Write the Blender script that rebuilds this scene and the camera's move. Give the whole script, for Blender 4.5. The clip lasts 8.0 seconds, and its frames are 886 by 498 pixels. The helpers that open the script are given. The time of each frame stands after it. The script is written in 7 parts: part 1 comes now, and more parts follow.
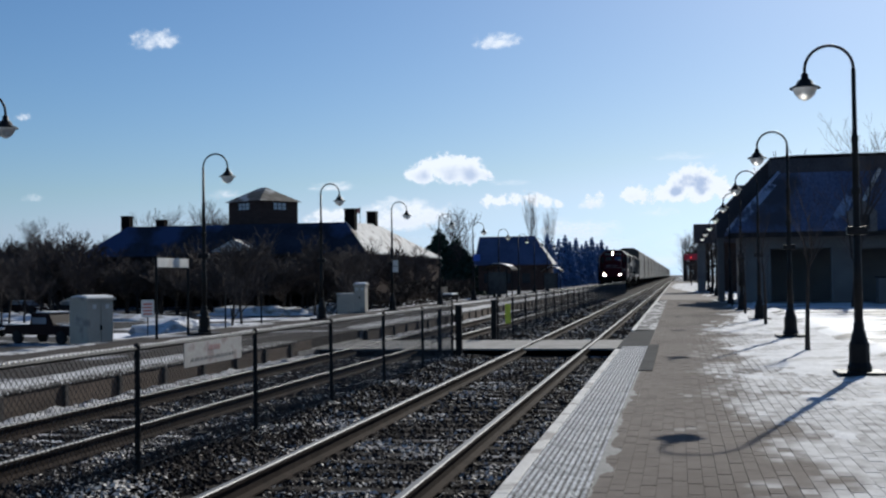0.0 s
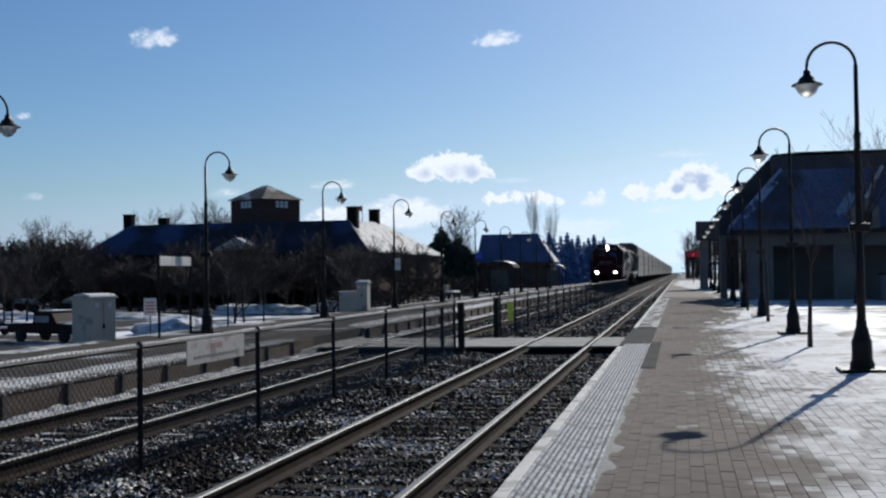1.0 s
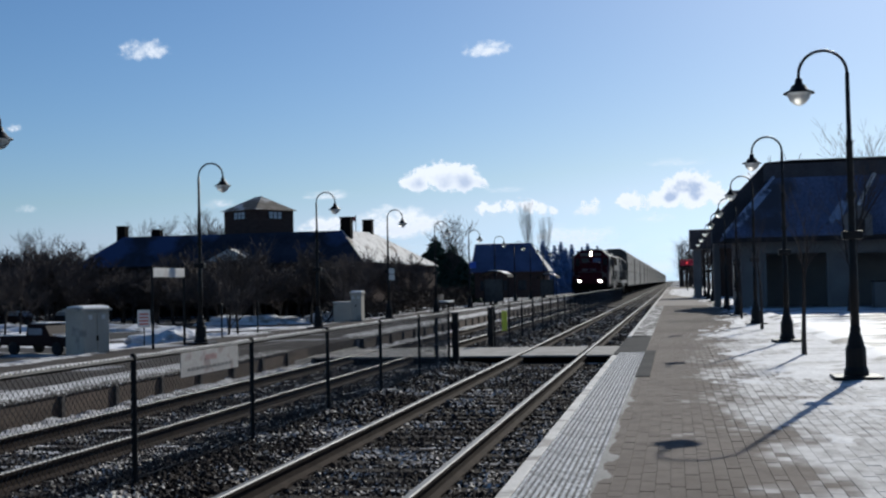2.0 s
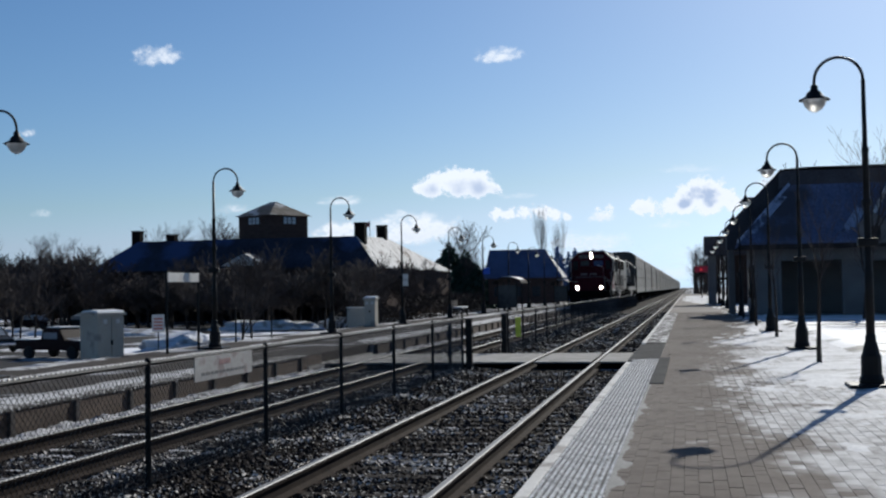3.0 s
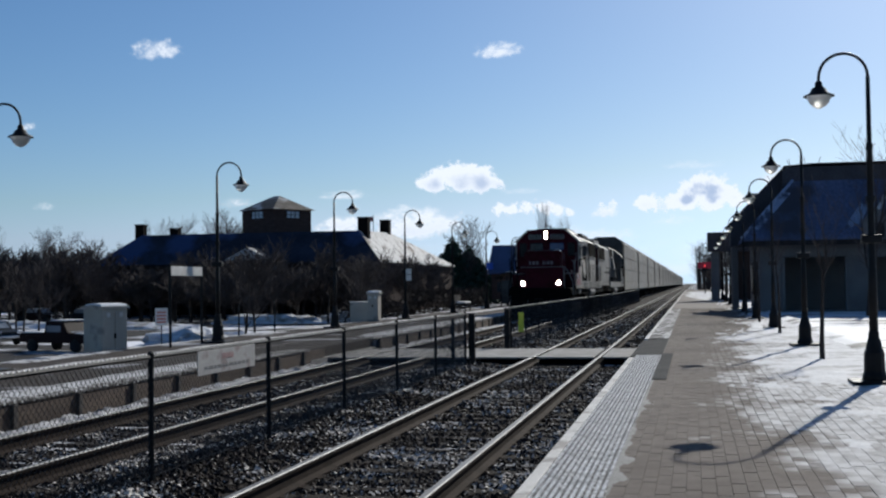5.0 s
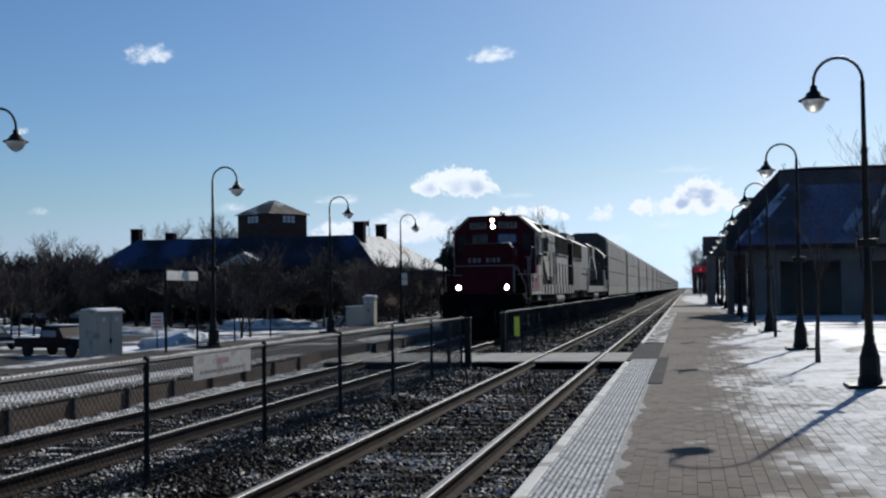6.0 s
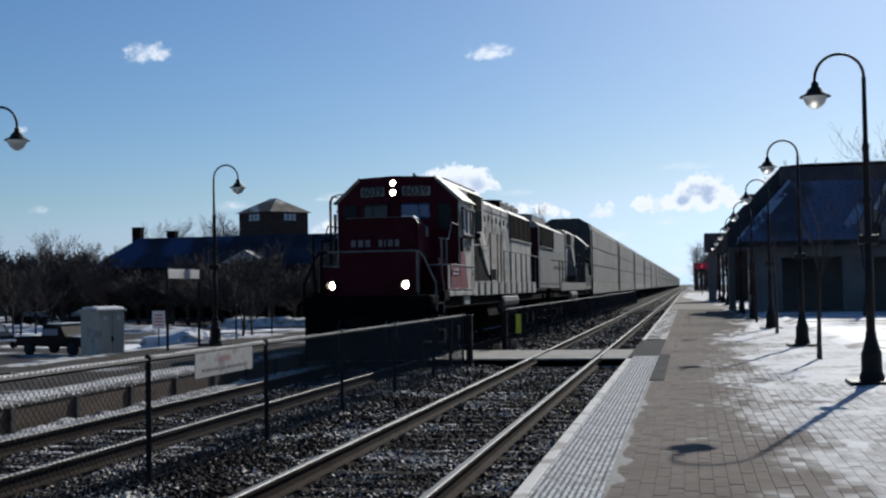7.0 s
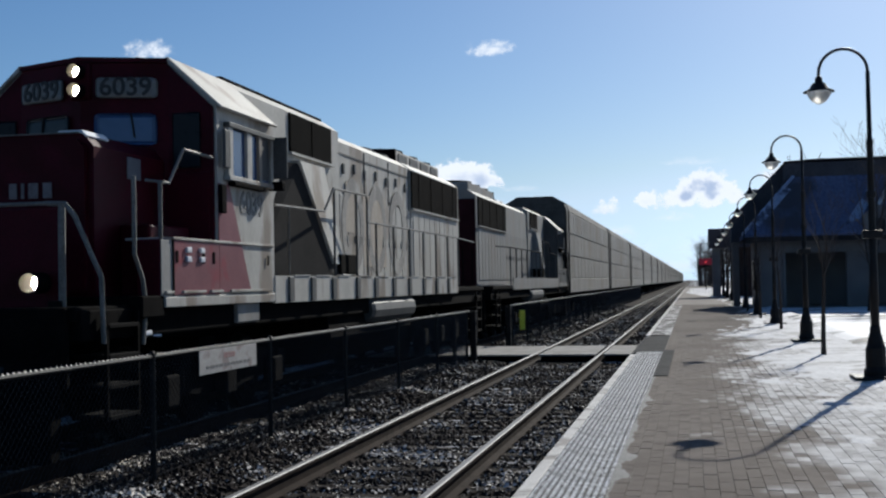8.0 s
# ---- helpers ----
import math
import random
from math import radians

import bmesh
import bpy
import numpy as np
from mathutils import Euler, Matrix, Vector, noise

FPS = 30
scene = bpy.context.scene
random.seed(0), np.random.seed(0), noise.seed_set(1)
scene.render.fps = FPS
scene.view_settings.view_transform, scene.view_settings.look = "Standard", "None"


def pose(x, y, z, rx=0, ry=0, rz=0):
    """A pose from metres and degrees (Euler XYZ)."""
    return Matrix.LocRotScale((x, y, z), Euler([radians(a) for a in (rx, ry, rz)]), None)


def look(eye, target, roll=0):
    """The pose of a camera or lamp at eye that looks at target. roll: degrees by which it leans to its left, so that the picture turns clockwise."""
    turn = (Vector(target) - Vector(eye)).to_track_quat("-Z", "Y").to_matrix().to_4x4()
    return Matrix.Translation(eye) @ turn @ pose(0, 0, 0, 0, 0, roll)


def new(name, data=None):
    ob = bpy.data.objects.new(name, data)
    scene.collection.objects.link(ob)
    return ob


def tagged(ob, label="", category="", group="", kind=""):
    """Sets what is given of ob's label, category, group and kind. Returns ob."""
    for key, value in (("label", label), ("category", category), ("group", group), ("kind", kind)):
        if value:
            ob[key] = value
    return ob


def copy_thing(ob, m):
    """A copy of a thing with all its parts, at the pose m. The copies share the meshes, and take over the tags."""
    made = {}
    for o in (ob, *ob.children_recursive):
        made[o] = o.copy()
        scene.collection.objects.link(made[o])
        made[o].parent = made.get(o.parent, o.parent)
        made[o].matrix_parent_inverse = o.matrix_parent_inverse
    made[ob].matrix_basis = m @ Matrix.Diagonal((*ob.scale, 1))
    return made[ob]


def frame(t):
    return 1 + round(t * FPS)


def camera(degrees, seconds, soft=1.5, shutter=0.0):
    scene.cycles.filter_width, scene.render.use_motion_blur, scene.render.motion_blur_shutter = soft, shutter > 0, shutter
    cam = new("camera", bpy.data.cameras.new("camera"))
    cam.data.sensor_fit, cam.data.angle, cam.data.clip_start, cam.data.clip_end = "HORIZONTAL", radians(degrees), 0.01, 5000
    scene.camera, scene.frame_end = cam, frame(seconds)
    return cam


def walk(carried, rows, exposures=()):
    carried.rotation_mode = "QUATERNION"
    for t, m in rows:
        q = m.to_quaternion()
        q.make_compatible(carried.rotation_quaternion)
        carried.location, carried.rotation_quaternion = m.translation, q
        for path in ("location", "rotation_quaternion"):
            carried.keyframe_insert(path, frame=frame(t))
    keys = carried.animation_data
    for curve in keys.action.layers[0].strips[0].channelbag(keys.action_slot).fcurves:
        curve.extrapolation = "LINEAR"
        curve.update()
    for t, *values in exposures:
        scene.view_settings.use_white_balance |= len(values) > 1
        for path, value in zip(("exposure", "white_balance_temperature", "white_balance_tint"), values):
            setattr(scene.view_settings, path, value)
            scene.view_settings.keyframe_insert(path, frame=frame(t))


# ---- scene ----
# camera: stands on the platform, held by hand, turning a little
cam = camera(40.8, 8.0, soft=2.3)
EYE_Z = 1.644
TURNS = [  # seconds, yaw, pitch, roll
    (0.0, 11.147, 1.380, 0.760), (0.5, 11.274, 1.694, 0.812), (1.0, 11.255, 1.272, 0.877), (1.5, 10.772, 1.480, 1.310),
    (3.0, 11.628, 2.034, 0.993), (3.5, 11.690, 1.874, 0.970), (4.0, 11.830, 1.676, 0.813), (4.5, 11.835, 1.687, 0.746),
    (6.0, 11.576, 1.997, 0.814), (6.5, 11.511, 1.987, 0.823), (7.0, 11.646, 1.874, 0.966), (7.5, 11.538, 1.684, 1.057),
    (8.0, 11.829, 1.696, 1.103)]
walk(cam, [(t, pose(0, 0, EYE_Z, 90 + p, r, y)) for t, y, p, r in TURNS], [(0.0, 0.0, 5850, 7), (8.0, 0.0, 5850, 7)])

# ---- light: low winter sun ahead and to the side, clear blue sky ----
SUN_AZ, SUN_EL = 15.0, 29.9
world = bpy.data.worlds.new("winter_sky")
scene.world = world
world.use_nodes = True
wn = world.node_tree
wn.nodes.clear()
sky = wn.nodes.new("ShaderNodeTexSky")
sky.sky_type, sky.sun_disc = "NISHITA", False
sky.sun_elevation, sky.sun_rotation = radians(SUN_EL), radians(SUN_AZ)
sky.air_density, sky.dust_density, sky.ozone_density, sky.altitude = 1.0, 1.1, 4.0, 800
bg = wn.nodes.new("ShaderNodeBackground")
bg.inputs["Strength"].default_value = 0.073
wo = wn.nodes.new("ShaderNodeOutputWorld")
deep = wn.nodes.new("ShaderNodeHueSaturation")
deep.inputs["Saturation"].default_value = 1.12
wn.links.new(sky.outputs[0], deep.inputs["Color"])
# clear winter air: the horizon stays a pale blue
split = wn.nodes.new("ShaderNodeSeparateColor")
join = wn.nodes.new("ShaderNodeCombineColor")
wn.links.new(deep.outputs[0], split.inputs[0])
for channel, op, k in (("Red", "MINIMUM", 0.84), ("Blue", "MAXIMUM", 1.14)):
    part_of = wn.nodes.new("ShaderNodeMath")
    part_of.operation, part_of.inputs[1].default_value = "MULTIPLY", k
    wn.links.new(split.outputs["Green"], part_of.inputs[0])
    bound = wn.nodes.new("ShaderNodeMath")
    bound.operation = op
    wn.links.new(split.outputs[channel], bound.inputs[0])
    wn.links.new(part_of.outputs[0], bound.inputs[1])
    wn.links.new(bound.outputs[0], join.inputs[channel])
wn.links.new(split.outputs["Green"], join.inputs["Green"])
wn.links.new(join.outputs[0], bg.inputs[0])
wn.links.new(bg.outputs[0], wo.inputs[0])
sun_way = Vector((math.sin(radians(SUN_AZ)) * math.cos(radians(SUN_EL)), math.cos(radians(SUN_AZ)) * math.cos(radians(SUN_EL)), math.sin(radians(SUN_EL))))
sun_data = bpy.data.lights.new("sun", "SUN")
sun_data.energy, sun_data.angle, sun_data.color = 5.0, radians(0.6), (1.0, 0.90, 0.76)
sun = new("sun", sun_data)
sun.matrix_basis = look(sun_way * 200, (0, 0, 0))

# ---- materials ----


def material(name, a, b, rough=0.8, scale=3.0, fine=40.0, bump=0.3, metal=0.0, spread=0.25, stretch=(1, 1, 1), c=None, c_scale=0.6, c_amount=0.5, vary=0.0, dist=0.01, spec=0.2):
    """Two colours mixed by coarse and fine noise, an optional third in stains, relief from the fine noise."""
    m = bpy.data.materials.new(name)
    m.use_nodes = True
    nt = m.node_tree
    nodes, links = nt.nodes, nt.links
    bsdf = nodes["Principled BSDF"]
    tc = nodes.new("ShaderNodeTexCoord")
    mp = nodes.new("ShaderNodeMapping")
    mp.inputs["Scale"].default_value = stretch
    links.new(tc.outputs["Object"], mp.inputs[0])
    if vary:
        # each piece takes its own stretch of the pattern
        own = nodes.new("ShaderNodeObjectInfo")
        far = nodes.new("ShaderNodeMath")
        far.operation = "MULTIPLY"
        far.inputs[1].default_value = 61.0
        links.new(own.outputs["Random"], far.inputs[0])
        links.new(far.outputs[0], mp.inputs["Location"])
    n1, n2 = nodes.new("ShaderNodeTexNoise"), nodes.new("ShaderNodeTexNoise")
    n1.inputs["Scale"].default_value, n2.inputs["Scale"].default_value = scale, fine
    n1.inputs["Detail"].default_value, n2.inputs["Detail"].default_value = 6, 5
    links.new(mp.outputs[0], n1.inputs["Vector"])
    links.new(mp.outputs[0], n2.inputs["Vector"])
    add = nodes.new("ShaderNodeMath")
    add.operation = "ADD"
    links.new(n1.outputs[0], add.inputs[0])
    links.new(n2.outputs[0], add.inputs[1])
    ramp = nodes.new("ShaderNodeMapRange")
    ramp.inputs["From Min"].default_value, ramp.inputs["From Max"].default_value = 1 - spread, 1 + spread
    links.new(add.outputs[0], ramp.inputs["Value"])
    mix = nodes.new("ShaderNodeMix")
    mix.data_type = "RGBA"
    mix.inputs["A"].default_value, mix.inputs["B"].default_value = (*a, 1), (*b, 1)
    links.new(ramp.outputs[0], mix.inputs["Factor"])
    colour = mix.outputs["Result"]
    if c:
        n3 = nodes.new("ShaderNodeTexNoise")
        n3.inputs["Scale"].default_value, n3.inputs["Detail"].default_value = c_scale, 8
        links.new(mp.outputs[0], n3.inputs["Vector"])
        r3 = nodes.new("ShaderNodeMapRange")
        r3.inputs["From Min"].default_value, r3.inputs["From Max"].default_value = 0.62 - c_amount * 0.25, 0.70 - c_amount * 0.25
        links.new(n3.outputs[0], r3.inputs["Value"])
        mc = nodes.new("ShaderNodeMix")
        mc.data_type = "RGBA"
        mc.inputs["B"].default_value = (*c, 1)
        links.new(r3.outputs[0], mc.inputs["Factor"])
        links.new(colour, mc.inputs["A"])
        colour = mc.outputs["Result"]
    if vary:
        oi = nodes.new("ShaderNodeObjectInfo")
        hsv = nodes.new("ShaderNodeHueSaturation")
        mv = nodes.new("ShaderNodeMapRange")
        mv.inputs["To Min"].default_value, mv.inputs["To Max"].default_value = 1 - vary, 1 + vary
        links.new(oi.outputs["Random"], mv.inputs["Value"])
        links.new(mv.outputs[0], hsv.inputs["Value"])
        links.new(colour, hsv.inputs["Color"])
        colour = hsv.outputs[0]
    links.new(colour, bsdf.inputs["Base Color"])
    rr = nodes.new("ShaderNodeMapRange")
    rr.inputs["To Min"].default_value, rr.inputs["To Max"].default_value = max(rough - 0.12, 0.05), min(rough + 0.12, 1)
    links.new(n2.outputs[0], rr.inputs["Value"])
    links.new(rr.outputs[0], bsdf.inputs["Roughness"])
    bsdf.inputs["Metallic"].default_value = metal
    bsdf.inputs["Specular IOR Level"].default_value = spec
    if bump:
        bp = nodes.new("ShaderNodeBump")
        bp.inputs["Strength"].default_value, bp.inputs["Distance"].default_value = bump, dist
        links.new(n2.outputs[0], bp.inputs["Height"])
        links.new(bp.outputs[0], bsdf.inputs["Normal"])
    return m


def island_material(name, a, b, cap, cap_amount, rough=0.9):
    """Loose pieces, each of its own shade; the upper faces of some carry snow where patches lie."""
    m = bpy.data.materials.new(name)
    m.use_nodes = True
    nodes, links = m.node_tree.nodes, m.node_tree.links
    bsdf = nodes["Principled BSDF"]
    geo = nodes.new("ShaderNodeNewGeometry")
    mix = nodes.new("ShaderNodeMix")
    mix.data_type = "RGBA"
    mix.inputs["A"].default_value, mix.inputs["B"].default_value = (*a, 1), (*b, 1)
    links.new(geo.outputs["Random Per Island"], mix.inputs["Factor"])
    tc = nodes.new("ShaderNodeTexCoord")
    n1 = nodes.new("ShaderNodeTexNoise")
    n1.inputs["Scale"].default_value, n1.inputs["Detail"].default_value = 0.9, 5
    links.new(tc.outputs["Object"], n1.inputs["Vector"])
    n2 = nodes.new("ShaderNodeTexNoise")
    n2.inputs["Scale"].default_value = 25
    links.new(tc.outputs["Object"], n2.inputs["Vector"])
    sx = nodes.new("ShaderNodeSeparateXYZ")
    links.new(geo.outputs["True Normal"], sx.inputs[0])
    total = nodes.new("ShaderNodeMath")
    total.operation = "ADD"
    links.new(n1.outputs[0], total.inputs[0])
    links.new(n2.outputs[0], total.inputs[1])
    t2 = nodes.new("ShaderNodeMath")
    t2.operation = "MULTIPLY_ADD"
    t2.inputs[1].default_value = 0.55
    links.new(sx.outputs["Z"], t2.inputs[0])
    links.new(total.outputs[0], t2.inputs[2])
    r = nodes.new("ShaderNodeMapRange")
    r.inputs["From Min"].default_value, r.inputs["From Max"].default_value = 1.75 - cap_amount, 1.85 - cap_amount
    links.new(t2.outputs[0], r.inputs["Value"])
    mc = nodes.new("ShaderNodeMix")
    mc.data_type = "RGBA"
    mc.inputs["B"].default_value = (*cap, 1)
    links.new(r.outputs[0], mc.inputs["Factor"])
    links.new(mix.outputs["Result"], mc.inputs["A"])
    links.new(mc.outputs["Result"], bsdf.inputs["Base Color"])
    bsdf.inputs["Roughness"].default_value = rough
    bsdf.inputs["Specular IOR Level"].default_value = 0.12
    return m


def paver_material(name, single):
    """Brown-grey pavers, each of its own shade, whitened by frost in worn patches away from the swept walk."""
    m = bpy.data.materials.new(name)
    m.use_nodes = True
    nodes, links = m.node_tree.nodes, m.node_tree.links
    bsdf = nodes["Principled BSDF"]

    def mth(op, *args):
        q = nodes.new("ShaderNodeMath")
        q.operation = op
        for i, v in enumerate(args):
            if isinstance(v, (int, float)):
                q.inputs[i].default_value = v
            else:
                links.new(v, q.inputs[i])
        return q.outputs[0]

    def span(v, a, b, c=0.0, d=1.0, smooth=False):
        q = nodes.new("ShaderNodeMapRange")
        if smooth:
            q.interpolation_type = "SMOOTHSTEP"
        for key, k in (("From Min", a), ("From Max", b), ("To Min", c), ("To Max", d)):
            q.inputs[key].default_value = k
        links.new(v, q.inputs["Value"])
        return q.outputs[0]

    def mixed(f, a, b):
        q = nodes.new("ShaderNodeMix")
        q.data_type = "RGBA"
        links.new(f, q.inputs["Factor"])
        for key, v in (("A", a), ("B", b)):
            if isinstance(v, tuple):
                q.inputs[key].default_value = (*v, 1)
            else:
                links.new(v, q.inputs[key])
        return q.outputs["Result"]

    geo = nodes.new("ShaderNodeNewGeometry")
    own = nodes.new("ShaderNodeObjectInfo").outputs["Random"] if single else geo.outputs["Random Per Island"]
    sep = nodes.new("ShaderNodeSeparateXYZ")
    links.new(geo.outputs["Position"], sep.inputs[0])

    def grain(scale, detail, stretch):
        mp = nodes.new("ShaderNodeMapping")
        mp.inputs["Scale"].default_value = stretch
        links.new(geo.outputs["Position"], mp.inputs[0])
        n = nodes.new("ShaderNodeTexNoise")
        n.inputs["Scale"].default_value, n.inputs["Detail"].default_value = scale, detail
        links.new(mp.outputs[0], n.inputs["Vector"])
        return n.outputs[0]

    patch, blotch, fine = grain(0.85, 3, (1, 0.5, 1)), grain(7, 5, (1, 0.6, 1)), grain(75, 4, (1, 1, 1))
    base = mixed(own, (0.096, 0.079, 0.068), (0.134, 0.112, 0.097))
    base = mixed(span(mth("ADD", blotch, fine), 0.75, 1.25), base, (0.154, 0.131, 0.115))
    base = mixed(span(grain(0.45, 4, (1, 0.4, 1)), 0.5, 0.68), base, (0.090, 0.073, 0.062))
    edge = span(sep.outputs["Y"], 28.0, 42.0, 0.80, 2.3)
    reach = mth("SUBTRACT", sep.outputs["X"], edge)
    worn = mth("MULTIPLY_ADD", mth("SUBTRACT", patch, 0.5), 3.6, reach)
    worn = mth("MULTIPLY_ADD", mth("SUBTRACT", own, 0.5), 0.42, worn)
    frost = span(worn, -0.30, 0.50, smooth=True)
    frost = mth("MULTIPLY", frost, span(mth("MULTIPLY_ADD", own, 0.35, mth("ADD", blotch, mth("MULTIPLY", fine, 0.35))), 0.50, 0.95, 0.34, 0.88))
    links.new(mixed(frost, base, (0.62, 0.61, 0.60)), bsdf.inputs["Base Color"])
    bsdf.inputs["Roughness"].default_value = 0.88
    bsdf.inputs["Specular IOR Level"].default_value = 0.08
    bp = nodes.new("ShaderNodeBump")
    bp.inputs["Strength"].default_value, bp.inputs["Distance"].default_value = 0.4, 0.006
    links.new(fine, bp.inputs["Height"])
    links.new(bp.outputs[0], bsdf.inputs["Normal"])
    return m


def glow(name, colour, strength):
    m = bpy.data.materials.new(name)
    m.use_nodes = True
    b = m.node_tree.nodes["Principled BSDF"]
    b.inputs["Base Color"].default_value = (*colour, 1)
    b.inputs["Emission Color"].default_value = (*colour, 1)
    b.inputs["Emission Strength"].default_value = strength
    return m


def glass(name, colour, rough=0.05):
    m = bpy.data.materials.new(name)
    m.use_nodes = True
    b = m.node_tree.nodes["Principled BSDF"]
    b.inputs["Base Color"].default_value = (*colour, 1)
    b.inputs["Roughness"].default_value = rough
    b.inputs["Transmission Weight"].default_value = 0.9
    return m


TRODDEN = material("trodden_snow", (0.46, 0.46, 0.475), (0.64, 0.64, 0.65), 0.8, 1.6, 16, 0.6, c=(0.34, 0.335, 0.335), c_scale=1.3, c_amount=0.35, dist=0.02)
SNOW = material("snow", (0.62, 0.63, 0.66), (0.74, 0.74, 0.745), 0.7, 1.2, 14, 0.5, dist=0.02)
OLD_SNOW = material("old_gritty_snow", (0.33, 0.325, 0.325), (0.55, 0.545, 0.545), 0.85, 3.5, 22, 0.8, c=(0.12, 0.115, 0.11), c_scale=4.0, c_amount=0.36, dist=0.03)
# dark streaks: bare asphalt, and shadow lines painted into the snow
FIELD_SNOW = material("snow_with_asphalt_and_shadow", (0.62, 0.63, 0.66), (0.74, 0.74, 0.745), 0.7, 1.2, 14, 0.5, c=(0.07, 0.068, 0.07), c_scale=0.42, c_amount=0.52, dist=0.02, stretch=(0.8, 1, 1))
LOT = material("asphalt_with_snow", (0.03, 0.029, 0.029), (0.06, 0.058, 0.057), 0.92, 0.8, 60, 0.4, spec=0.05, c=(0.72, 0.73, 0.77), c_scale=0.16, c_amount=0.42)
ASPHALT = material("asphalt", (0.03, 0.03, 0.031), (0.055, 0.055, 0.056), 0.95, 1.5, 90, 0.5, spec=0.05)
CONCRETE = material("concrete", (0.2, 0.192, 0.178), (0.3, 0.29, 0.275), 0.9, 2, 50, 0.3, c=(0.2, 0.19, 0.18), c_scale=1.5, c_amount=0.4)
JOINT = material("paver_bed", (0.10, 0.087, 0.077), (0.155, 0.136, 0.122), 0.95, 4, 80, 0.5)
TACTILE = material("tactile_tile", (0.065, 0.06, 0.055), (0.13, 0.122, 0.112), 0.9, 3, 40, 0.3, c=(0.55, 0.54, 0.525), c_scale=13.0, c_amount=0.34, spec=0.08)
FROST_DOME = island_material("frosted_dome", (0.30, 0.29, 0.275), (0.80, 0.785, 0.76), (0.86, 0.85, 0.83), 0.3)
SNOWED_TILE = material("tile_under_patchy_snow", (0.075, 0.07, 0.066), (0.13, 0.122, 0.115), 0.9, 3, 40, 0.3, c=(0.56, 0.55, 0.54), c_scale=2.2, c_amount=0.52, stretch=(1.6, 0.7, 1), spec=0.06, vary=0.01)
WHITE_EDGE = material("white_edge_paint", (0.46, 0.445, 0.42), (0.62, 0.605, 0.58), 0.85, 3, 50, 0.3, c=(0.3, 0.28, 0.26), c_scale=2.5, c_amount=0.35)
BED = material("ballast_bed", (0.011, 0.0088, 0.008), (0.026, 0.021, 0.019), 0.95, 2, 30, 1.0, dist=0.04, spec=0.05)
STONE = island_material("ballast_stone", (0.0085, 0.0058, 0.0052), (0.037, 0.027, 0.0228), (0.68, 0.63, 0.56), 0.26)
TIE = material("creosoted_wood", (0.02, 0.017, 0.015), (0.055, 0.047, 0.041), 0.95, 2, 60, 0.6, stretch=(0.5, 2, 2), c=(0.5, 0.5, 0.52), c_scale=2.6, c_amount=0.18, vary=0.3, spec=0.05)
RUST = material("rusty_rail_web", (0.015, 0.0105, 0.0085), (0.036, 0.026, 0.0205), 0.9, 4, 60, 0.4, spec=0.05)
STEEL = material("polished_rail_head", (0.10, 0.10, 0.103), (0.17, 0.17, 0.174), 0.62, 1, 30, 0.05, metal=0.6, stretch=(4, 0.2, 1))
BLACK = material("black_powder_coat", (0.006, 0.006, 0.0065), (0.014, 0.014, 0.015), 0.5, 6, 60, 0.1, spec=0.14)
KNUCKLE = material("sun_glint_knuckle", (0.03, 0.029, 0.028), (0.075, 0.073, 0.07), 0.5, 20, 200, 0, spec=0.4)
WIRE = material("black_vinyl_wire", (0.008, 0.008, 0.008), (0.02, 0.02, 0.021), 0.45, 20, 200, 0, spec=0.25)
LAMP_GLASS = glass("frosted_lamp_glass", (0.9, 0.9, 0.88), 0.45)
BOARD = material("weathered_board", (0.045, 0.031, 0.023), (0.10, 0.073, 0.055), 0.85, 3, 30, 0.4, stretch=(1, 0.3, 2), vary=0.2)
DARK_WOOD = material("dark_post", (0.03, 0.027, 0.025), (0.07, 0.06, 0.055), 0.85, 3, 40, 0.4)
CABINET = material("grey_cabinet_paint", (0.36, 0.325, 0.272), (0.43, 0.395, 0.338), 0.6, 2, 40, 0.1, c=(0.25, 0.235, 0.21), c_scale=2, c_amount=0.2)
BRICK = material("dark_brick", (0.036, 0.024, 0.020), (0.062, 0.041, 0.034), 0.9, 0.8, 14, 0.3, spec=0.05)
SIDING = material("brown_siding", (0.05, 0.031, 0.026), (0.085, 0.054, 0.044), 0.9, 1, 20, 0.3, stretch=(1, 1, 4))
# slopes away from the sun: blue and dark tones hold the snow's shade
ROOF = material("shaded_snowy_slate", (0.062, 0.078, 0.138), (0.125, 0.155, 0.262), 0.9, 0.35, 7, 0.4, c=(0.052, 0.055, 0.072), c_scale=0.22, c_amount=0.5, spec=0.05)
DARK_ROOF = material("shaded_snowy_shingles", (0.022, 0.023, 0.031), (0.044, 0.049, 0.073), 0.92, 0.35, 7, 0.4, c=(0.055, 0.075, 0.155), c_scale=0.13, c_amount=0.32, spec=0.03)
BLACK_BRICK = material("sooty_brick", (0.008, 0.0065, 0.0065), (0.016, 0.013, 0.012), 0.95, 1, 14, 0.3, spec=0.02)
BLUE_ROOF = material("blue_toned_roof", (0.05, 0.066, 0.125), (0.095, 0.12, 0.215), 0.85, 0.35, 7, 0.3, c=(0.04, 0.05, 0.10), c_scale=0.12, c_amount=0.3, spec=0.08)
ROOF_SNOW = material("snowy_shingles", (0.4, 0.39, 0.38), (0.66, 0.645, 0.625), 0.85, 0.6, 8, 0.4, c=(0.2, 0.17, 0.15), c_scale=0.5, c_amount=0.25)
SHINGLE = material("brown_shingles", (0.075, 0.064, 0.054), (0.15, 0.135, 0.12), 0.9, 0.8, 12, 0.4, c=(0.4, 0.4, 0.4), c_scale=0.5, c_amount=0.35)
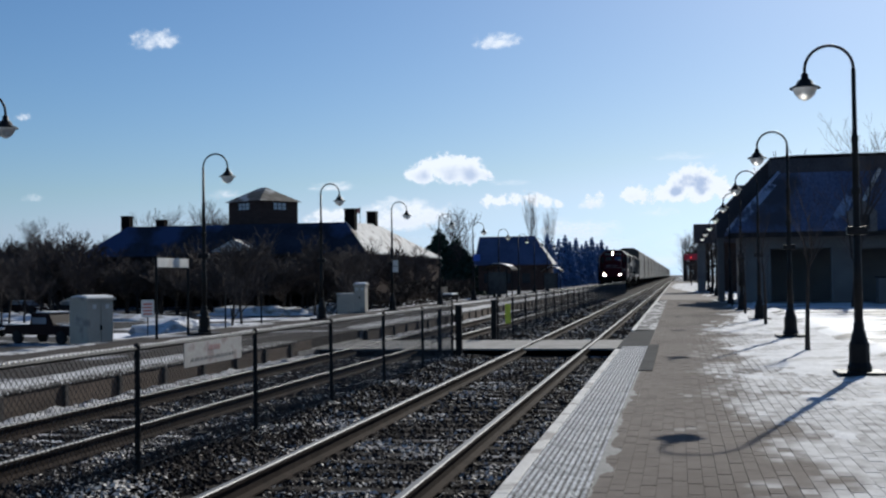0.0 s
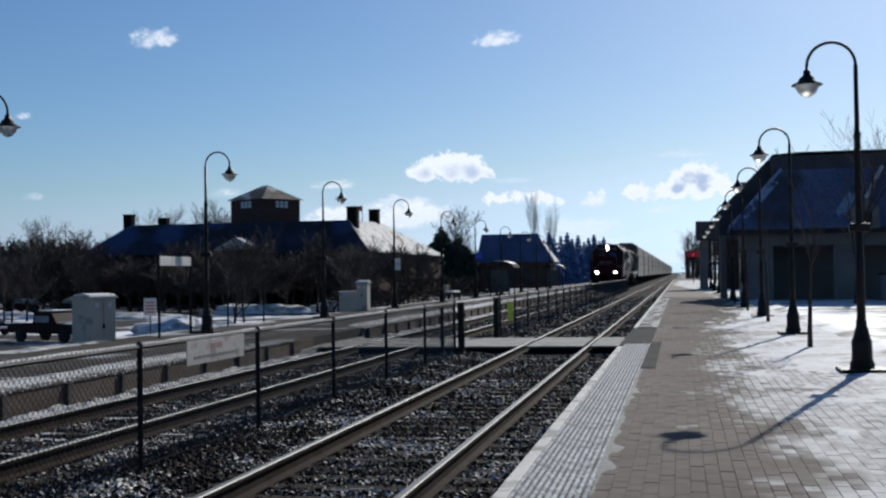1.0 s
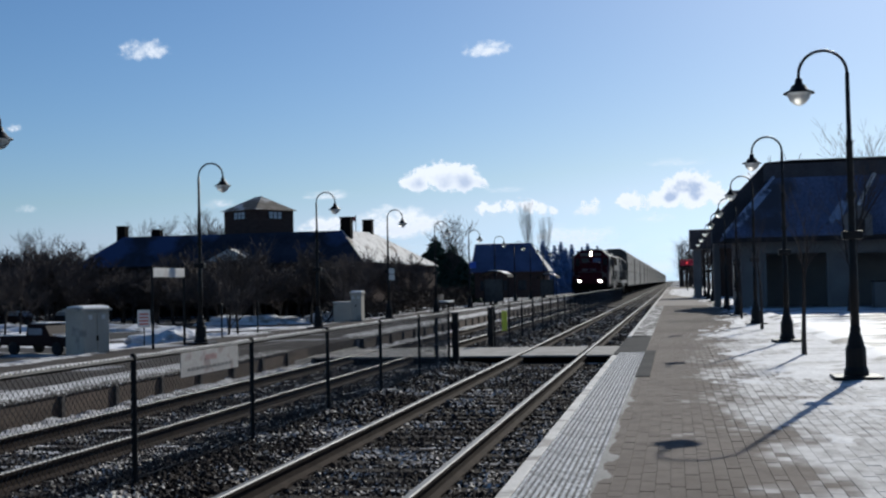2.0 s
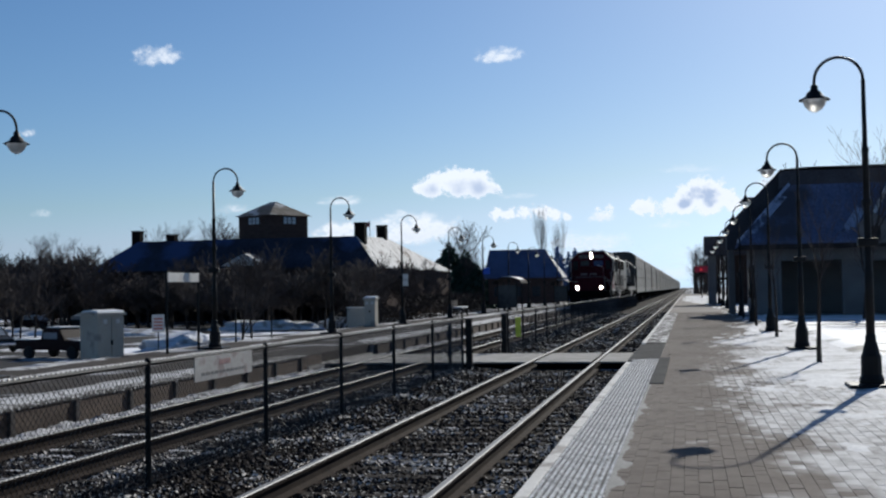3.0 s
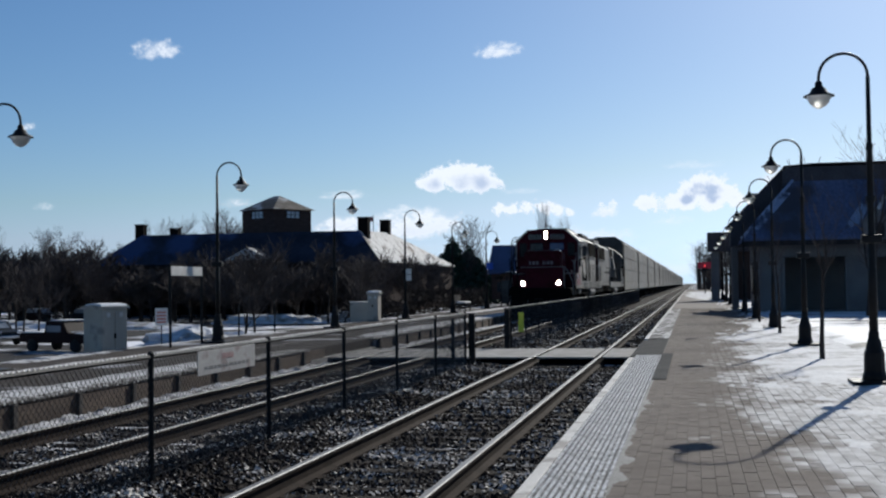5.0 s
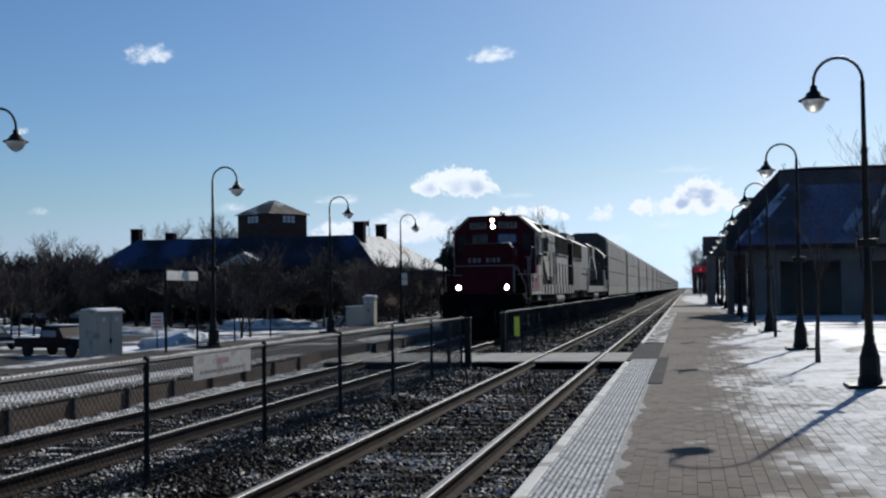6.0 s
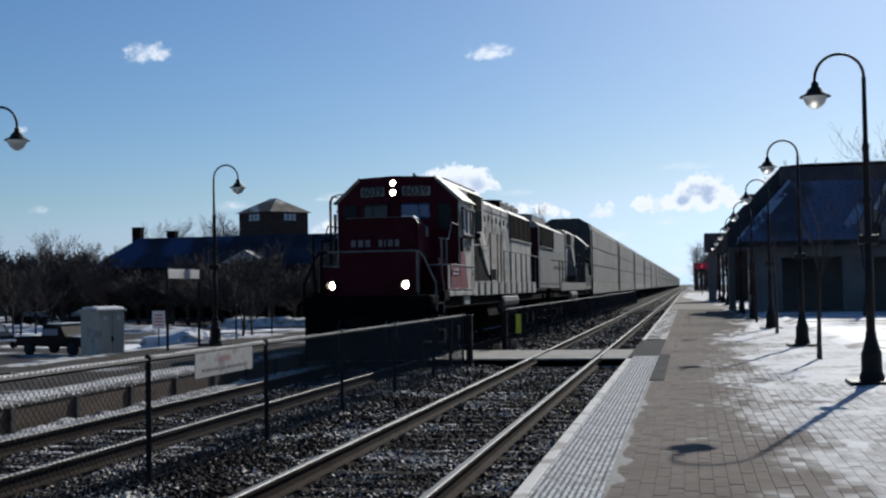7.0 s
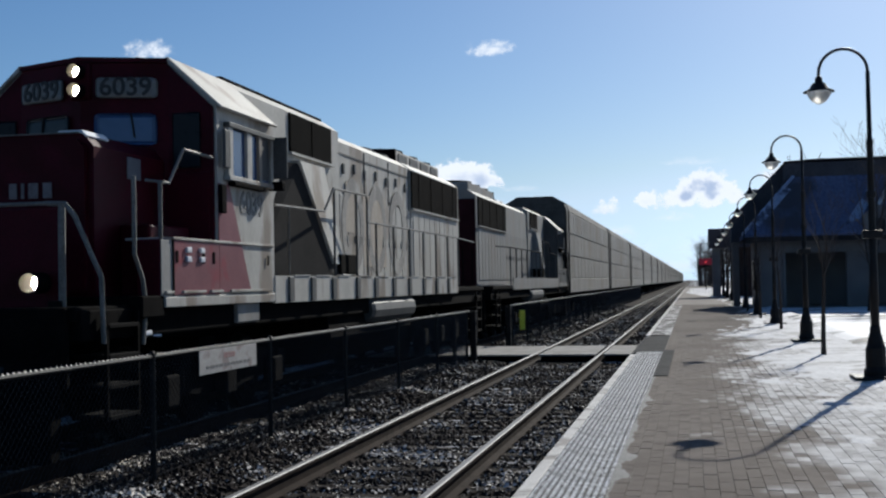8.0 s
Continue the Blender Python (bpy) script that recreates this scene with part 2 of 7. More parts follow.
STUCCO = material("grey_stucco", (0.125, 0.117, 0.113), (0.185, 0.175, 0.17), 0.9, 0.8, 25, 0.2)
DARK_TRIM = material("dark_fascia", (0.020, 0.018, 0.018), (0.042, 0.037, 0.037), 0.8, 1, 30, 0.1, spec=0.05)
PANE = material("window_glass", (0.03, 0.035, 0.04), (0.05, 0.055, 0.06), 0.12, 1, 4, 0.0)
# pale base carries the sky's reflection in the car windows
CAR_GLASS = material("car_glass_sky_sheen", (0.16, 0.18, 0.21), (0.24, 0.26, 0.29), 0.12, 1, 4, 0.0, spec=0.5)
LIT_PANE = material("sky_window_glass", (0.55, 0.58, 0.6), (0.68, 0.7, 0.72), 0.15, 1, 4, 0.0)
BARK = material("bark", (0.026, 0.021, 0.019), (0.058, 0.048, 0.042), 0.95, 3, 40, 0.6, stretch=(1, 1, 0.3))
TWIG = material("twigs", (0.050, 0.040, 0.037), (0.084, 0.068, 0.063), 0.95, 1, 10, 0)
NEEDLE = island_material("needles", (0.012, 0.022, 0.014), (0.03, 0.05, 0.032), (0.3, 0.32, 0.36), -0.1)
# blue base puts the distant haze into the needles
BLUE_NEEDLE = island_material("haze_blue_needles", (0.09, 0.15, 0.28), (0.15, 0.23, 0.42), (0.32, 0.38, 0.5), 0.0)
SHRUB = material("shrub_twigs", (0.022, 0.017, 0.015), (0.042, 0.033, 0.029), 0.95, 2, 20, 0)
# darker than the paint itself: the front's shade is in this base colour
RED = material("shaded_candy_red", (0.036, 0.0028, 0.0082), (0.054, 0.0044, 0.0120), 0.42, 2, 30, 0.05, c=(0.033, 0.0026, 0.006), c_scale=1.5, c_amount=0.4, spec=0.06)
PALE = material("dirty_white_paint", (0.33, 0.312, 0.278), (0.44, 0.42, 0.38), 0.6, 2.5, 30, 0.1, c=(0.22, 0.185, 0.15), c_scale=1.4, c_amount=0.35, stretch=(1, 1, 0.35))
PALE_GREY = material("faded_grey_paint", (0.18, 0.176, 0.165), (0.26, 0.253, 0.237), 0.65, 2.5, 30, 0.1, c=(0.22, 0.2, 0.18), c_scale=1.2, c_amount=0.35, stretch=(1, 1, 0.35))
FLANK_GREY = material("dark_grey_paint", (0.06, 0.06, 0.057), (0.095, 0.092, 0.088), 0.6, 3, 30, 0.1)
# black of sooty parts, also used for the shade under the crossing
SOOT_SHADE = material("soot_and_shade_black", (0.003, 0.0028, 0.0028), (0.007, 0.0064, 0.0064), 0.9, 4, 40, 0.3, spec=0.02)
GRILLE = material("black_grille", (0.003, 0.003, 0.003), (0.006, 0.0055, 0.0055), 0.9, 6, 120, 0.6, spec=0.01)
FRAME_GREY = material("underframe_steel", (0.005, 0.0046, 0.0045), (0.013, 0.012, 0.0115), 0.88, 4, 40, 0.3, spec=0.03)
RACK = material("galvanised_rack_panel", (0.20, 0.189, 0.172), (0.28, 0.266, 0.242), 0.7, 1.2, 20, 0.15, c=(0.2, 0.17, 0.14), c_scale=0.8, c_amount=0.3, stretch=(1, 1, 0.4), vary=0.08)
RACK_ROOF = material("weathered_rack_roof", (0.12, 0.114, 0.104), (0.19, 0.18, 0.166), 0.75, 1.2, 20, 0.15, c=(0.09, 0.075, 0.062), c_scale=0.8, c_amount=0.3)
RACK_DARK = material("rack_post", (0.04, 0.038, 0.035), (0.08, 0.076, 0.07), 0.7, 2, 30, 0.15)
WHITE = material("white_sign_paint", (0.5, 0.49, 0.465), (0.62, 0.61, 0.59), 0.5, 3, 30, 0.05, c=(0.5, 0.47, 0.44), c_scale=3, c_amount=0.2)
FADED_SIGN = material("faded_sign_panel", (0.30, 0.285, 0.27), (0.40, 0.385, 0.365), 0.6, 3, 30, 0.05, c=(0.24, 0.2, 0.19), c_scale=3, c_amount=0.3)
RED_INK = material("red_sign_ink", (0.38, 0.10, 0.09), (0.46, 0.15, 0.13), 0.5, 5, 50, 0)
FADED_RED = material("faded_red_print", (0.31, 0.19, 0.18), (0.36, 0.23, 0.215), 0.6, 5, 50, 0)
FADED_INK = material("faded_dark_print", (0.15, 0.142, 0.136), (0.2, 0.19, 0.184), 0.6, 5, 50, 0)
BLACK_INK = material("black_sign_ink", (0.02, 0.02, 0.02), (0.05, 0.05, 0.05), 0.5, 5, 50, 0)
BLUE_PLATE = material("blue_plate_paint", (0.03, 0.08, 0.4), (0.04, 0.1, 0.46), 0.5, 4, 40, 0)
YELLOW = material("yellow_sign_panel", (0.84, 0.80, 0.07), (0.9, 0.86, 0.12), 0.5, 3, 40, 0.05)
CAR_PAINT = material("dark_maroon_car_paint", (0.012, 0.006, 0.007), (0.02, 0.009, 0.010), 0.45, 2, 20, 0, spec=0.06)
CAR_GREY = material("dark_grey_car_paint", (0.014, 0.015, 0.017), (0.026, 0.027, 0.03), 0.45, 2, 20, 0, spec=0.05)
CHROME = material("chrome", (0.7, 0.7, 0.7), (0.85, 0.85, 0.85), 0.15, 2, 20, 0, metal=1.0)
RUBBER = material("rubber", (0.012, 0.012, 0.012), (0.03, 0.03, 0.03), 0.85, 4, 40, 0.2)
# mound snow: shade is in the bluish base colour, dirt in the patches
SHADED_SNOW = material("shaded_snow_pile", (0.5, 0.52, 0.57), (0.64, 0.65, 0.67), 0.8, 1, 10, 0.6, c=(0.3, 0.29, 0.28), c_scale=0.8, c_amount=0.3)
HEADLIGHT = glow("lit_headlight", (1.0, 0.78, 0.52), 130)
DITCH = glow("lit_ditch_light", (1.0, 0.80, 0.56), 220)
RED_BOARD = material("red_board_paint", (0.34, 0.03, 0.05), (0.42, 0.04, 0.07), 0.5, 3, 30, 0)
RED_SIGNAL = glow("red_signal_light", (1.0, 0.05, 0.05), 1.2)

# ---- mesh helpers ----


def part(name, bm, mat, parent=None, label="", smooth=False):
    me = bpy.data.meshes.new(name)
    bm.normal_update()
    bm.to_mesh(me)
    bm.free()
    me.materials.append(mat)
    if smooth:
        me.polygons.foreach_set("use_smooth", [True] * len(me.polygons))
    ob = new(name, me)
    if parent:
        ob.parent = parent
    if label:
        ob["label"] = label
    return ob


def raw(name, verts, faces, mat, parent=None):
    me = bpy.data.meshes.new(name)
    me.from_pydata(verts, [], faces)
    me.update()
    me.materials.append(mat)
    ob = new(name, me)
    if parent:
        ob.parent = parent
    return ob


def thing(name, m, label, category, group="", kind=""):
    ob = new(name)
    ob.matrix_basis = m
    return tagged(ob, label, category, group, kind)


def box(bm, x0, x1, y0, y1, z0, z1, bevel=0.0):
    geo = bmesh.ops.create_cube(bm, size=1.0, matrix=Matrix.Translation(((x0 + x1) / 2, (y0 + y1) / 2, (z0 + z1) / 2)) @ Matrix.Diagonal((x1 - x0, y1 - y0, z1 - z0, 1)))
    if bevel:
        edges = list({e for v in geo["verts"] for e in v.link_edges})
        bmesh.ops.bevel(bm, geom=edges, offset=bevel, segments=2, affect="EDGES", profile=0.5)
    return bm


def cube(x0, x1, y0, y1, z0, z1, bevel=0.0):
    return box(bmesh.new(), x0, x1, y0, y1, z0, z1, bevel)


def extrude(bm, outline, axis, a0, a1):
    """A prism: the outline lies in the two axes other than axis (in x, y, z order)."""
    def place(p, a):
        q = list(p)
        q.insert(axis, a)
        return q
    lo = [bm.verts.new(place(p, a0)) for p in outline]
    hi = [bm.verts.new(place(p, a1)) for p in outline]
    n = len(outline)
    bm.faces.new(lo[::-1])
    bm.faces.new(hi)
    for i in range(n):
        bm.faces.new((lo[i], lo[(i + 1) % n], hi[(i + 1) % n], hi[i]))
    bmesh.ops.recalc_face_normals(bm, faces=bm.faces[:])
    return bm


def prism(outline, axis, a0, a1):
    return extrude(bmesh.new(), outline, axis, a0, a1)


def tube(bm, points, radius, sides=6):
    pts = [Vector(p) for p in points]
    radii = radius if isinstance(radius, (list, tuple)) else [radius] * len(pts)
    rings, side = [], None
    for i, p in enumerate(pts):
        d = (pts[min(i + 1, len(pts) - 1)] - pts[max(i - 1, 0)]).normalized()
        if side is None:
            side = d.orthogonal().normalized()
        side = (side - d * side.dot(d)).normalized()
        up = d.cross(side)
        rings.append([bm.verts.new(p + (side * math.cos(a) + up * math.sin(a)) * radii[i]) for a in (math.tau * k / sides for k in range(sides))])
    for a, b in zip(rings, rings[1:]):
        for k in range(sides):
            bm.faces.new((a[k], a[(k + 1) % sides], b[(k + 1) % sides], b[k]))
    bm.faces.new(rings[0][::-1])
    bm.faces.new(rings[-1])
    return bm


def pipe(points, radius, sides=6):
    return tube(bmesh.new(), points, radius, sides)


def lathe(bm, profile, at=(0, 0, 0), seg=16, axis="Z"):
    """A turned body; profile holds (radius, height) pairs."""
    rings = []
    for r, z in profile:
        ring = []
        for k in range(seg):
            a = math.tau * k / seg
            v = Vector((r * math.cos(a), r * math.sin(a), z))
            if axis == "Y":
                v = Vector((v.x, -v.z, v.y))
            if axis == "X":
                v = Vector((v.z, v.x, v.y))
            ring.append(bm.verts.new(v + Vector(at)))
        rings.append(ring)
    for a, b in zip(rings, rings[1:]):
        for k in range(seg):
            bm.faces.new((a[k], a[(k + 1) % seg], b[(k + 1) % seg], b[k]))
    bm.faces.new(rings[0][::-1])
    bm.faces.new(rings[-1])
    bmesh.ops.recalc_face_normals(bm, faces=bm.faces[:])
    return bm


def turned(profile, at=(0, 0, 0), seg=16, axis="Z"):
    return lathe(bmesh.new(), profile, at, seg, axis)


def letters(name, text, size, mat, parent, m):
    cu = bpy.data.curves.new(name, "FONT")
    cu.body, cu.size, cu.extrude, cu.offset, cu.align_x, cu.align_y = text, size, 0.006, size * 0.018, "CENTER", "CENTER"
    temp = bpy.data.objects.new(name, cu)
    scene.collection.objects.link(temp)
    me = bpy.data.meshes.new_from_object(temp.evaluated_get(bpy.context.evaluated_depsgraph_get()))
    bpy.data.objects.remove(temp)
    me.materials.clear()
    me.materials.append(mat)
    ob = new(name, me)
    ob.parent = parent
    ob.matrix_basis = m
    return ob


def smooth_noise(x, y, s):
    return noise.noise((x * s, y * s, 3.7))


# ---- plan ----
PLAT_Z = 0.185
TRACK_NEAR, TRACK_FAR = -2.856, -6.906
GAUGE = 1.525
EDGE_X, STRIP_X, PLAT_X1 = -1.25, -0.613, 3.3
FENCE_X = -4.871
FAR_EDGE, FAR_BACK, FAR_Z = -8.49, -13.3, 0.24
LOT_Z = -1.6
CROSS_Y0, CROSS_Y1 = 27.2, 30.9

# ---- ground ----


def ground_height(x):
    if x < -20:
        return LOT_Z
    if x < -13.45:
        return LOT_Z + (x + 20) / 6.55 * (0.1 - LOT_Z)
    if x < 3.25:
        return -0.34
    return 0.10


def build_ground():
    xs = [-2500, -900, -400, -200, -120, -80, -50, -35, -28, -24, -20, -18, -16, -14.5, -13.46, -13.4, -8.4, -1.3, 3.2, 3.26, 6, 15, 40, 120, 400, 900, 2500]
    ys = [-60, -10, 0, 20, 40, 60, 80, 110, 140, 180, 240, 400, 800, 1600, 3500]
    verts = [(x, y, ground_height(x) + (0.06 * smooth_noise(x, y, 0.15) if x < -14 or x > 4 else 0)) for y in ys for x in xs]
    w = len(xs)
    faces = [(j * w + i, j * w + i + 1, (j + 1) * w + i + 1, (j + 1) * w + i) for j in range(len(ys) - 1) for i in range(w - 1)]
    g = raw("ground", verts, faces, LOT)
    tagged(g, "dark asphalt lot and ground with patches of old snow", "ground", kind="structure")


def bed_height(x):
    d = min(abs(x - TRACK_NEAR), abs(x - TRACK_FAR))
    return -0.205 if d < 1.25 else -0.205 + min((d - 1.25) / 0.5, 1) * 0.075


def build_bed():
    xs = [FAR_EDGE - 0.05, -8.2, -7.9, -5.6, -5.2, -4.9, -4.5, -4.15, -1.6, EDGE_X + 0.05]
    ys = list(np.linspace(-8, 60, 69)) + list(np.linspace(65, 200, 28)) + [300, 600, 1200, 2500]
    verts = [(x, y, bed_height(x) + 0.02 * smooth_noise(x, y, 1.3)) for y in ys for x in xs]
    w = len(xs)
    faces = [(j * w + i, j * w + i + 1, (j + 1) * w + i + 1, (j + 1) * w + i) for j in range(len(ys) - 1) for i in range(w - 1)]
    tagged(raw("ballast_bed", verts, faces, BED), "dark crushed stone trackbed dusted with snow", "trackbed", kind="structure")


def build_stones():
    """Loose stones over the trackbed, finer and denser close by."""
    rng = np.random.default_rng(5)
    base = np.array([(1, 0, 0), (-1, 0, 0), (0, 1, 0), (0, -1, 0), (0, 0, 1), (0, 0, -1)], float)
    tris = [(0, 2, 4), (2, 1, 4), (1, 3, 4), (3, 0, 4), (2, 0, 5), (1, 2, 5), (3, 1, 5), (0, 3, 5)]
    verts, faces = [], []
    for y0, y1, step, size in ((-5, 5.5, 0.13, 0.055), (5.5, 15, 0.058, 0.034), (15, 26, 0.085, 0.044), (26, 45, 0.14, 0.06), (45, 85, 0.26, 0.085)):
        nx, ny = int((EDGE_X - FAR_EDGE) / step), int((y1 - y0) / step)
        for i in range(nx):
            for j in range(ny):
                x = FAR_EDGE + 0.05 + (i + rng.random()) * step
                y = y0 + (j + rng.random()) * step
                if x > EDGE_X - 0.03 or x < FAR_EDGE + 0.1:
                    continue
                if CROSS_Y0 - 0.75 < y < CROSS_Y1 + 0.05 and x > -9:
                    continue
                d = min(abs(x - TRACK_NEAR), abs(x - TRACK_FAR))
                if abs(d - GAUGE / 2) < 0.10:
                    continue
                if d < 1.3 and (y % 0.52) < 0.24 and rng.random() < 0.5:
                    continue
                s = size * (0.6 + 0.7 * rng.random())
                p = base * (s * (0.7 + 0.6 * rng.random((6, 1)))) * (1, 1, 0.75)
                a, b = rng.random() * 6.28, (rng.random() - 0.5) * 1.2
                ca, sa, cb, sb = math.cos(a), math.sin(a), math.cos(b), math.sin(b)
                turn = np.array([(ca, -sa * cb, sa * sb), (sa, ca * cb, -ca * sb), (0, sb, cb)])
                q = p @ turn.T + (x, y, bed_height(x) + s * 0.25 * rng.random() + 0.012)
                k = len(verts)
                verts.extend(map(tuple, q.tolist()))
                faces.extend((u + k, v + k, w + k) for u, v, w in tris)
    tagged(raw("ballast_stones", verts, faces, STONE), "loose dark crushed stones, some capped with snow", "ballast", kind="stuff")


RAIL_HALF = [(0.0, -0.18), (0.07, -0.18), (0.07, -0.168), (0.012, -0.145), (0.009, -0.055), (0.034, -0.04), (0.037, -0.008)]


def build_track(x, label, y0, y1, ties):
    t = thing("railway_track", pose(x, 0, 0), label, "railway track", "parallel railway tracks")
    tagged(t, kind="structure")
    web = [(a, z) for a, z in RAIL_HALF] + [(-a, z) for a, z in RAIL_HALF[:0:-1]]
    for side in (-1, 1):
        r = part("rail", prism([(a + side * GAUGE / 2, z) for a, z in web], 1, y0, y1), RUST, t, "rust-brown steel rail")
        head = [(-0.036, -0.009), (-0.026, 0.0), (0.026, 0.0), (0.036, -0.009)]
        part("rail_head", prism([(a + side * GAUGE / 2, z) for a, z in head], 1, y0, y1), STEEL, r, "bright worn running surface")
    bm = cube(-1.28, 1.28, 0.0, 0.23, -0.36, -0.182, 0.012)
    first = part("tie", bm, TIE, t)
    first.location = (0, -10 * 0.52, 0)
    rng = random.Random(int(abs(x) * 10))
    for k in range(1, ties):
        o = new("tie", first.data)
        o.parent = t
        o.matrix_basis = pose(rng.uniform(-0.04, 0.04), (k - 10) * 0.52 + rng.uniform(-0.02, 0.02), rng.uniform(-0.006, 0.006), 0, 0, rng.uniform(-0.6, 0.6))
    plate = cube(-0.10, 0.10, 0.02, 0.20, -0.183, -0.172)
    mp = part("tie_plate", plate, RUST, t)
    mp.matrix_basis = pose(-GAUGE / 2, 8 * 0.52, 0)
    for k in range(9, 60):
        for side in (-1, 1):
            o = new("tie_plate", mp.data)
            o.parent = t
            o.matrix_basis = pose(side * GAUGE / 2, k * 0.52, 0)


build_ground()
build_bed()
build_track(TRACK_NEAR, "near railway track with rusty rails on dark wooden ties", -6, 900, 290)
build_track(TRACK_FAR, "far railway track with rusty rails on dark wooden ties", -6, 900, 290)


# ---- the near platform ----


def build_platform():
    p = thing("platform_near", pose(0, 0, 0), "brick-paved station platform edged with pale concrete, partly snowed over", "platform", kind="structure")
    part("slab", cube(STRIP_X, PLAT_X1, -6, 260, -0.34, PLAT_Z - 0.007), JOINT, p, "dark sand bed under the pavers")
    part("tile_bed", cube(EDGE_X + 0.11, STRIP_X - 0.001, -6, CROSS_Y0 - 2.42, -0.34, PLAT_Z - 0.03), JOINT, p)
    part("tile_bed", cube(EDGE_X + 0.11, STRIP_X - 0.001, CROSS_Y1 + 1.2, 260, -0.34, PLAT_Z - 0.03), JOINT, p)
    for y in range(-4, 60, 2):
        if CROSS_Y0 - 3.4 < y < CROSS_Y1 + 0.2:
            continue
        part("edge_stone", cube(EDGE_X, EDGE_X + 0.108, y + 0.004, y + 1.996, -0.34, PLAT_Z, 0.012), WHITE_EDGE, p)
    part("edge_stone", cube(EDGE_X, EDGE_X + 0.108, 60, 260, -0.34, PLAT_Z, 0.012), WHITE_EDGE, p)
    part("crossing_ramp", prism([(-1.26, PLAT_Z - 0.03), (STRIP_X - 0.001, PLAT_Z - 0.003), (STRIP_X - 0.001, -0.3), (-1.26, -0.3)], 1, CROSS_Y0 - 2.4, CROSS_Y1 + 1.195), ASPHALT, p, "dark asphalt apron beside the crossing")
    part("asphalt_patch", cube(-0.62, -0.40, 18.4, 25.2, PLAT_Z - 0.02, PLAT_Z + 0.013, 0.004), ASPHALT, p, "dark asphalt patch by the crossing")
    # warning tiles with rows of truncated domes along the edge
    w = STRIP_X - EDGE_X - 0.112
    dome_v, dome_f = [], []
    for i in range(11):
        for j in range(20):
            u, v = (i + 0.5) * w / 11, (j + 0.5) * 1.22 / 20
            k = len(dome_v)
            for r, z in ((0.0175, 0.0), (0.0125, 0.008)):
                dome_v += [(u + r * math.cos(a), v + r * 1.7 * math.sin(a), z) for a in (math.tau * q / 6 for q in range(6))]
            dome_f += [(k + q, k + (q + 1) % 6, k + 6 + (q + 1) % 6, k + 6 + q) for q in range(6)] + [tuple(k + 6 + q for q in range(6))]
    for y0, n in ((-5.88, 25), (CROSS_Y1 + 1.2, 30)):
        for k in range(n):
            bm = cube(0, w, 0.004, 1.216, -0.04, 0.0, 0.004)
            o = part("warning_tile", bm, TACTILE if y0 < 0 else SNOWED_TILE, p)
            o.location = (EDGE_X + 0.11, y0 + k * 1.22, PLAT_Z + 0.002)
            if y0 < 0:
                tagged(raw("dome_rows", dome_v, dome_f, FROST_DOME, o), "rows of frosted truncated domes", kind="stuff")
    # brick pavers, 0.1 by 0.2 m, long side along the track
    rng = random.Random(3)
    xs = np.arange(STRIP_X + 0.02, PLAT_X1 - 0.1, 0.106)
    bm = cube(0.0012, 0.1048, 0.0012, 0.2108, -0.05, 0.0, 0.002)
    model = None
    rest_v, rest_f = [], []
    for i, x in enumerate(xs):
        for j in range(0, 460):
            y = -5.9 + j * 0.212 + (0.106 if i % 2 else 0)
            if y > 70:
                break
            z = PLAT_Z + rng.uniform(-0.002, 0.002)
            if 8.6 < y < 10.9 and x < 2.2:
                if model is None:
                    o = model = part("paver", bm, PAVER, p)
                else:
                    o = new("paver", model.data)
                    o.parent = p
                o.matrix_basis = pose(x, y, z, rng.uniform(-0.4, 0.4), rng.uniform(-0.5, 0.5), 0)
            else:
                k = len(rest_v)
                a, b, c, d = x + 0.0012, x + 0.1048, y + 0.0012, y + 0.2108
                e = 0.002
                rest_v += [(a, c, z - 0.05), (b, c, z - 0.05), (b, d, z - 0.05), (a, d, z - 0.05), (a + e, c + e, z), (b - e, c + e, z), (b - e, d - e, z), (a + e, d - e, z)]
                rest_f += [(k + 4, k + 5, k + 6, k + 7)] + [(k + u, k + (u + 1) % 4, k + 4 + (u + 1) % 4, k + 4 + u) for u in range(4)]
    tagged(raw("paving", rest_v, rest_f, PAVER_REST, p), "weathered brown-grey pavers, partly whitened by frost", kind="stuff")
    part("far_paving", cube(EDGE_X + 0.17, PLAT_X1 - 0.02, 70, 260, 0, PLAT_Z - 0.004), PAVER_FAR, p)


OLD_FROST = material("old_frost", (0.18, 0.174, 0.165), (0.27, 0.264, 0.253), 0.9, 3, 40, 0.3)
PAVER, PAVER_REST = paver_material("paver", True), paver_material("paver_field", False)
PAVER_FAR = material("paver_far", (0.125, 0.108, 0.094), (0.18, 0.155, 0.137), 0.9, 1, 20, 0.3)


def snow_line(y):
    """Where the swept part of the platform ends and the snow begins."""
    pts = [(0, 1.9), (9, 1.75), (12, 1.6), (14, 1.5), (17, 1.3), (20, 1.05), (23, 0.9), (26.2, 0.9), (27, 1.7), (29.5, 1.7), (31, 0.75), (36, 0.8), (40, 1.7), (48, 2.05), (64, 2.1), (96, 2.0), (108, 0.4), (130, -0.4), (250, -0.9)]
    for (y0, x0), (y1, x1) in zip(pts, pts[1:]):
        if y <= y1:
            return x0 + (x1 - x0) * (y - y0) / (y1 - y0)
    return -0.9


build_platform()


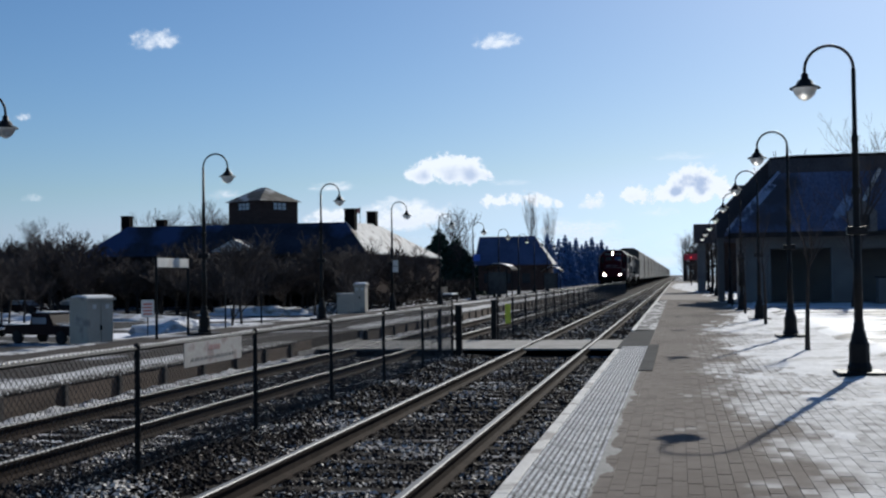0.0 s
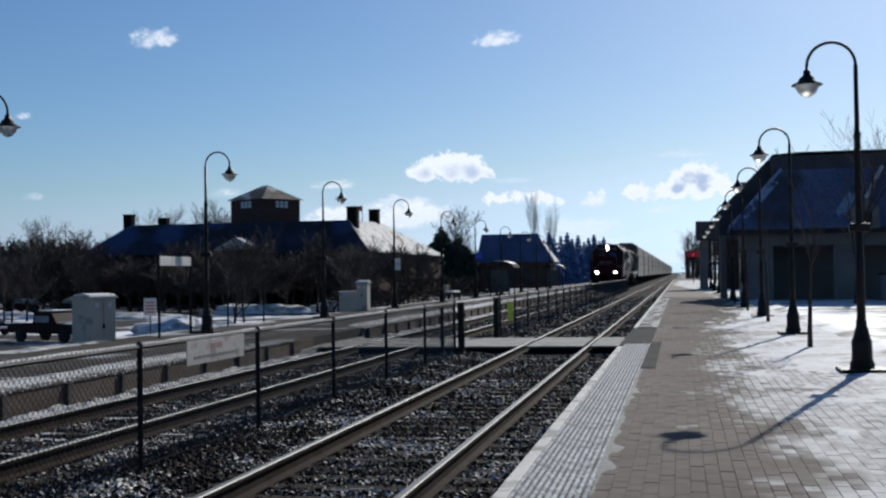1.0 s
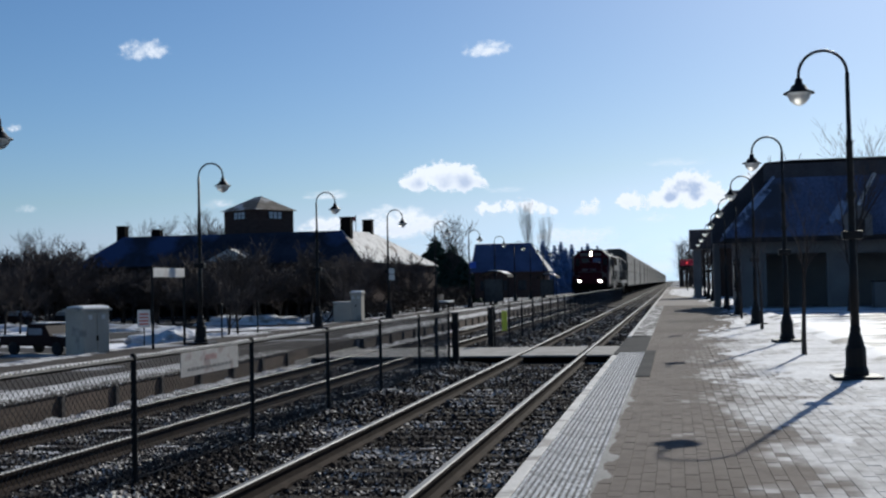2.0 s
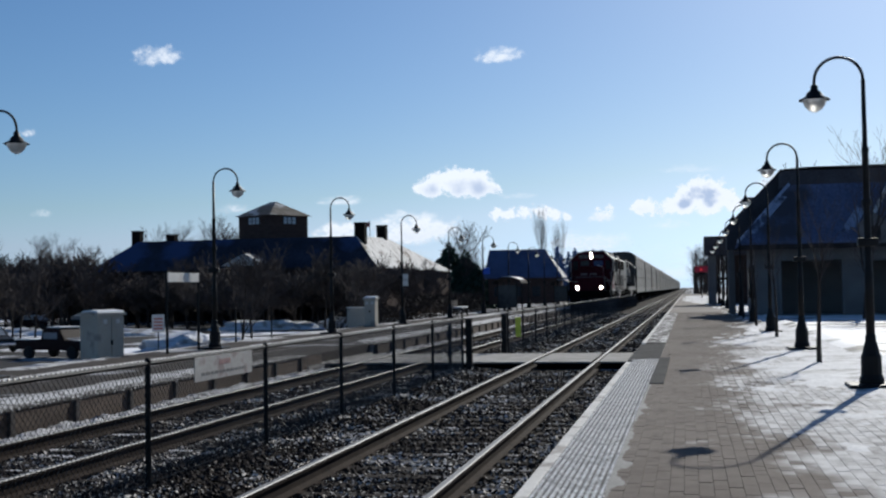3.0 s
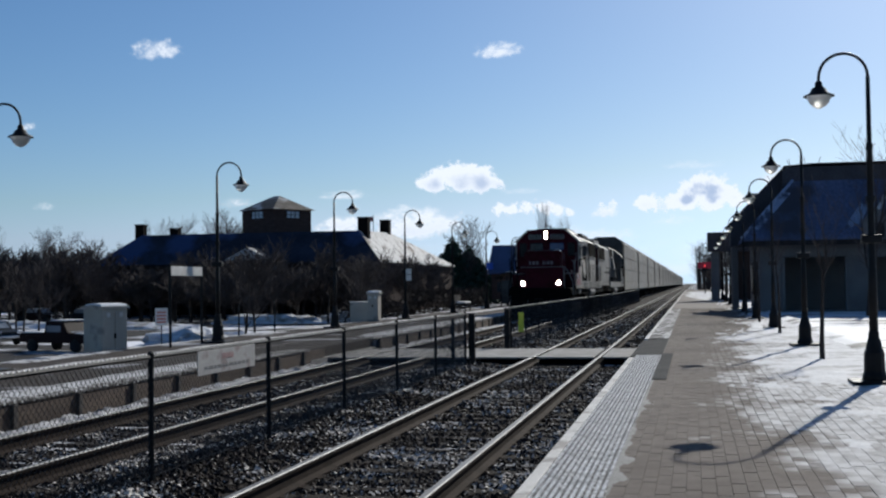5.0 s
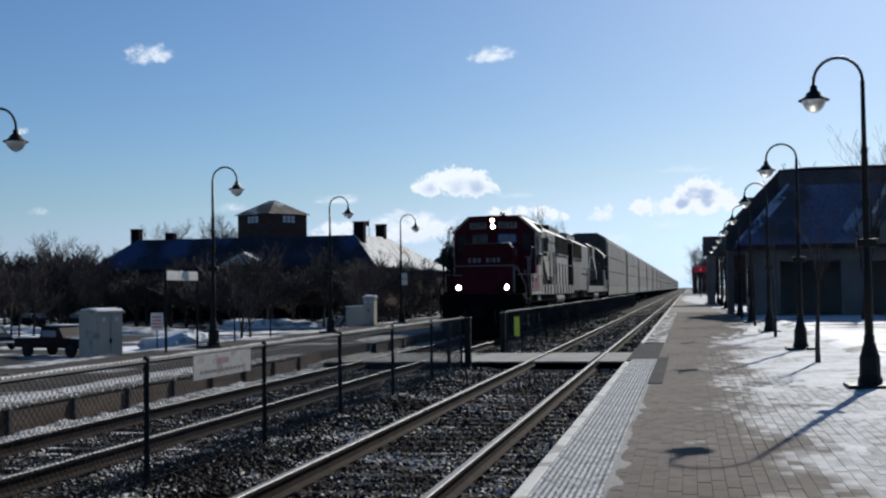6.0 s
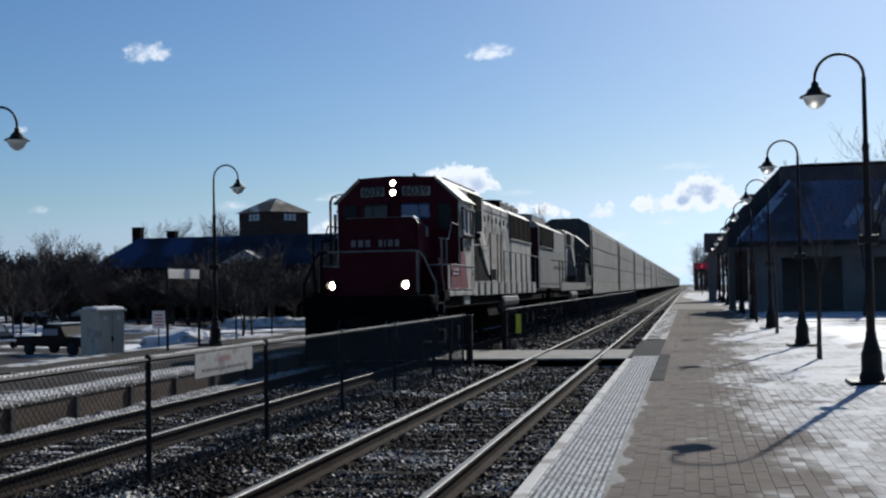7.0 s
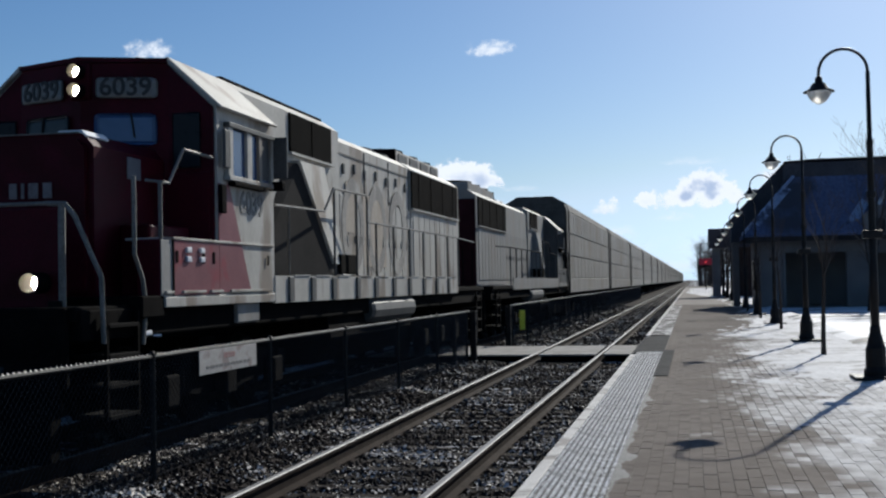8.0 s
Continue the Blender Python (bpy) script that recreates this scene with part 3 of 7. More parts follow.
def build_platform_snow():
    """A thin snow sheet that dips below the pavers where it has worn away."""
    xs = np.concatenate([np.arange(-1.0, 0.1, 0.11), np.arange(0.1, 3.36, 0.055)])
    ys = np.concatenate([np.arange(5, 34, 0.10), np.arange(34, 70, 0.3), np.arange(70, 200, 2.0)])
    verts, w = [], len(xs)
    for y in ys:
        e = snow_line(y)
        for x in xs:
            n = 0.55 * smooth_noise(x, y * 0.55, 1.1) + 0.5 * smooth_noise(x + 9, y * 0.6, 3.1) + 0.4 * smooth_noise(x, y * 0.8, 8.5)
            d = (x - e - 0.25 - (0.45 if y < 26 else 0.1)) * 0.6 + n * 1.1
            t = max(min(d * 0.03, 0.035), -0.06) + 0.004 * smooth_noise(x, y, 6)
            verts.append((x, y, PLAT_Z + t))
    faces = [(j * w + i, j * w + i + 1, (j + 1) * w + i + 1, (j + 1) * w + i) for j in range(len(ys) - 1) for i in range(w - 1)]
    o = raw("platform_snow", verts, faces, TRODDEN)
    o.data.polygons.foreach_set("use_smooth", [True] * len(o.data.polygons))
    tagged(o, "thin trodden snow lying on the platform pavers", "snow", kind="stuff")
    # frost left along the inner side of the warning tiles
    xs = np.linspace(STRIP_X - 0.03, STRIP_X + 0.4, 14)
    ys = np.arange(5, 20.4, 0.07)
    verts, w = [], len(xs)
    for y in ys:
        for i, x in enumerate(xs):
            d = -0.07 - (x - STRIP_X) * 1.9 + 0.36 * smooth_noise(3.1, y, 0.6) + 0.16 * smooth_noise(x, y, 3)
            verts.append((x, y, PLAT_Z + max(min(d * 0.05, 0.007), -0.06)))
    faces = [(j * w + i, j * w + i + 1, (j + 1) * w + i + 1, (j + 1) * w + i) for j in range(len(ys) - 1) for i in range(w - 1)]
    tagged(raw("edge_frost", verts, faces, OLD_FROST), "thin grey frost beside the warning tiles", "frost", kind="stuff")
    # the open snow beyond the platform
    xs = np.concatenate([np.arange(3.3, 12, 0.25), np.arange(12, 60, 3.0), [100, 200]])
    ys = np.concatenate([np.arange(-5, 60, 0.4), np.arange(60, 200, 5)])
    w = len(xs)
    verts = []
    for y in ys:
        for x in xs:
            ridge = 0.10 * math.exp(-((x - 3.75 - 0.1 * smooth_noise(y, 0, 0.5)) / 0.22) ** 2)
            verts.append((x, y, 0.17 + ridge + 0.03 * smooth_noise(x, y, 0.7) + 0.015 * smooth_noise(x, y, 2.2)))
    faces = [(j * w + i, j * w + i + 1, (j + 1) * w + i + 1, (j + 1) * w + i) for j in range(len(ys) - 1) for i in range(w - 1)]
    o = raw("snow_field", verts, faces, FIELD_SNOW)
    o.data.polygons.foreach_set("use_smooth", [True] * len(o.data.polygons))
    tagged(o, "bright open snow beside the platform", "snow", kind="structure")


build_platform_snow()


# ---- the crossing and the far platform ----


def build_crossing():
    c = thing("foot_crossing", pose(0, 0, 0), "pale concrete foot crossing laid across both tracks", "crossing", kind="structure")
    g = GAUGE / 2
    spans = []
    for tx in (TRACK_NEAR, TRACK_FAR):
        spans += [(tx - g + 0.11, tx + g - 0.11)]
    spans += [(TRACK_NEAR + g + 0.06, EDGE_X - 0.02), (TRACK_FAR + g + 0.06, TRACK_NEAR - g - 0.06), (FAR_EDGE + 0.02, TRACK_FAR - g - 0.06)]
    for x0, x1 in spans:
        n = max(1, round((x1 - x0) / 1.3))
        for k in range(n):
            a, b = x0 + (x1 - x0) * k / n, x0 + (x1 - x0) * (k + 1) / n
            part("crossing_panel", cube(a + 0.006, b - 0.006, CROSS_Y0, CROSS_Y1, -0.045, -0.006, 0.012), CONCRETE, c)
            # black block set back below the panel, standing in for the shade there
            part("panel_shade_block", cube(a + 0.05, b - 0.05, CROSS_Y0 + 0.16, CROSS_Y1 - 0.16, -0.30, -0.044), SOOT_SHADE, c)


build_crossing()


def build_far_platform():
    p = thing("platform_far", pose(0, 0, 0), "far station platform with a board-faced edge and snow along it", "platform", kind="structure")
    part("slab", cube(FAR_BACK, FAR_EDGE - 0.08, -6, 260, -0.4, FAR_Z), ASPHALT_GREY, p, "grey asphalt surface")
    n = 0
    for y in np.arange(2.2, 110, 1.655):
        if CROSS_Y0 - 1.2 < y < CROSS_Y1 - 0.3:
            continue
        b = part("edge_board", cube(FAR_EDGE - 0.05, FAR_EDGE + 0.0, y + 0.06, y + 1.595, -0.22, FAR_Z - 0.02, 0.008), BOARD, p)
        part("edge_post", cube(FAR_EDGE - 0.02, FAR_EDGE + 0.05, y - 0.06, y + 0.05, -0.3, FAR_Z - 0.03, 0.01), DARK_WOOD, p)
        n += 1
    part("edge_cap", cube(FAR_EDGE - 0.5, FAR_EDGE + 0.02, -6, CROSS_Y0 - 1.4, FAR_Z - 0.03, FAR_Z + 0.012, 0.01), TACTILE, p, "pale warning strip")
    part("edge_cap", cube(FAR_EDGE - 0.5, FAR_EDGE + 0.02, CROSS_Y1 + 0.6, 260, FAR_Z - 0.03, FAR_Z + 0.012, 0.01), TACTILE, p, "pale warning strip")
    part("ramp", prism([(FAR_EDGE - 1.6, FAR_Z + 0.004), (FAR_EDGE + 0.02, 0.0), (FAR_EDGE + 0.02, -0.3), (FAR_EDGE - 1.6, -0.3)], 1, CROSS_Y0 - 1.3, CROSS_Y1 + 0.6), CONCRETE, p)
    # snow left along both sides of the swept path
    for x0, x1, amp, s in ((FAR_EDGE - 1.05, FAR_EDGE - 0.1, 0.03, 0.7), (FAR_EDGE - 3.4, FAR_EDGE - 2.5, 0.03, 0.6), (FAR_BACK - 0.5, FAR_BACK + 0.75, 0.07, 0.4)):
        xs = np.linspace(x0, x1, 16)
        ys = np.concatenate([np.arange(4, 60, 0.25), np.arange(60, 200, 2)])
        verts, w = [], len(xs)
        for y in ys:
            for i, x in enumerate(xs):
                e = min(i, w - 1 - i) / 4
                d = min(e, 1.0) - 0.3 + 0.9 * smooth_noise(x, y, s) + 0.4 * smooth_noise(x, y, 2.8)
                if x0 > -10 and CROSS_Y0 - 4.5 < y < CROSS_Y1 + 2:
                    d -= 1.5
                if x0 < -12:
                    d -= 1.0
                elif x0 < -11:
                    d -= 0.25
                verts.append((x, y, FAR_Z + 0.012 + max(min(d, 1), -0.6) * amp))
        faces = [(j * w + i, j * w + i + 1, (j + 1) * w + i + 1, (j + 1) * w + i) for j in range(len(ys) - 1) for i in range(w - 1)]
        o = raw("snow_bank", verts, faces, OLD_SNOW)
        o.data.polygons.foreach_set("use_smooth", [True] * len(o.data.polygons))
        tagged(o, "strip of old snow along the far platform", "snow", kind="stuff")


ASPHALT_GREY = material("grey_worn_asphalt", (0.039, 0.033, 0.029), (0.062, 0.054, 0.048), 0.93, 1.2, 50, 0.3, spec=0.06, c=(0.3, 0.3, 0.31), c_scale=0.5, c_amount=0.2)
build_far_platform()


def build_verge_snow():
    """Snow on the strip of ballast in front of the far platform and on the bank behind it."""
    xs = np.linspace(FAR_EDGE + 0.02, FAR_EDGE + 0.62, 14)
    ys = np.arange(4, 60, 0.08)
    verts, w = [], len(xs)
    for y in ys:
        for i, x in enumerate(xs):
            d = 0.5 - abs(i - 6) * 0.07 + 0.75 * smooth_noise(x * 2.2, y, 2.4) + 0.5 * smooth_noise(x, y, 9)
            if CROSS_Y0 - 1 < y < CROSS_Y1 + 1:
                d = -1
            verts.append((x, y, -0.10 + max(min(d, 1), -1.2) * 0.085))
    faces = [(j * w + i, j * w + i + 1, (j + 1) * w + i + 1, (j + 1) * w + i) for j in range(len(ys) - 1) for i in range(w - 1)]
    o = raw("verge_snow", verts, faces, OLD_SNOW)
    tagged(o, "lumpy snow caught between ballast and platform edge", "snow", kind="stuff")


build_verge_snow()

# ---- fence between the tracks ----


def chain_link(name, y0, y1, z0, z1, step, r, parent):
    """Slanting wires crossing in diamonds, clipped to the panel."""
    verts, faces = [], []
    h = z1 - z0
    for lean in (1, -1):
        k = y0 - (h if lean > 0 else 0)
        while k < y1 + (h if lean < 0 else 0):
            a, b = (k, z0), (k + lean * h, z1)
            # clip to y0..y1
            if lean > 0:
                if a[0] < y0:
                    a = (y0, z0 + (y0 - k))
                if b[0] > y1:
                    b = (y1, z0 + (y1 - k))
            else:
                if a[0] > y1:
                    a = (y1, z0 + (k - y1))
                if b[0] < y0:
                    b = (y0, z0 + (k - y0))
            if a[1] < b[1] - 0.01:
                n = len(verts)
                x = lean * r
                for (y, z) in (a, b):
                    verts += [(x - r, y, z), (x, y - r * 1.4, z), (x + r, y, z), (x, y + r * 1.4, z)]
                faces += [(n + i, n + (i + 1) % 4, n + 4 + (i + 1) % 4, n + 4 + i) for i in range(4)]
            k += step
    # knuckled wire ends bent over the top rail, paler to imitate sun glints
    y = y0 + step / 2
    kv, kf = [], []
    while y < y1:
        n = len(kv)
        kv += [(-0.010, y - 0.015, z1 - 0.004), (0.010, y - 0.006, z1 - 0.004), (0.010, y + 0.015, z1 - 0.004), (-0.010, y + 0.006, z1 - 0.004), (0.0, y - 0.005, z1 + 0.012), (0.0, y + 0.006, z1 + 0.012)]
        kf += [(n, n + 1, n + 4), (n + 1, n + 2, n + 5, n + 4), (n + 2, n + 3, n + 5), (n + 3, n, n + 4, n + 5)]
        y += step
    tagged(raw("knuckle_edge", kv, kf, KNUCKLE, parent), "knuckles of the mesh, coloured paler for sun glints", kind="stuff")
    return tagged(raw(name, verts, faces, WIRE, parent), "black chain-link wire mesh", kind="stuff")


def build_fence(y0, posts, pitch, step, r, label):
    f = thing("chain_link_fence", pose(FENCE_X, y0, 0), label, "fence", "fence between the tracks")
    end = (posts - 1) * pitch
    for k in range(posts):
        bm = pipe([(0, k * pitch, -0.25), (0, k * pitch, 1.05)], 0.028, 8)
        lathe(bm, [(0.033, 1.04), (0.033, 1.06), (0.02, 1.08), (0.004, 1.085)], (0, k * pitch, 0), 8)
        part("fence_post", bm, BLACK, f, smooth=False)
    part("top_rail", pipe([(0, -0.3, 1.03), (0, end + 0.3, 1.03)], 0.021, 8), BLACK, f)
    part("bottom_wire", pipe([(0, 0, -0.06), (0, end, -0.06)], 0.004, 4), BLACK, f)
    chain_link("wire_mesh", 0, end, -0.08, 1.05, step, r, f)
    return f


build_fence(10.18 - 3.1 * 3, 9, 3.1, 0.075, 0.0027, "black chain-link fence standing in the ballast, near stretch")
build_fence(32.4, 28, 3.05, 0.15, 0.0022, "black chain-link fence standing in the ballast, beyond the crossing")


def build_gate_post(x, y, label):
    g = thing("gate_post", pose(x, y, 0), label, "gate post", "posts at the foot crossing")
    part("post", cube(-0.07, 0.07, -0.07, 0.07, -0.3, 1.0, 0.015), BLACK, g)
    part("cap", cube(-0.085, 0.085, -0.085, 0.085, 1.0, 1.03, 0.008), BLACK, g)
    part("hinge", cube(-0.09, 0.09, -0.03, 0.03, 0.25, 0.31, 0.006), FRAME_GREY, g)
    part("hinge", cube(-0.09, 0.09, -0.03, 0.03, 0.72, 0.78, 0.006), FRAME_GREY, g)
    return g


build_gate_post(FENCE_X, 26.5, "black steel gate post beside the foot crossing")
build_gate_post(FENCE_X - 0.38, 26.2, "slim black steel post beside the foot crossing").scale = (0.55, 0.55, 0.9)
build_gate_post(FENCE_X, 31.75, "black steel gate post beside the foot crossing")


def build_fence_sign():
    s = thing("fence_sign", pose(FENCE_X + 0.05, 11.9, 0.9), "white warning sign with red and dark print on the fence", "sign")
    part("panel", cube(0, 0.008, -0.79, 0.79, -0.12, 0.125, 0.003), FADED_SIGN, s)
    rng = random.Random(8)
    for i in range(5):
        a = -0.16 + i * 0.065
        part("print_bar", cube(0.008, 0.011, a, a + 0.045, 0.02, 0.075), FADED_RED, s)
    y = -0.62
    while y < 0.58:
        w = rng.uniform(0.05, 0.12)
        part("print_bar", cube(0.008, 0.011, y, y + w, -0.065, -0.035), FADED_INK, s)
        y += w + 0.03


build_fence_sign()


def build_yellow_marker():
    s = thing("yellow_marker", pose(FENCE_X + 0.07, 33.6, 0), "narrow yellow warning panel fixed to the fence", "sign")
    part("panel", cube(-0.03, 0.12, -0.012, 0.0, 0.32, 0.87, 0.004), YELLOW, s)
    part("bracket", cube(-0.06, 0.1, 0.0, 0.03, 0.5, 0.56), BLACK, s)


build_yellow_marker()


# ---- street lamps ----


def build_lamp():
    l = thing("platform_lamp", pose(0, 0, 0), "black gooseneck platform lamp with a bell shade", "street lamp", "gooseneck lamps along the platforms")
    H, arm = 4.712, 0.67
    part("foot_plate", cube(-0.33, 0.33, -0.33, 0.33, -0.01, 0.035, 0.01), BLACK, l)
    part("base", turned([(0.17, 0.03), (0.17, 0.10), (0.145, 0.16), (0.14, 0.42), (0.115, 0.48), (0.10, 0.56), (0.075, 0.64), (0.075, 0.70), (0.062, 0.74)], seg=12), BLACK, l)
    part("pole", turned([(0.062, 0.72), (0.06, 1.6), (0.052, 1.62), (0.045, 3.3), (0.05, 3.31), (0.05, 3.38), (0.035, 3.40), (0.03, 4.35)], seg=12), BLACK, l, smooth=True)
    r = arm / 2
    pts = [(-r + r * math.cos(a), 0, H - 0.02 - r + r * math.sin(a)) for a in np.linspace(0, math.pi, 15)]
    part("gooseneck", pipe([(0, 0, 4.3)] + pts + [(-arm, 0, H - 0.42)], 0.022, 8), BLACK, l, smooth=True)
    top = H - 0.42
    shade = part("shade", turned([(0.022, top + 0.03), (0.05, top), (0.055, top - 0.06), (0.10, top - 0.09), (0.13, top - 0.15), (0.215, top - 0.19), (0.222, top - 0.205), (0.20, top - 0.205), (0.12, top - 0.16), (0.05, top - 0.10)], (-arm, 0, 0), 20), BLACK, l, "black bell-shaped shade", smooth=True)
    part("globe", turned([(0.17, top - 0.195), (0.168, top - 0.22), (0.135, top - 0.29), (0.085, top - 0.345), (0.03, top - 0.375), (0.005, top - 0.38)], (-arm, 0, 0), 20), LAMP_GLASS, l, "frosted glass globe", smooth=True)
    part("outlet_box", cube(-0.14, 0.14, -0.08, 0.08, 1.97, 2.09, 0.015), BLACK, l)
    part("collar", turned([(0.06, 2.55), (0.068, 2.57), (0.068, 2.63), (0.06, 2.65)], seg=10), BLACK, l)
    return l


lamp = build_lamp()
LAMP_Y = [17.765 + 10.52 * k for k in range(9)]
lamp.matrix_basis = pose(2.511, LAMP_Y[0], PLAT_Z + 0.02)
for y in LAMP_Y[1:] + [17.765 - 10.52]:
    copy_thing(lamp, pose(2.511, y, PLAT_Z + 0.02))
for k in range(-1, 9):
    copy_thing(lamp, pose(-12.13, 29.314 + 10.45 * k, FAR_Z + 0.02, 0, 0, 180))


# ---- far platform furniture ----


def build_cabinet(x, y, z, w, d, h, label):
    c = thing("equipment_cabinet", pose(x, y, z), label, "cabinet", "trackside cabinets")
    part("plinth", cube(-w / 2 - 0.03, w / 2 + 0.03, -d / 2 - 0.03, d / 2 + 0.03, -0.1, 0.06, 0.01), CONCRETE, c)
    part("body", cube(-w / 2, w / 2, -d / 2, d / 2, 0.06, h, 0.012), CABINET, c)
    part("roof_cap", prism([(-d / 2 - 0.05, h), (d / 2 + 0.05, h), (d / 2 + 0.04, h + 0.05), (0, h + 0.085), (-d / 2 - 0.04, h + 0.05)], 0, -w / 2 - 0.05, w / 2 + 0.05), CABINET, c)
    part("snow_cap", prism([(-d / 2 + 0.02, h + 0.05), (d / 2 - 0.02, h + 0.05), (d / 2 - 0.06, h + 0.10), (0, h + 0.125), (-d / 2 + 0.06, h + 0.10)], 0, -w / 2 + 0.02, w / 2 + 0.03), SNOW, c, "thin snow on the roof")
    for s in (-1, 1):
        dr = part("door", cube(s * w / 4 - w / 4 + 0.015, s * w / 4 + w / 4 - 0.015, -d / 2 - 0.02, -d / 2 - 0.002, 0.12, h - 0.05, 0.006), CABINET, c)
        part("vent", cube(s * w / 4 - 0.05, s * w / 4 + 0.05, -d / 2 - 0.026, -d / 2 - 0.018, h - 0.2, h - 0.1, 0.004), WHITE, dr)
    part("handle", cube(-0.02, 0.02, -d / 2 - 0.05, -d / 2 - 0.018, h * 0.52, h * 0.60, 0.006), FRAME_GREY, c)
    return c


c1 = build_cabinet(-13.75, 26.3, -0.26, 0.74, 0.68, 1.48, "tall pale grey metal cabinet with a snowy cap behind the platform")
c1.rotation_euler = (0, 0, radians(65))
c2 = build_cabinet(-12.75, 47.3, FAR_Z + 0.012, 0.45, 0.5, 1.12, "pale grey metal cabinet with a snowy cap far along the platform")


def build_lamp_plate(x, y, z, w, h, mat, label):
    p = thing("pole_plate", pose(x, y, z), label, "sign", "small plates on the lamp poles")
    part("plate", cube(-w / 2, w / 2, -0.006, 0.006, -h / 2, h / 2, 0.003), mat, p)
    part("clamp", cube(-0.03, 0.03, 0.006, 0.03, -0.03, 0.03), FRAME_GREY, p)


build_lamp_plate(-11.96, 50.12, 2.30, 0.24, 0.24, WHITE, "small white plate strapped to a lamp pole")
build_lamp_plate(-11.96, 50.12, 2.03, 0.24, 0.24, WHITE, "small white plate strapped to a lamp pole")
build_lamp_plate(-11.9, 71.02, 2.82, 0.40, 0.40, BLUE_PLATE, "small blue plate strapped to a lamp pole")


def build_low_box(x, y):
    b = thing("utility_box", pose(x, y, ground_height(x)), "low pale metal utility box behind the platform", "utility box")
    top = 1.0 - ground_height(x)
    part("body", cube(-0.42, 0.42, -0.3, 0.3, -0.05, top, 0.015), CABINET, b)
    part("lid", cube(-0.45, 0.45, -0.33, 0.33, top, top + 0.04, 0.01), WHITE, b)
    part("door", cube(-0.34, 0.34, -0.315, -0.30, 0.15, top - 0.1, 0.006), CABINET, b)


build_low_box(-13.77, 49.0)


def build_notice():
    n = thing("notice_board", pose(-12.45, 0, FAR_Z), "white notice panel carried on two black posts", "sign")
    for y, h in ((27.1, 2.02), (29.0, 2.02)):
        part("post", pipe([(0, y, -0.1), (0, y, h)], 0.035, 8), BLACK, n)
    part("panel", cube(-0.02, 0.03, 27.08, 29.02, 1.75, 1.98, 0.006), WHITE, n)


build_notice()


def build_small_sign(x, y):
    s = thing("parking_sign", pose(x, y, LOT_Z, 0, 0, 20), "small white sign with red print on a thin post", "sign")
    part("post", pipe([(0, 0, -0.05), (0, 0, 2.3)], 0.03, 6), FRAME_GREY, s)
    part("plate", cube(-0.3, 0.3, -0.05, -0.035, 1.5, 2.35, 0.004), WHITE, s)
    for k in range(4):
        part("print_bar", cube(-0.22, 0.22, -0.056, -0.05, 1.62 + k * 0.16, 1.70 + k * 0.16), RED_INK, s)


build_small_sign(-25.5, 54.5)


def build_shelter(x, y):
    s = thing("platform_shelter", pose(x, y, FAR_Z), "small platform shelter with a curved snow-topped roof", "shelter", "platform shelters")
    for px in (-0.8, 0.8):
        for py in (-1.6, 1.6):
            part("column", pipe([(px, py, -0.05), (px, py, 2.25)], 0.05, 8), BLACK, s)
    arc = [(1.25 * math.cos(a), 2.15 + 0.5 * math.sin(a)) for a in np.linspace(0, math.pi, 11)]
    inner = [(1.19 * math.cos(a), 2.12 + 0.45 * math.sin(a)) for a in np.linspace(math.pi, 0, 11)]
    part("roof", prism(arc + inner, 1, -2.0, 2.0), DARK_TRIM, s)
    part("roof_snow", prism([(1.15 * math.cos(a), 2.19 + 0.5 * math.sin(a)) for a in np.linspace(0.1, 1.9, 8)] + [(1.15 * math.cos(a), 2.17 + 0.46 * math.sin(a)) for a in np.linspace(1.9, 0.1, 8)], 1, -1.95, 1.95), SNOW, s)
    for px in (-0.8,):
        part("glass_wall", cube(px - 0.01, px + 0.01, -1.5, 1.5, 0.3, 2.0), PANE, s)
    part("end_wall", cube(-0.78, 0.78, -1.61, -1.59, 0.3, 2.0), PANE, s)
    part("bench", cube(-0.65, -0.2, -1.3, 1.3, 0.42, 0.48, 0.01), DARK_WOOD, s)
    part("bench_leg", cube(-0.5, -0.4, -0.05, 0.05, -0.02, 0.42), BLACK, s)
    return s


sh = build_shelter(-11.6, 78.5)
sh.scale = (0.78, 0.78, 0.86)
copy_thing(sh, pose(-11.6, 112, FAR_Z))


def build_bench(x, y):
    b = thing("bench", pose(x, y, FAR_Z), "dark slatted bench with snow lying on the seat", "bench")
    for k in range(5):
        part("slat", cube(-0.28 + k * 0.115, -0.18 + k * 0.115, -0.9, 0.9, 0.42, 0.45), DARK_WOOD, b)
    for k in range(3):
        part("slat", cube(-0.36, -0.33, -0.9, 0.9, 0.55 + k * 0.12, 0.64 + k * 0.12), DARK_WOOD, b)
    for s in (-0.75, 0.75):
        part("leg", prism([(-0.36, 0.88), (-0.3, 0.45), (0.28, 0.42), (0.28, -0.02), (0.22, -0.02), (0.2, 0.36), (-0.3, 0.36), (-0.34, -0.02), (-0.40, -0.02)], 1, s - 0.03, s + 0.03), BLACK, b)
    part("snow", cube(-0.27, 0.28, -0.85, 0.85, 0.45, 0.53, 0.03), SNOW, b)


build_bench(-12.6, 66.0)


def build_bollard(x, y, h):
    b = thing("fence_bar", pose(x, y, FAR_Z if x > -13.4 else ground_height(x)), "thin black post behind the platform", "post", "thin posts behind the platform")
    part("post", pipe([(0, 0, -0.1), (0, 0, h)], 0.028, 6), BLACK, b)
    part("cap", turned([(0.035, h), (0.035, h + 0.03), (0.01, h + 0.05)], seg=8), BLACK, b)
    return b


b0 = build_bollard(-13.2, 33.5, 0.95)
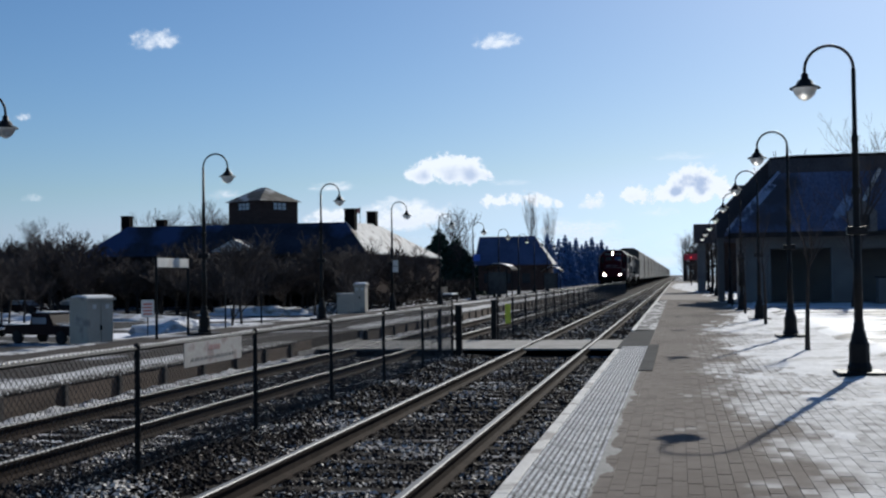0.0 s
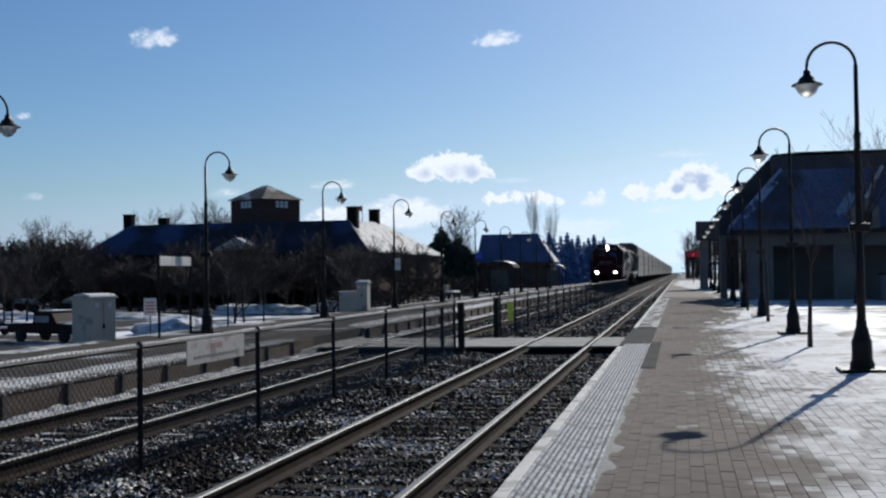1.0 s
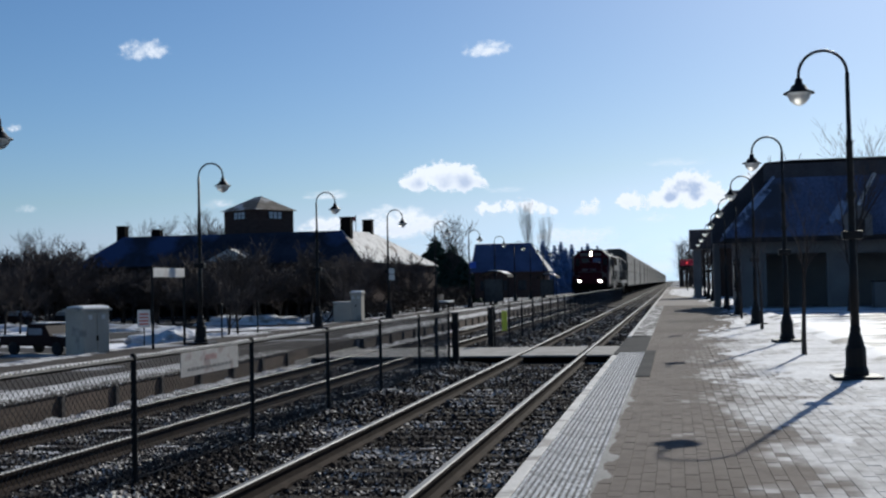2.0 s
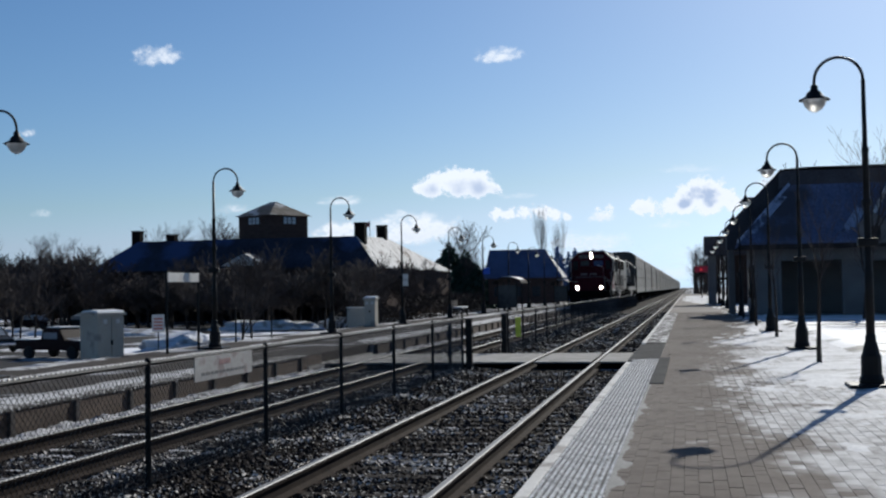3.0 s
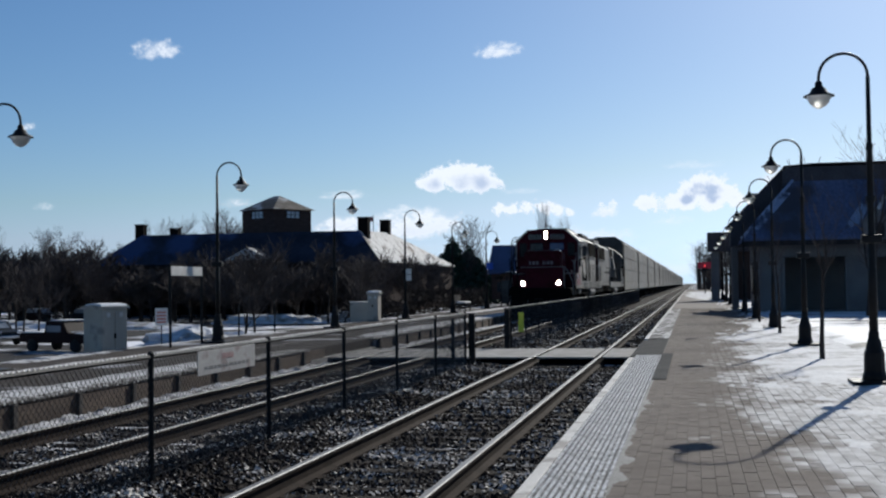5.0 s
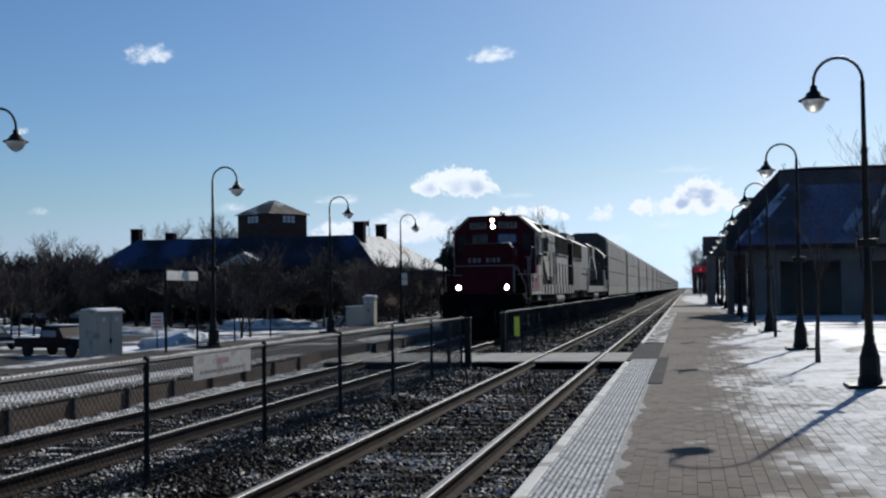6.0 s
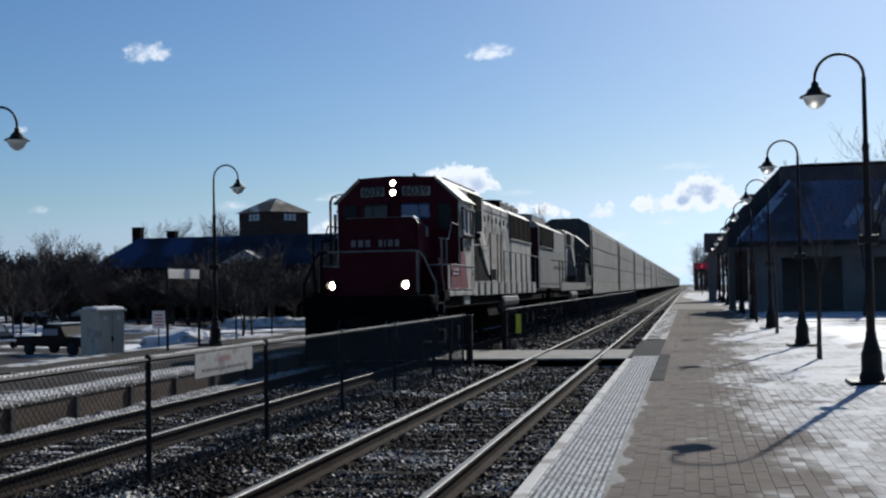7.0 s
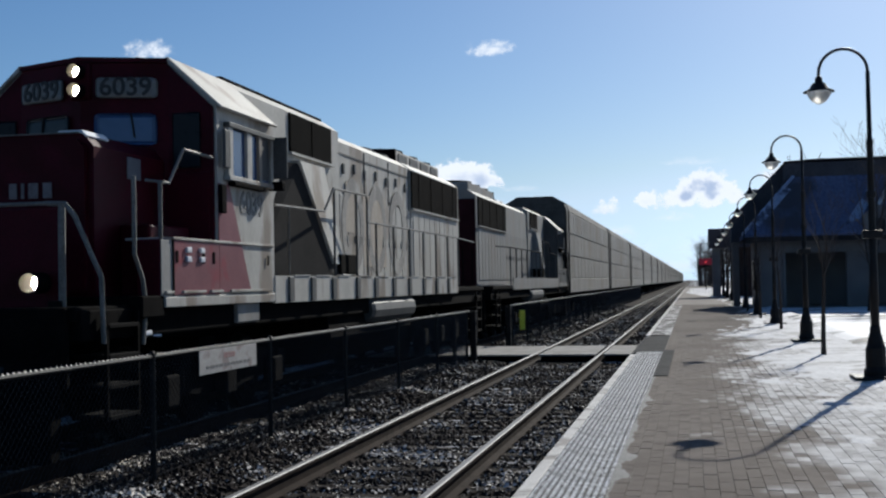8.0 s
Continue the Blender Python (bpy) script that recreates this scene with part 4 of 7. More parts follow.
copy_thing(b0, pose(-13.2, 36.6, FAR_Z))


def build_hedge(x0, x1, y0, y1, z0, h, seed, label, size=1.0):
    """A clipped leafless hedge: a tangle of short twigs."""
    rng = np.random.default_rng(seed)
    verts, faces = [], []
    n = int((x1 - x0) * (y1 - y0) * h * 60) + 400
    for _ in range(min(n, 9000)):
        p = np.array([x0 + (x1 - x0) * rng.random(), y0 + (y1 - y0) * rng.random(), z0 + h * rng.random() ** 0.7])
        d = rng.normal(size=3) * (1, 1, 0.8) + (0, 0, 0.4)
        d = d / np.linalg.norm(d) * rng.uniform(0.2, 0.5) * min(h, 1.4) * size
        s = np.cross(d, (0.3, 0.5, 0.8))
        s = s / np.linalg.norm(s) * rng.uniform(0.015, 0.035) * size
        k = len(verts)
        q = np.cross(d, s)
        q = q / np.linalg.norm(q) * 0.02
        verts += [tuple(p - s), tuple(p + s), tuple(p + q), tuple(p + d)]
        faces += [(k, k + 1, k + 3), (k + 1, k + 2, k + 3), (k + 2, k, k + 3)]
    o = raw("hedge", verts, faces, SHRUB)
    tagged(o, label, "hedge", "leafless hedges")
    return o


build_hedge(-14.6, -13.7, 60, 82, -0.2, 1.6, 4, "dark leafless clipped hedge behind the platform")
build_hedge(-15.2, -13.9, 49, 62, -0.4, 1.3, 14, "dark leafless low hedge behind the platform")


for k in range(4):
    build_hedge(-82 + k * 11.5, -69.5 + k * 11.5, 133, 137, LOT_Z, 5.0 - 0.4 * (k % 2), 30 + k, "tall brown leafless brush before the brick building", 2.2)

# ---- snow heaps and cars on the lot ----


def build_heap(x, y, rx, ry, h, seed):
    bm = bmesh.new()
    bmesh.ops.create_icosphere(bm, subdivisions=4, radius=1)
    for v in bm.verts:
        n = noise.noise(v.co * 1.6 + Vector((seed, 0, 0))) * 0.35 + noise.noise(v.co * 4 + Vector((seed, 0, 0))) * 0.15
        v.co = Vector((v.co.x * rx * (1 + n), v.co.y * ry * (1 + n), max(v.co.z, -0.15) * h * (1 + n * 1.3)))
    o = part("snow_mound", bm, SHADED_SNOW, smooth=False)
    o.location = (x, y, LOT_Z)
    tagged(o, "ploughed mound of dirty snow on the lot", "snow mound", "ploughed snow on the lot")


for x, y, rx, ry, h, sd in ((-29, 66, 3.2, 2, 0.9, 1), (-26.5, 67, 2.6, 1.6, 0.6, 4), (-38, 104, 5, 2, 0.9, 2), (-46, 92, 6, 2, 0.5, 7), (-31, 108, 4, 1.5, 1.0, 3), (-27, 104, 3, 1.5, 0.9, 9), (-60, 95, 7, 2, 0.6, 5), (-22, 47, 2.0, 1.2, 0.35, 6)):
    build_heap(x, y, rx, ry, h, sd)


def build_car(m, paint, label, pickup):
    c = thing("parked_car", m, label, "car", "parked cars")
    if pickup:
        side = [(-2.6, 0.45), (-2.6, 0.95), (-1.1, 1.02), (-0.75, 1.6), (0.55, 1.68), (0.65, 1.05), (2.6, 1.0), (2.65, 0.5)]
    else:
        side = [(-2.3, 0.4), (-2.3, 0.8), (-1.2, 0.95), (-0.5, 1.42), (1.1, 1.45), (1.9, 0.98), (2.3, 0.9), (2.35, 0.42)]
    bm = prism(side, 0, -0.92, 0.92)
    bmesh.ops.bevel(bm, geom=bm.edges[:], offset=0.06, segments=2, affect="EDGES")
    body = part("body", bm, paint, c)
    roof_y0, roof_y1 = (-0.85, 0.45) if pickup else (-0.8, 1.3)
    for s in (-1, 1):
        part("side_window", cube(s * 0.925 - 0.01, s * 0.925 + 0.01, roof_y0 + 0.25, roof_y1, 1.08, 1.42, 0.004), CAR_GLASS, c)
    part("windscreen", prism([(-1.16, 1.03), (-1.10, 0.98), (-0.52, 1.37), (-0.56, 1.43)], 0, -0.66, 0.66), CAR_GLASS, c)
    for s in (-1, 1):
        for y in (-1.65, 1.6):
            w = part("wheel", turned([(0.2, -0.12), (0.34, -0.11), (0.36, -0.05), (0.36, 0.05), (0.34, 0.11), (0.2, 0.12)], (s * 0.85, y, 0.36), 16, "X"), RUBBER, c)
            part("rim", turned([(0.19, -0.02), (0.19, 0.02)], (s * 0.975, y, 0.36), 12, "X"), CAR_GREY, w)
        part("headlight", cube(s * 0.65 - 0.16, s * 0.65 + 0.16, -2.66 if pickup else -2.36, -2.55 if pickup else -2.25, 0.7, 0.86, 0.02), CHROME, c)
    part("bumper", cube(-0.9, 0.9, -2.75 if pickup else -2.42, -2.58 if pickup else -2.28, 0.42, 0.6, 0.03), CHROME, c)
    if pickup:
        part("bed_snow", cube(-0.8, 0.8, 0.85, 2.5, 0.98, 1.07, 0.03), SNOW, c, "snow lying in the bed")
        part("bonnet_snow", cube(-0.7, 0.7, -2.45, -1.35, 0.97, 1.02, 0.02), SNOW, c, "snow on the bonnet")
    part("roof_snow", cube(-0.7, 0.7, roof_y0 + 0.15, roof_y1 - 0.05, 1.66 if pickup else 1.43, 1.72 if pickup else 1.49, 0.02), SNOW, c, "snow left on the roof")


build_car(pose(-33.0, 58.7, LOT_Z, 0, 0, 72), CAR_PAINT, "dark maroon pickup parked on the snowy lot", True)
build_car(pose(-58, 108, LOT_Z, 0, 0, 70), CAR_GREY, "dark grey car parked far across the lot", False)
build_car(pose(-42.5, 66.5, LOT_Z, 0, 0, 60), CAR_GREY, "dark grey car parked beside the maroon pickup", False)
build_car(pose(-66, 112, LOT_Z, 0, 0, 80), CAR_PAINT, "dark car parked far across the lot", False)


# ---- trees ----


def tree_meshes(seed, height, limbs, depth, lean=0.0, start=0.25, spread=1.0, twig=0.012, up=0.12, wobble=0.13):
    rng = random.Random(seed)
    wood, fine = ([], []), ([], [])

    def stick(store, a, b, ra, rb, sides):
        verts, faces = store
        d = (b - a).normalized()
        s = d.orthogonal().normalized()
        u = d.cross(s)
        k = len(verts)
        for p, r in ((a, ra), (b, rb)):
            verts.extend(tuple(p + (s * math.cos(math.tau * i / sides) + u * math.sin(math.tau * i / sides)) * r) for i in range(sides))
        faces.extend((k + i, k + (i + 1) % sides, k + sides + (i + 1) % sides, k + sides + i) for i in range(sides))

    def grow(p, d, length, r, level):
        n = 3 if level < 3 else 2
        for i in range(n):
            d = (d + Vector((rng.gauss(0, wobble if level else wobble * 0.4), rng.gauss(0, wobble if level else wobble * 0.4), rng.gauss(up, 0.1)))).normalized()
            q = p + d * length / n
            r2 = max(r * 0.82, twig)
            stick(wood if level < 2 else fine, p, q, r, r2, 5 if level < 2 else 3)
            p, r = q, r2
            if level < depth:
                for _ in range(rng.choice((1, 2)) if level else limbs // n):
                    if level == 0 and i / n < start:
                        continue
                    side = Vector((rng.gauss(0, 1), rng.gauss(0, 1), rng.uniform(-0.1, 0.6))).normalized()
                    grow(p - d * length / n * rng.random() * 0.6, (d * 0.75 + side * spread).normalized(), length * rng.uniform(0.5, 0.72), r * 0.55, level + 1)
        if level < depth:
            grow(p, (d + Vector((rng.gauss(0, 0.2), rng.gauss(0, 0.2), 0.1))).normalized(), length * 0.55, r * 0.8, level + 1)

    grow(Vector((0, 0, -0.15)), Vector((lean, 0, 1)).normalized(), height * 0.5, height * 0.018, 0)
    return wood, fine


def build_tree(seed, height, limbs, depth, label, group, m, **kw):
    wood, fine = tree_meshes(seed, height, limbs, depth, **kw)
    t = thing("bare_tree", m, label, "tree", group)
    raw("trunk", wood[0], wood[1], BARK, t)
    raw("crown", fine[0], fine[1], TWIG, t)
    return t


LOT_TREES = "bare trees on the lot"
rng = random.Random(21)
models = [build_tree(s, 7.5, 9, 4, "leafless dark tree in front of the brick building", LOT_TREES, pose(x, y, LOT_Z), twig=0.03, spread=1.1)
          for s, x, y in ((1, -42, 112), (2, -52, 118), (3, -33, 106), (4, -64, 116))]
for k in range(84):
    x = -84 + k * 0.63 + rng.uniform(-0.6, 0.6)
    y = rng.uniform(104, 132)
    s = rng.uniform(0.8, 1.05) if x > -62 else rng.uniform(0.9, 1.15)
    t = copy_thing(rng.choice(models), pose(x * y / 118, y, LOT_Z, 0, 0, rng.uniform(0, 360)))
    t.scale = (s * 1.15, s * 1.15, s * (0.8 if x > -62 else 0.95))
for k, (x, y) in enumerate(((-29.5, 104), (-27.0, 100), (-24.5, 105), (-22.0, 101), (-25.8, 108))):
    t = copy_thing(models[k % 4], pose(x, y, LOT_Z, 0, 0, k * 71))
    t.scale = (0.85, 0.85, 0.8)
far_models = [build_tree(s, 15, 9, 4, "tall leafless tree behind the buildings", "tall bare trees behind the buildings", pose(x, y, -0.5), twig=0.022 if sp > 0.6 else 0.012, spread=sp, up=u)
              for s, x, y, sp, u in ((11, -42, 225, 0.8, 0.12), (12, -27.5, 230, 0.5, 0.2), (13, -72, 175, 0.8, 0.12))]
for k, (x, y, s) in enumerate(((-68, 170, 0.95), (-78, 172, 0.9), (-25.5, 240, 0.95), (-110, 190, 0.9), (-104, 185, 0.8), (-97, 180, 0.75), (-90, 176, 0.7), (-120, 185, 1.0), (-128, 190, 1.0), (-38, 210, 0.6))):
    t = copy_thing(far_models[1] if -31 < x < -20 else far_models[0 if k % 2 else 2], pose(x, y, -1, 0, 0, rng.uniform(0, 360)))
    t.scale = (s * 0.5, s * 0.5, s * 1.1) if -31 < x < -20 else (s, s, s)
far_models[1].scale = (0.5, 0.5, 1.15)
near_left = [build_tree(31 + k, 5.4, 8, 4, "leafless small tree at the lot's edge", "small bare trees at the lot's edge", pose(x, y, LOT_Z), twig=0.014) for k, (x, y) in enumerate(((-46, 78), (-21, 54)))]
copy_thing(near_left[0], pose(-49, 80, LOT_Z, 0, 0, 130))
copy_thing(near_left[1], pose(-52, 86, LOT_Z, 0, 0, 70))
copy_thing(near_left[1], pose(-44, 84, LOT_Z, 0, 0, 170))
copy_thing(near_left[0], pose(-25, 66, LOT_Z, 0, 0, 210))
copy_thing(near_left[1], pose(-20.5, 72, LOT_Z, 0, 0, 10))
# slender street trees along the near platform
sap = build_tree(51, 3.1, 5, 3, "slender leafless sapling rising from the platform snow", "saplings along the platform", pose(2.36, 23.2, PLAT_Z), twig=0.004, spread=0.45, start=0.5, up=0.2, wobble=0.07)
for y in (34.6, 45.0, 55.6):
    copy_thing(sap, pose(2.4, y, PLAT_Z, 0, 0, y * 37))
build_tree(52, 8.6, 6, 3, "bare tree standing in the snow beside the platform", "bare trees beside the platform", pose(9.6, 33, 0.1), twig=0.005, lean=-0.05, spread=0.9)
build_tree(55, 7.5, 7, 4, "bare tree in the snow before the low building", "bare trees beside the platform", pose(7.3, 53, 0.1), twig=0.006, spread=0.7)
build_tree(53, 9, 8, 4, "bare tree behind the roof", "bare trees behind the roof", pose(9.0, 76, 0.1), twig=0.02)
back_tree = build_tree(54, 6.2, 8, 4, "bare tree beyond the low annex", "bare trees beyond the annex", pose(4.3, 150, 0.1), twig=0.03)
copy_thing(back_tree, pose(3.0, 190, 0.1, 0, 0, 77))
copy_thing(back_tree, pose(2.4, 230, 0.1, 0, 0, 150))


def build_conifer(m, height, radius, mat, label, group, seed):
    rng = random.Random(seed)
    t = thing("conifer", m, label, "tree", group)
    part("trunk", pipe([(0, 0, -0.2), (0, 0, height * 0.95)], [height * 0.02, 0.02], 6), BARK, t)
    verts, faces = [], []
    z = height * 0.06
    while z < height:
        f = 1 - z / height
        for k in range(int(10 + 22 * f)):
            a = rng.uniform(0, math.tau)
            r = radius * (f ** 0.85) * rng.uniform(0.55, 1.08) + 0.08
            zz = z + rng.uniform(-0.25, 0.25)
            for s in (0.45, 0.75, 1.0):
                p = Vector((math.cos(a) * r * s, math.sin(a) * r * s, zz - r * s * 0.28))
                w = 0.16 * r + 0.1
                n = len(verts)
                u = Vector((-math.sin(a), math.cos(a), 0))
                o = Vector((math.cos(a), math.sin(a), -0.35))
                verts += [tuple(p + u * w), tuple(p - u * w), tuple(p + o * w * 1.8 + Vector((0, 0, rng.uniform(-0.1, 0.1)))), tuple(p + Vector((0, 0, w * 1.1)))]
                faces += [(n, n + 1, n + 2), (n, n + 3, n + 1), (n, n + 2, n + 3), (n + 1, n + 3, n + 2)]
        z += height * 0.035
    raw("crown", verts, faces, mat, t)
    return t


c = build_conifer(pose(-43, 215, -0.6), 11.5, 6.0, NEEDLE, "broad dark evergreen beside the brick building", "dark evergreens", 3)
t = copy_thing(c, pose(-39.5, 213, -0.6, 0, 0, 60))
t.scale = (0.9, 0.9, 0.85)
t = copy_thing(c, pose(-36.5, 208, -0.6, 0, 0, 160))
t.scale = (0.8, 0.8, 0.6)
s0 = build_conifer(pose(-22, 205, -0.6), 9.6, 1.9, BLUE_NEEDLE, "blue-green spruce beside the line, haze in its colour", "row of frosted spruces", 6)
for k in range(11):
    t = copy_thing(s0, pose(-21.3 + k * 0.75, 206 + k * 3.2 + (k % 3), -0.6, 0, 0, k * 50))
    q = 0.85 + 0.2 * ((k * 7) % 5) / 5
    t.scale = (q, q, q)

# ---- buildings ----


def slab_poly(bm, pts):
    """A closed wedge under a roof plane: the polygon, thickened downward."""
    top = [bm.verts.new(p) for p in pts]
    low = [bm.verts.new((p[0], p[1], p[2] - 0.18)) for p in pts]
    bm.faces.new(top)
    bm.faces.new(low[::-1])
    n = len(pts)
    for i in range(n):
        bm.faces.new((top[i], low[i], low[(i + 1) % n], top[(i + 1) % n]))
    bmesh.ops.recalc_face_normals(bm, faces=bm.faces[:])
    return bm


def wall_with_openings(bm, x0, x1, z0, z1, t, holes):
    """A wall along x from y=0 to y=t with rectangular holes (x0, x1, z0, z1)."""
    xs = sorted({x0, x1, *(h[0] for h in holes), *(h[1] for h in holes)})
    zs = sorted({z0, z1, *(h[2] for h in holes), *(h[3] for h in holes)})
    for a, b in zip(xs, xs[1:]):
        for c, d in zip(zs, zs[1:]):
            if not any(h[0] <= a and b <= h[1] and h[2] <= c and d <= h[3] for h in holes):
                box(bm, a, b, 0, t, c, d)
    bmesh.ops.remove_doubles(bm, verts=bm.verts[:], dist=0.0005)
    return bm


def add_window(parent, x0, x1, y, z0, z1, pane, rot=None):
    w = part("window", pipe([(x0, y, z0), (x1, y, z0)], 0.04, 4), DARK_TRIM, parent)
    part("pane", cube(x0, x1, y + 0.02, y + 0.05, z0, z1), pane, w)
    xm = (x0 + x1) / 2
    part("mullion", cube(xm - 0.04, xm + 0.04, y - 0.02, y + 0.02, z0, z1), DARK_TRIM, w)
    return w


def build_brick_building():
    X0, X1, Y0, Y1 = -75.2, -37.0, 140.0, 187.0
    E, T, i, il = 4.9, 8.75, 3.55, 5.4
    b = thing("brick_building", pose(0, 0, 0), "long low brick building with a hipped blue-grey roof and lookout cupola", "building")
    holes = [(2.5 + k * 3.1, 4.1 + k * 3.1, 1.4, 3.2) for k in range(11)]
    bm = wall_with_openings(bmesh.new(), 0, X1 - X0 - 0.8, 0, E - LOT_Z, 0.4, holes)
    wl = part("front_wall", bm, BRICK, b)
    wl.location = (X0 + 0.4, Y0 + 0.5, LOT_Z)
    for h in holes:
        add_window(wl, h[0], h[1], 0.15, h[2], h[3], PANE)
    part("side_wall", cube(X1 - 0.9, X1 - 0.5, Y0 + 0.9, Y1 - 0.6, LOT_Z, E), BRICK, b)
    part("side_wall", cube(X0 + 0.4, X0 + 0.8, Y0 + 0.9, Y1 - 0.6, LOT_Z, E), BRICK, b)
    part("back_wall", cube(X0 + 0.4, X1 - 0.5, Y1 - 0.6, Y1 - 0.2, LOT_Z, E), BRICK, b)
    back = 28.0
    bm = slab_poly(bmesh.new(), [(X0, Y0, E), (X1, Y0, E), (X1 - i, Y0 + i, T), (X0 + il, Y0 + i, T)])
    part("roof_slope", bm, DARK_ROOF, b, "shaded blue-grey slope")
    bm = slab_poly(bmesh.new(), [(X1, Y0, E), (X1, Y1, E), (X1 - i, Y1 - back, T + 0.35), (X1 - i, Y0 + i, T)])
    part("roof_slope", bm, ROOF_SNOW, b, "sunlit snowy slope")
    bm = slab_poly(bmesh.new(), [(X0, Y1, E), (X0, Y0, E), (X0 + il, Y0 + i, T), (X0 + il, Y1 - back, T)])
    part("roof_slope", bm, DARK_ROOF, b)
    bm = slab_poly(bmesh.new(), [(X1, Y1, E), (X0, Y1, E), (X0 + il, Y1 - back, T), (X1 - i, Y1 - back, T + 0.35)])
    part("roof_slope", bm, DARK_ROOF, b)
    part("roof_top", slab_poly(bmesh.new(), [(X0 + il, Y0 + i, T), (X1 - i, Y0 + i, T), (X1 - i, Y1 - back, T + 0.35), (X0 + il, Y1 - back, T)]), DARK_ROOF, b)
    part("gutter", cube(X0 - 0.1, X1 + 0.1, Y0 - 0.12, Y0 - 0.01, E - 0.3, E - 0.08), DARK_TRIM, b)
    for x, y, w, h in ((-70.4, 144.5, 1.15, 1.35), (-65.8, 145, 1.15, 0.8), (-40.2, 144.6, 1.3, 1.6), (-40.9, 158.0, 1.25, 1.6)):
        z = T + (0.35 if y > 150 else 0)
        c = part("chimney", cube(x - w / 2, x + w / 2, y - w / 2, y + w / 2, z - 2.6, z + h), BLACK_BRICK, b)
        part("chimney_cap", cube(x - w / 2 - 0.08, x + w / 2 + 0.08, y - w / 2 - 0.08, y + w / 2 + 0.08, z + h, z + h + 0.12), DARK_TRIM, c)
    # entrance gable
    bm = prism([(-3.0, 0), (3.0, 0), (0, 1.5)], 1, 0, 4.0)
    g = part("porch_gable", bm, ROOF_SNOW, b)
    g.location = (-53.3, Y0 - 2.0, E + 0.3)
    # cupola, turned against the main axes
    tw = part("cupola", cube(-2.9, 2.9, -2.9, 2.9, 0, 3.3), SIDING, b)
    tw.matrix_basis = pose(-54.4, 152, T - 0.1, 0, 0, -30) @ Matrix.Diagonal((1.12, 1.12, 1.08, 1))
    ev = 3.25
    bm = bmesh.new()
    base = [bm.verts.new((s * ev, q * ev, 3.15)) for s, q in ((-1, -1), (1, -1), (1, 1), (-1, 1))]
    ridge = [bm.verts.new((s * 0.55, 0, 5.0)) for s in (-1, 1)]
    bm.faces.new(base[::-1])
    bm.faces.new((base[0], base[1], ridge[1], ridge[0]))
    bm.faces.new((base[2], base[3], ridge[0], ridge[1]))
    bm.faces.new((base[1], base[2], ridge[1]))
    bm.faces.new((base[3], base[0], ridge[0]))
    part("cupola_roof", bm, SHINGLE, tw, "brown shingles dusted with snow")
    for sgn in (0, 1):
        bm = cube(-1.0, 1.0, -2.96, -2.88, 2.12, 2.92)
        if sgn:
            bmesh.ops.rotate(bm, verts=bm.verts[:], cent=(0, 0, 0), matrix=Matrix.Rotation(radians(90), 3, "Z"))
        part("cupola_window", bm, LIT_PANE, tw, "bright window with pale bars")
        bm = bmesh.new()
        for x in (-1.0, -0.33, 0.33, 1.0):
            box(bm, x - 0.05, x + 0.05, -3.0, -2.97, 2.08, 2.96)
        box(bm, -1.05, 1.05, -3.0, -2.972, 2.5, 2.55)
        if sgn:
            bmesh.ops.rotate(bm, verts=bm.verts[:], cent=(0, 0, 0), matrix=Matrix.Rotation(radians(90), 3, "Z"))
        part("window_bars", bm, DARK_TRIM, tw)
    # flag beside the chimney
    f = thing("flagpole", pose(-44.5, 165, T), "thin flagpole with a small limp flag on the roof", "flagpole")
    part("pole", pipe([(0, 0, -0.6), (0, 0, 3.2)], 0.05, 6), FRAME_GREY, f)
    part("flag", cube(-1.1, 0, -0.02, 0.02, 2.3, 3.0, 0.008), RED_INK, f)


build_brick_building()


def build_gabled_house(name, x0, x1, y0, y1, base, eave, ridge, label, roof, wall, along_x=True):
    h = thing(name, pose(0, 0, 0), label, "building")
    holes = []
    n = int((x1 - x0) / 3.2)
    for k in range(n):
        holes.append((0.9 + k * 3.1, 2.2 + k * 3.1, 1.2, 2.8))
    w = part("front_wall", wall_with_openings(bmesh.new(), 0, x1 - x0, 0, eave - base, 0.3, holes), wall, h)
    w.location = (x0, y0, base)
    for q in holes:
        add_window(w, q[0], q[1], 0.12, q[2], q[3], PANE)
    part("side_wall", cube(x1 - 0.3, x1, y0 + 0.3, y1, base, eave), wall, h)
    part("side_wall", cube(x0, x0 + 0.3, y0 + 0.3, y1, base, eave), wall, h)
    part("back_wall", cube(x0, x1, y1, y1 + 0.3, base, eave), wall, h)
    ym, o = (y0 + y1) / 2, 0.6
    hip = (x1 - x0) * 0.22
    part("roof_slope", slab_poly(bmesh.new(), [(x0 - o, y0 - o, eave), (x1 + o, y0 - o, eave), (x1 - hip, ym, ridge), (x0 - o + 0.3, ym, ridge)]), roof, h)
    part("roof_slope", slab_poly(bmesh.new(), [(x1 + o, y1 + o, eave), (x0 - o, y1 + o, eave), (x0 - o + 0.3, ym, ridge), (x1 - hip, ym, ridge)]), roof, h)
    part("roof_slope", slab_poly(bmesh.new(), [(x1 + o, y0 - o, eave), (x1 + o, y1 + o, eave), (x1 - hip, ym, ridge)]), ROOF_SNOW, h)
    part("roof_slope", slab_poly(bmesh.new(), [(x0 - o, y1 + o, eave), (x0 - o, y0 - o, eave), (x0 - o + 0.3, ym, ridge)]), roof, h)
    return h


build_gabled_house("blue_roofed_building", -31.6, -20.2, 190, 196.5, -0.6, 3.7, 8.25, "dark building with a long blue roof behind the platform", BLUE_ROOF, SIDING)
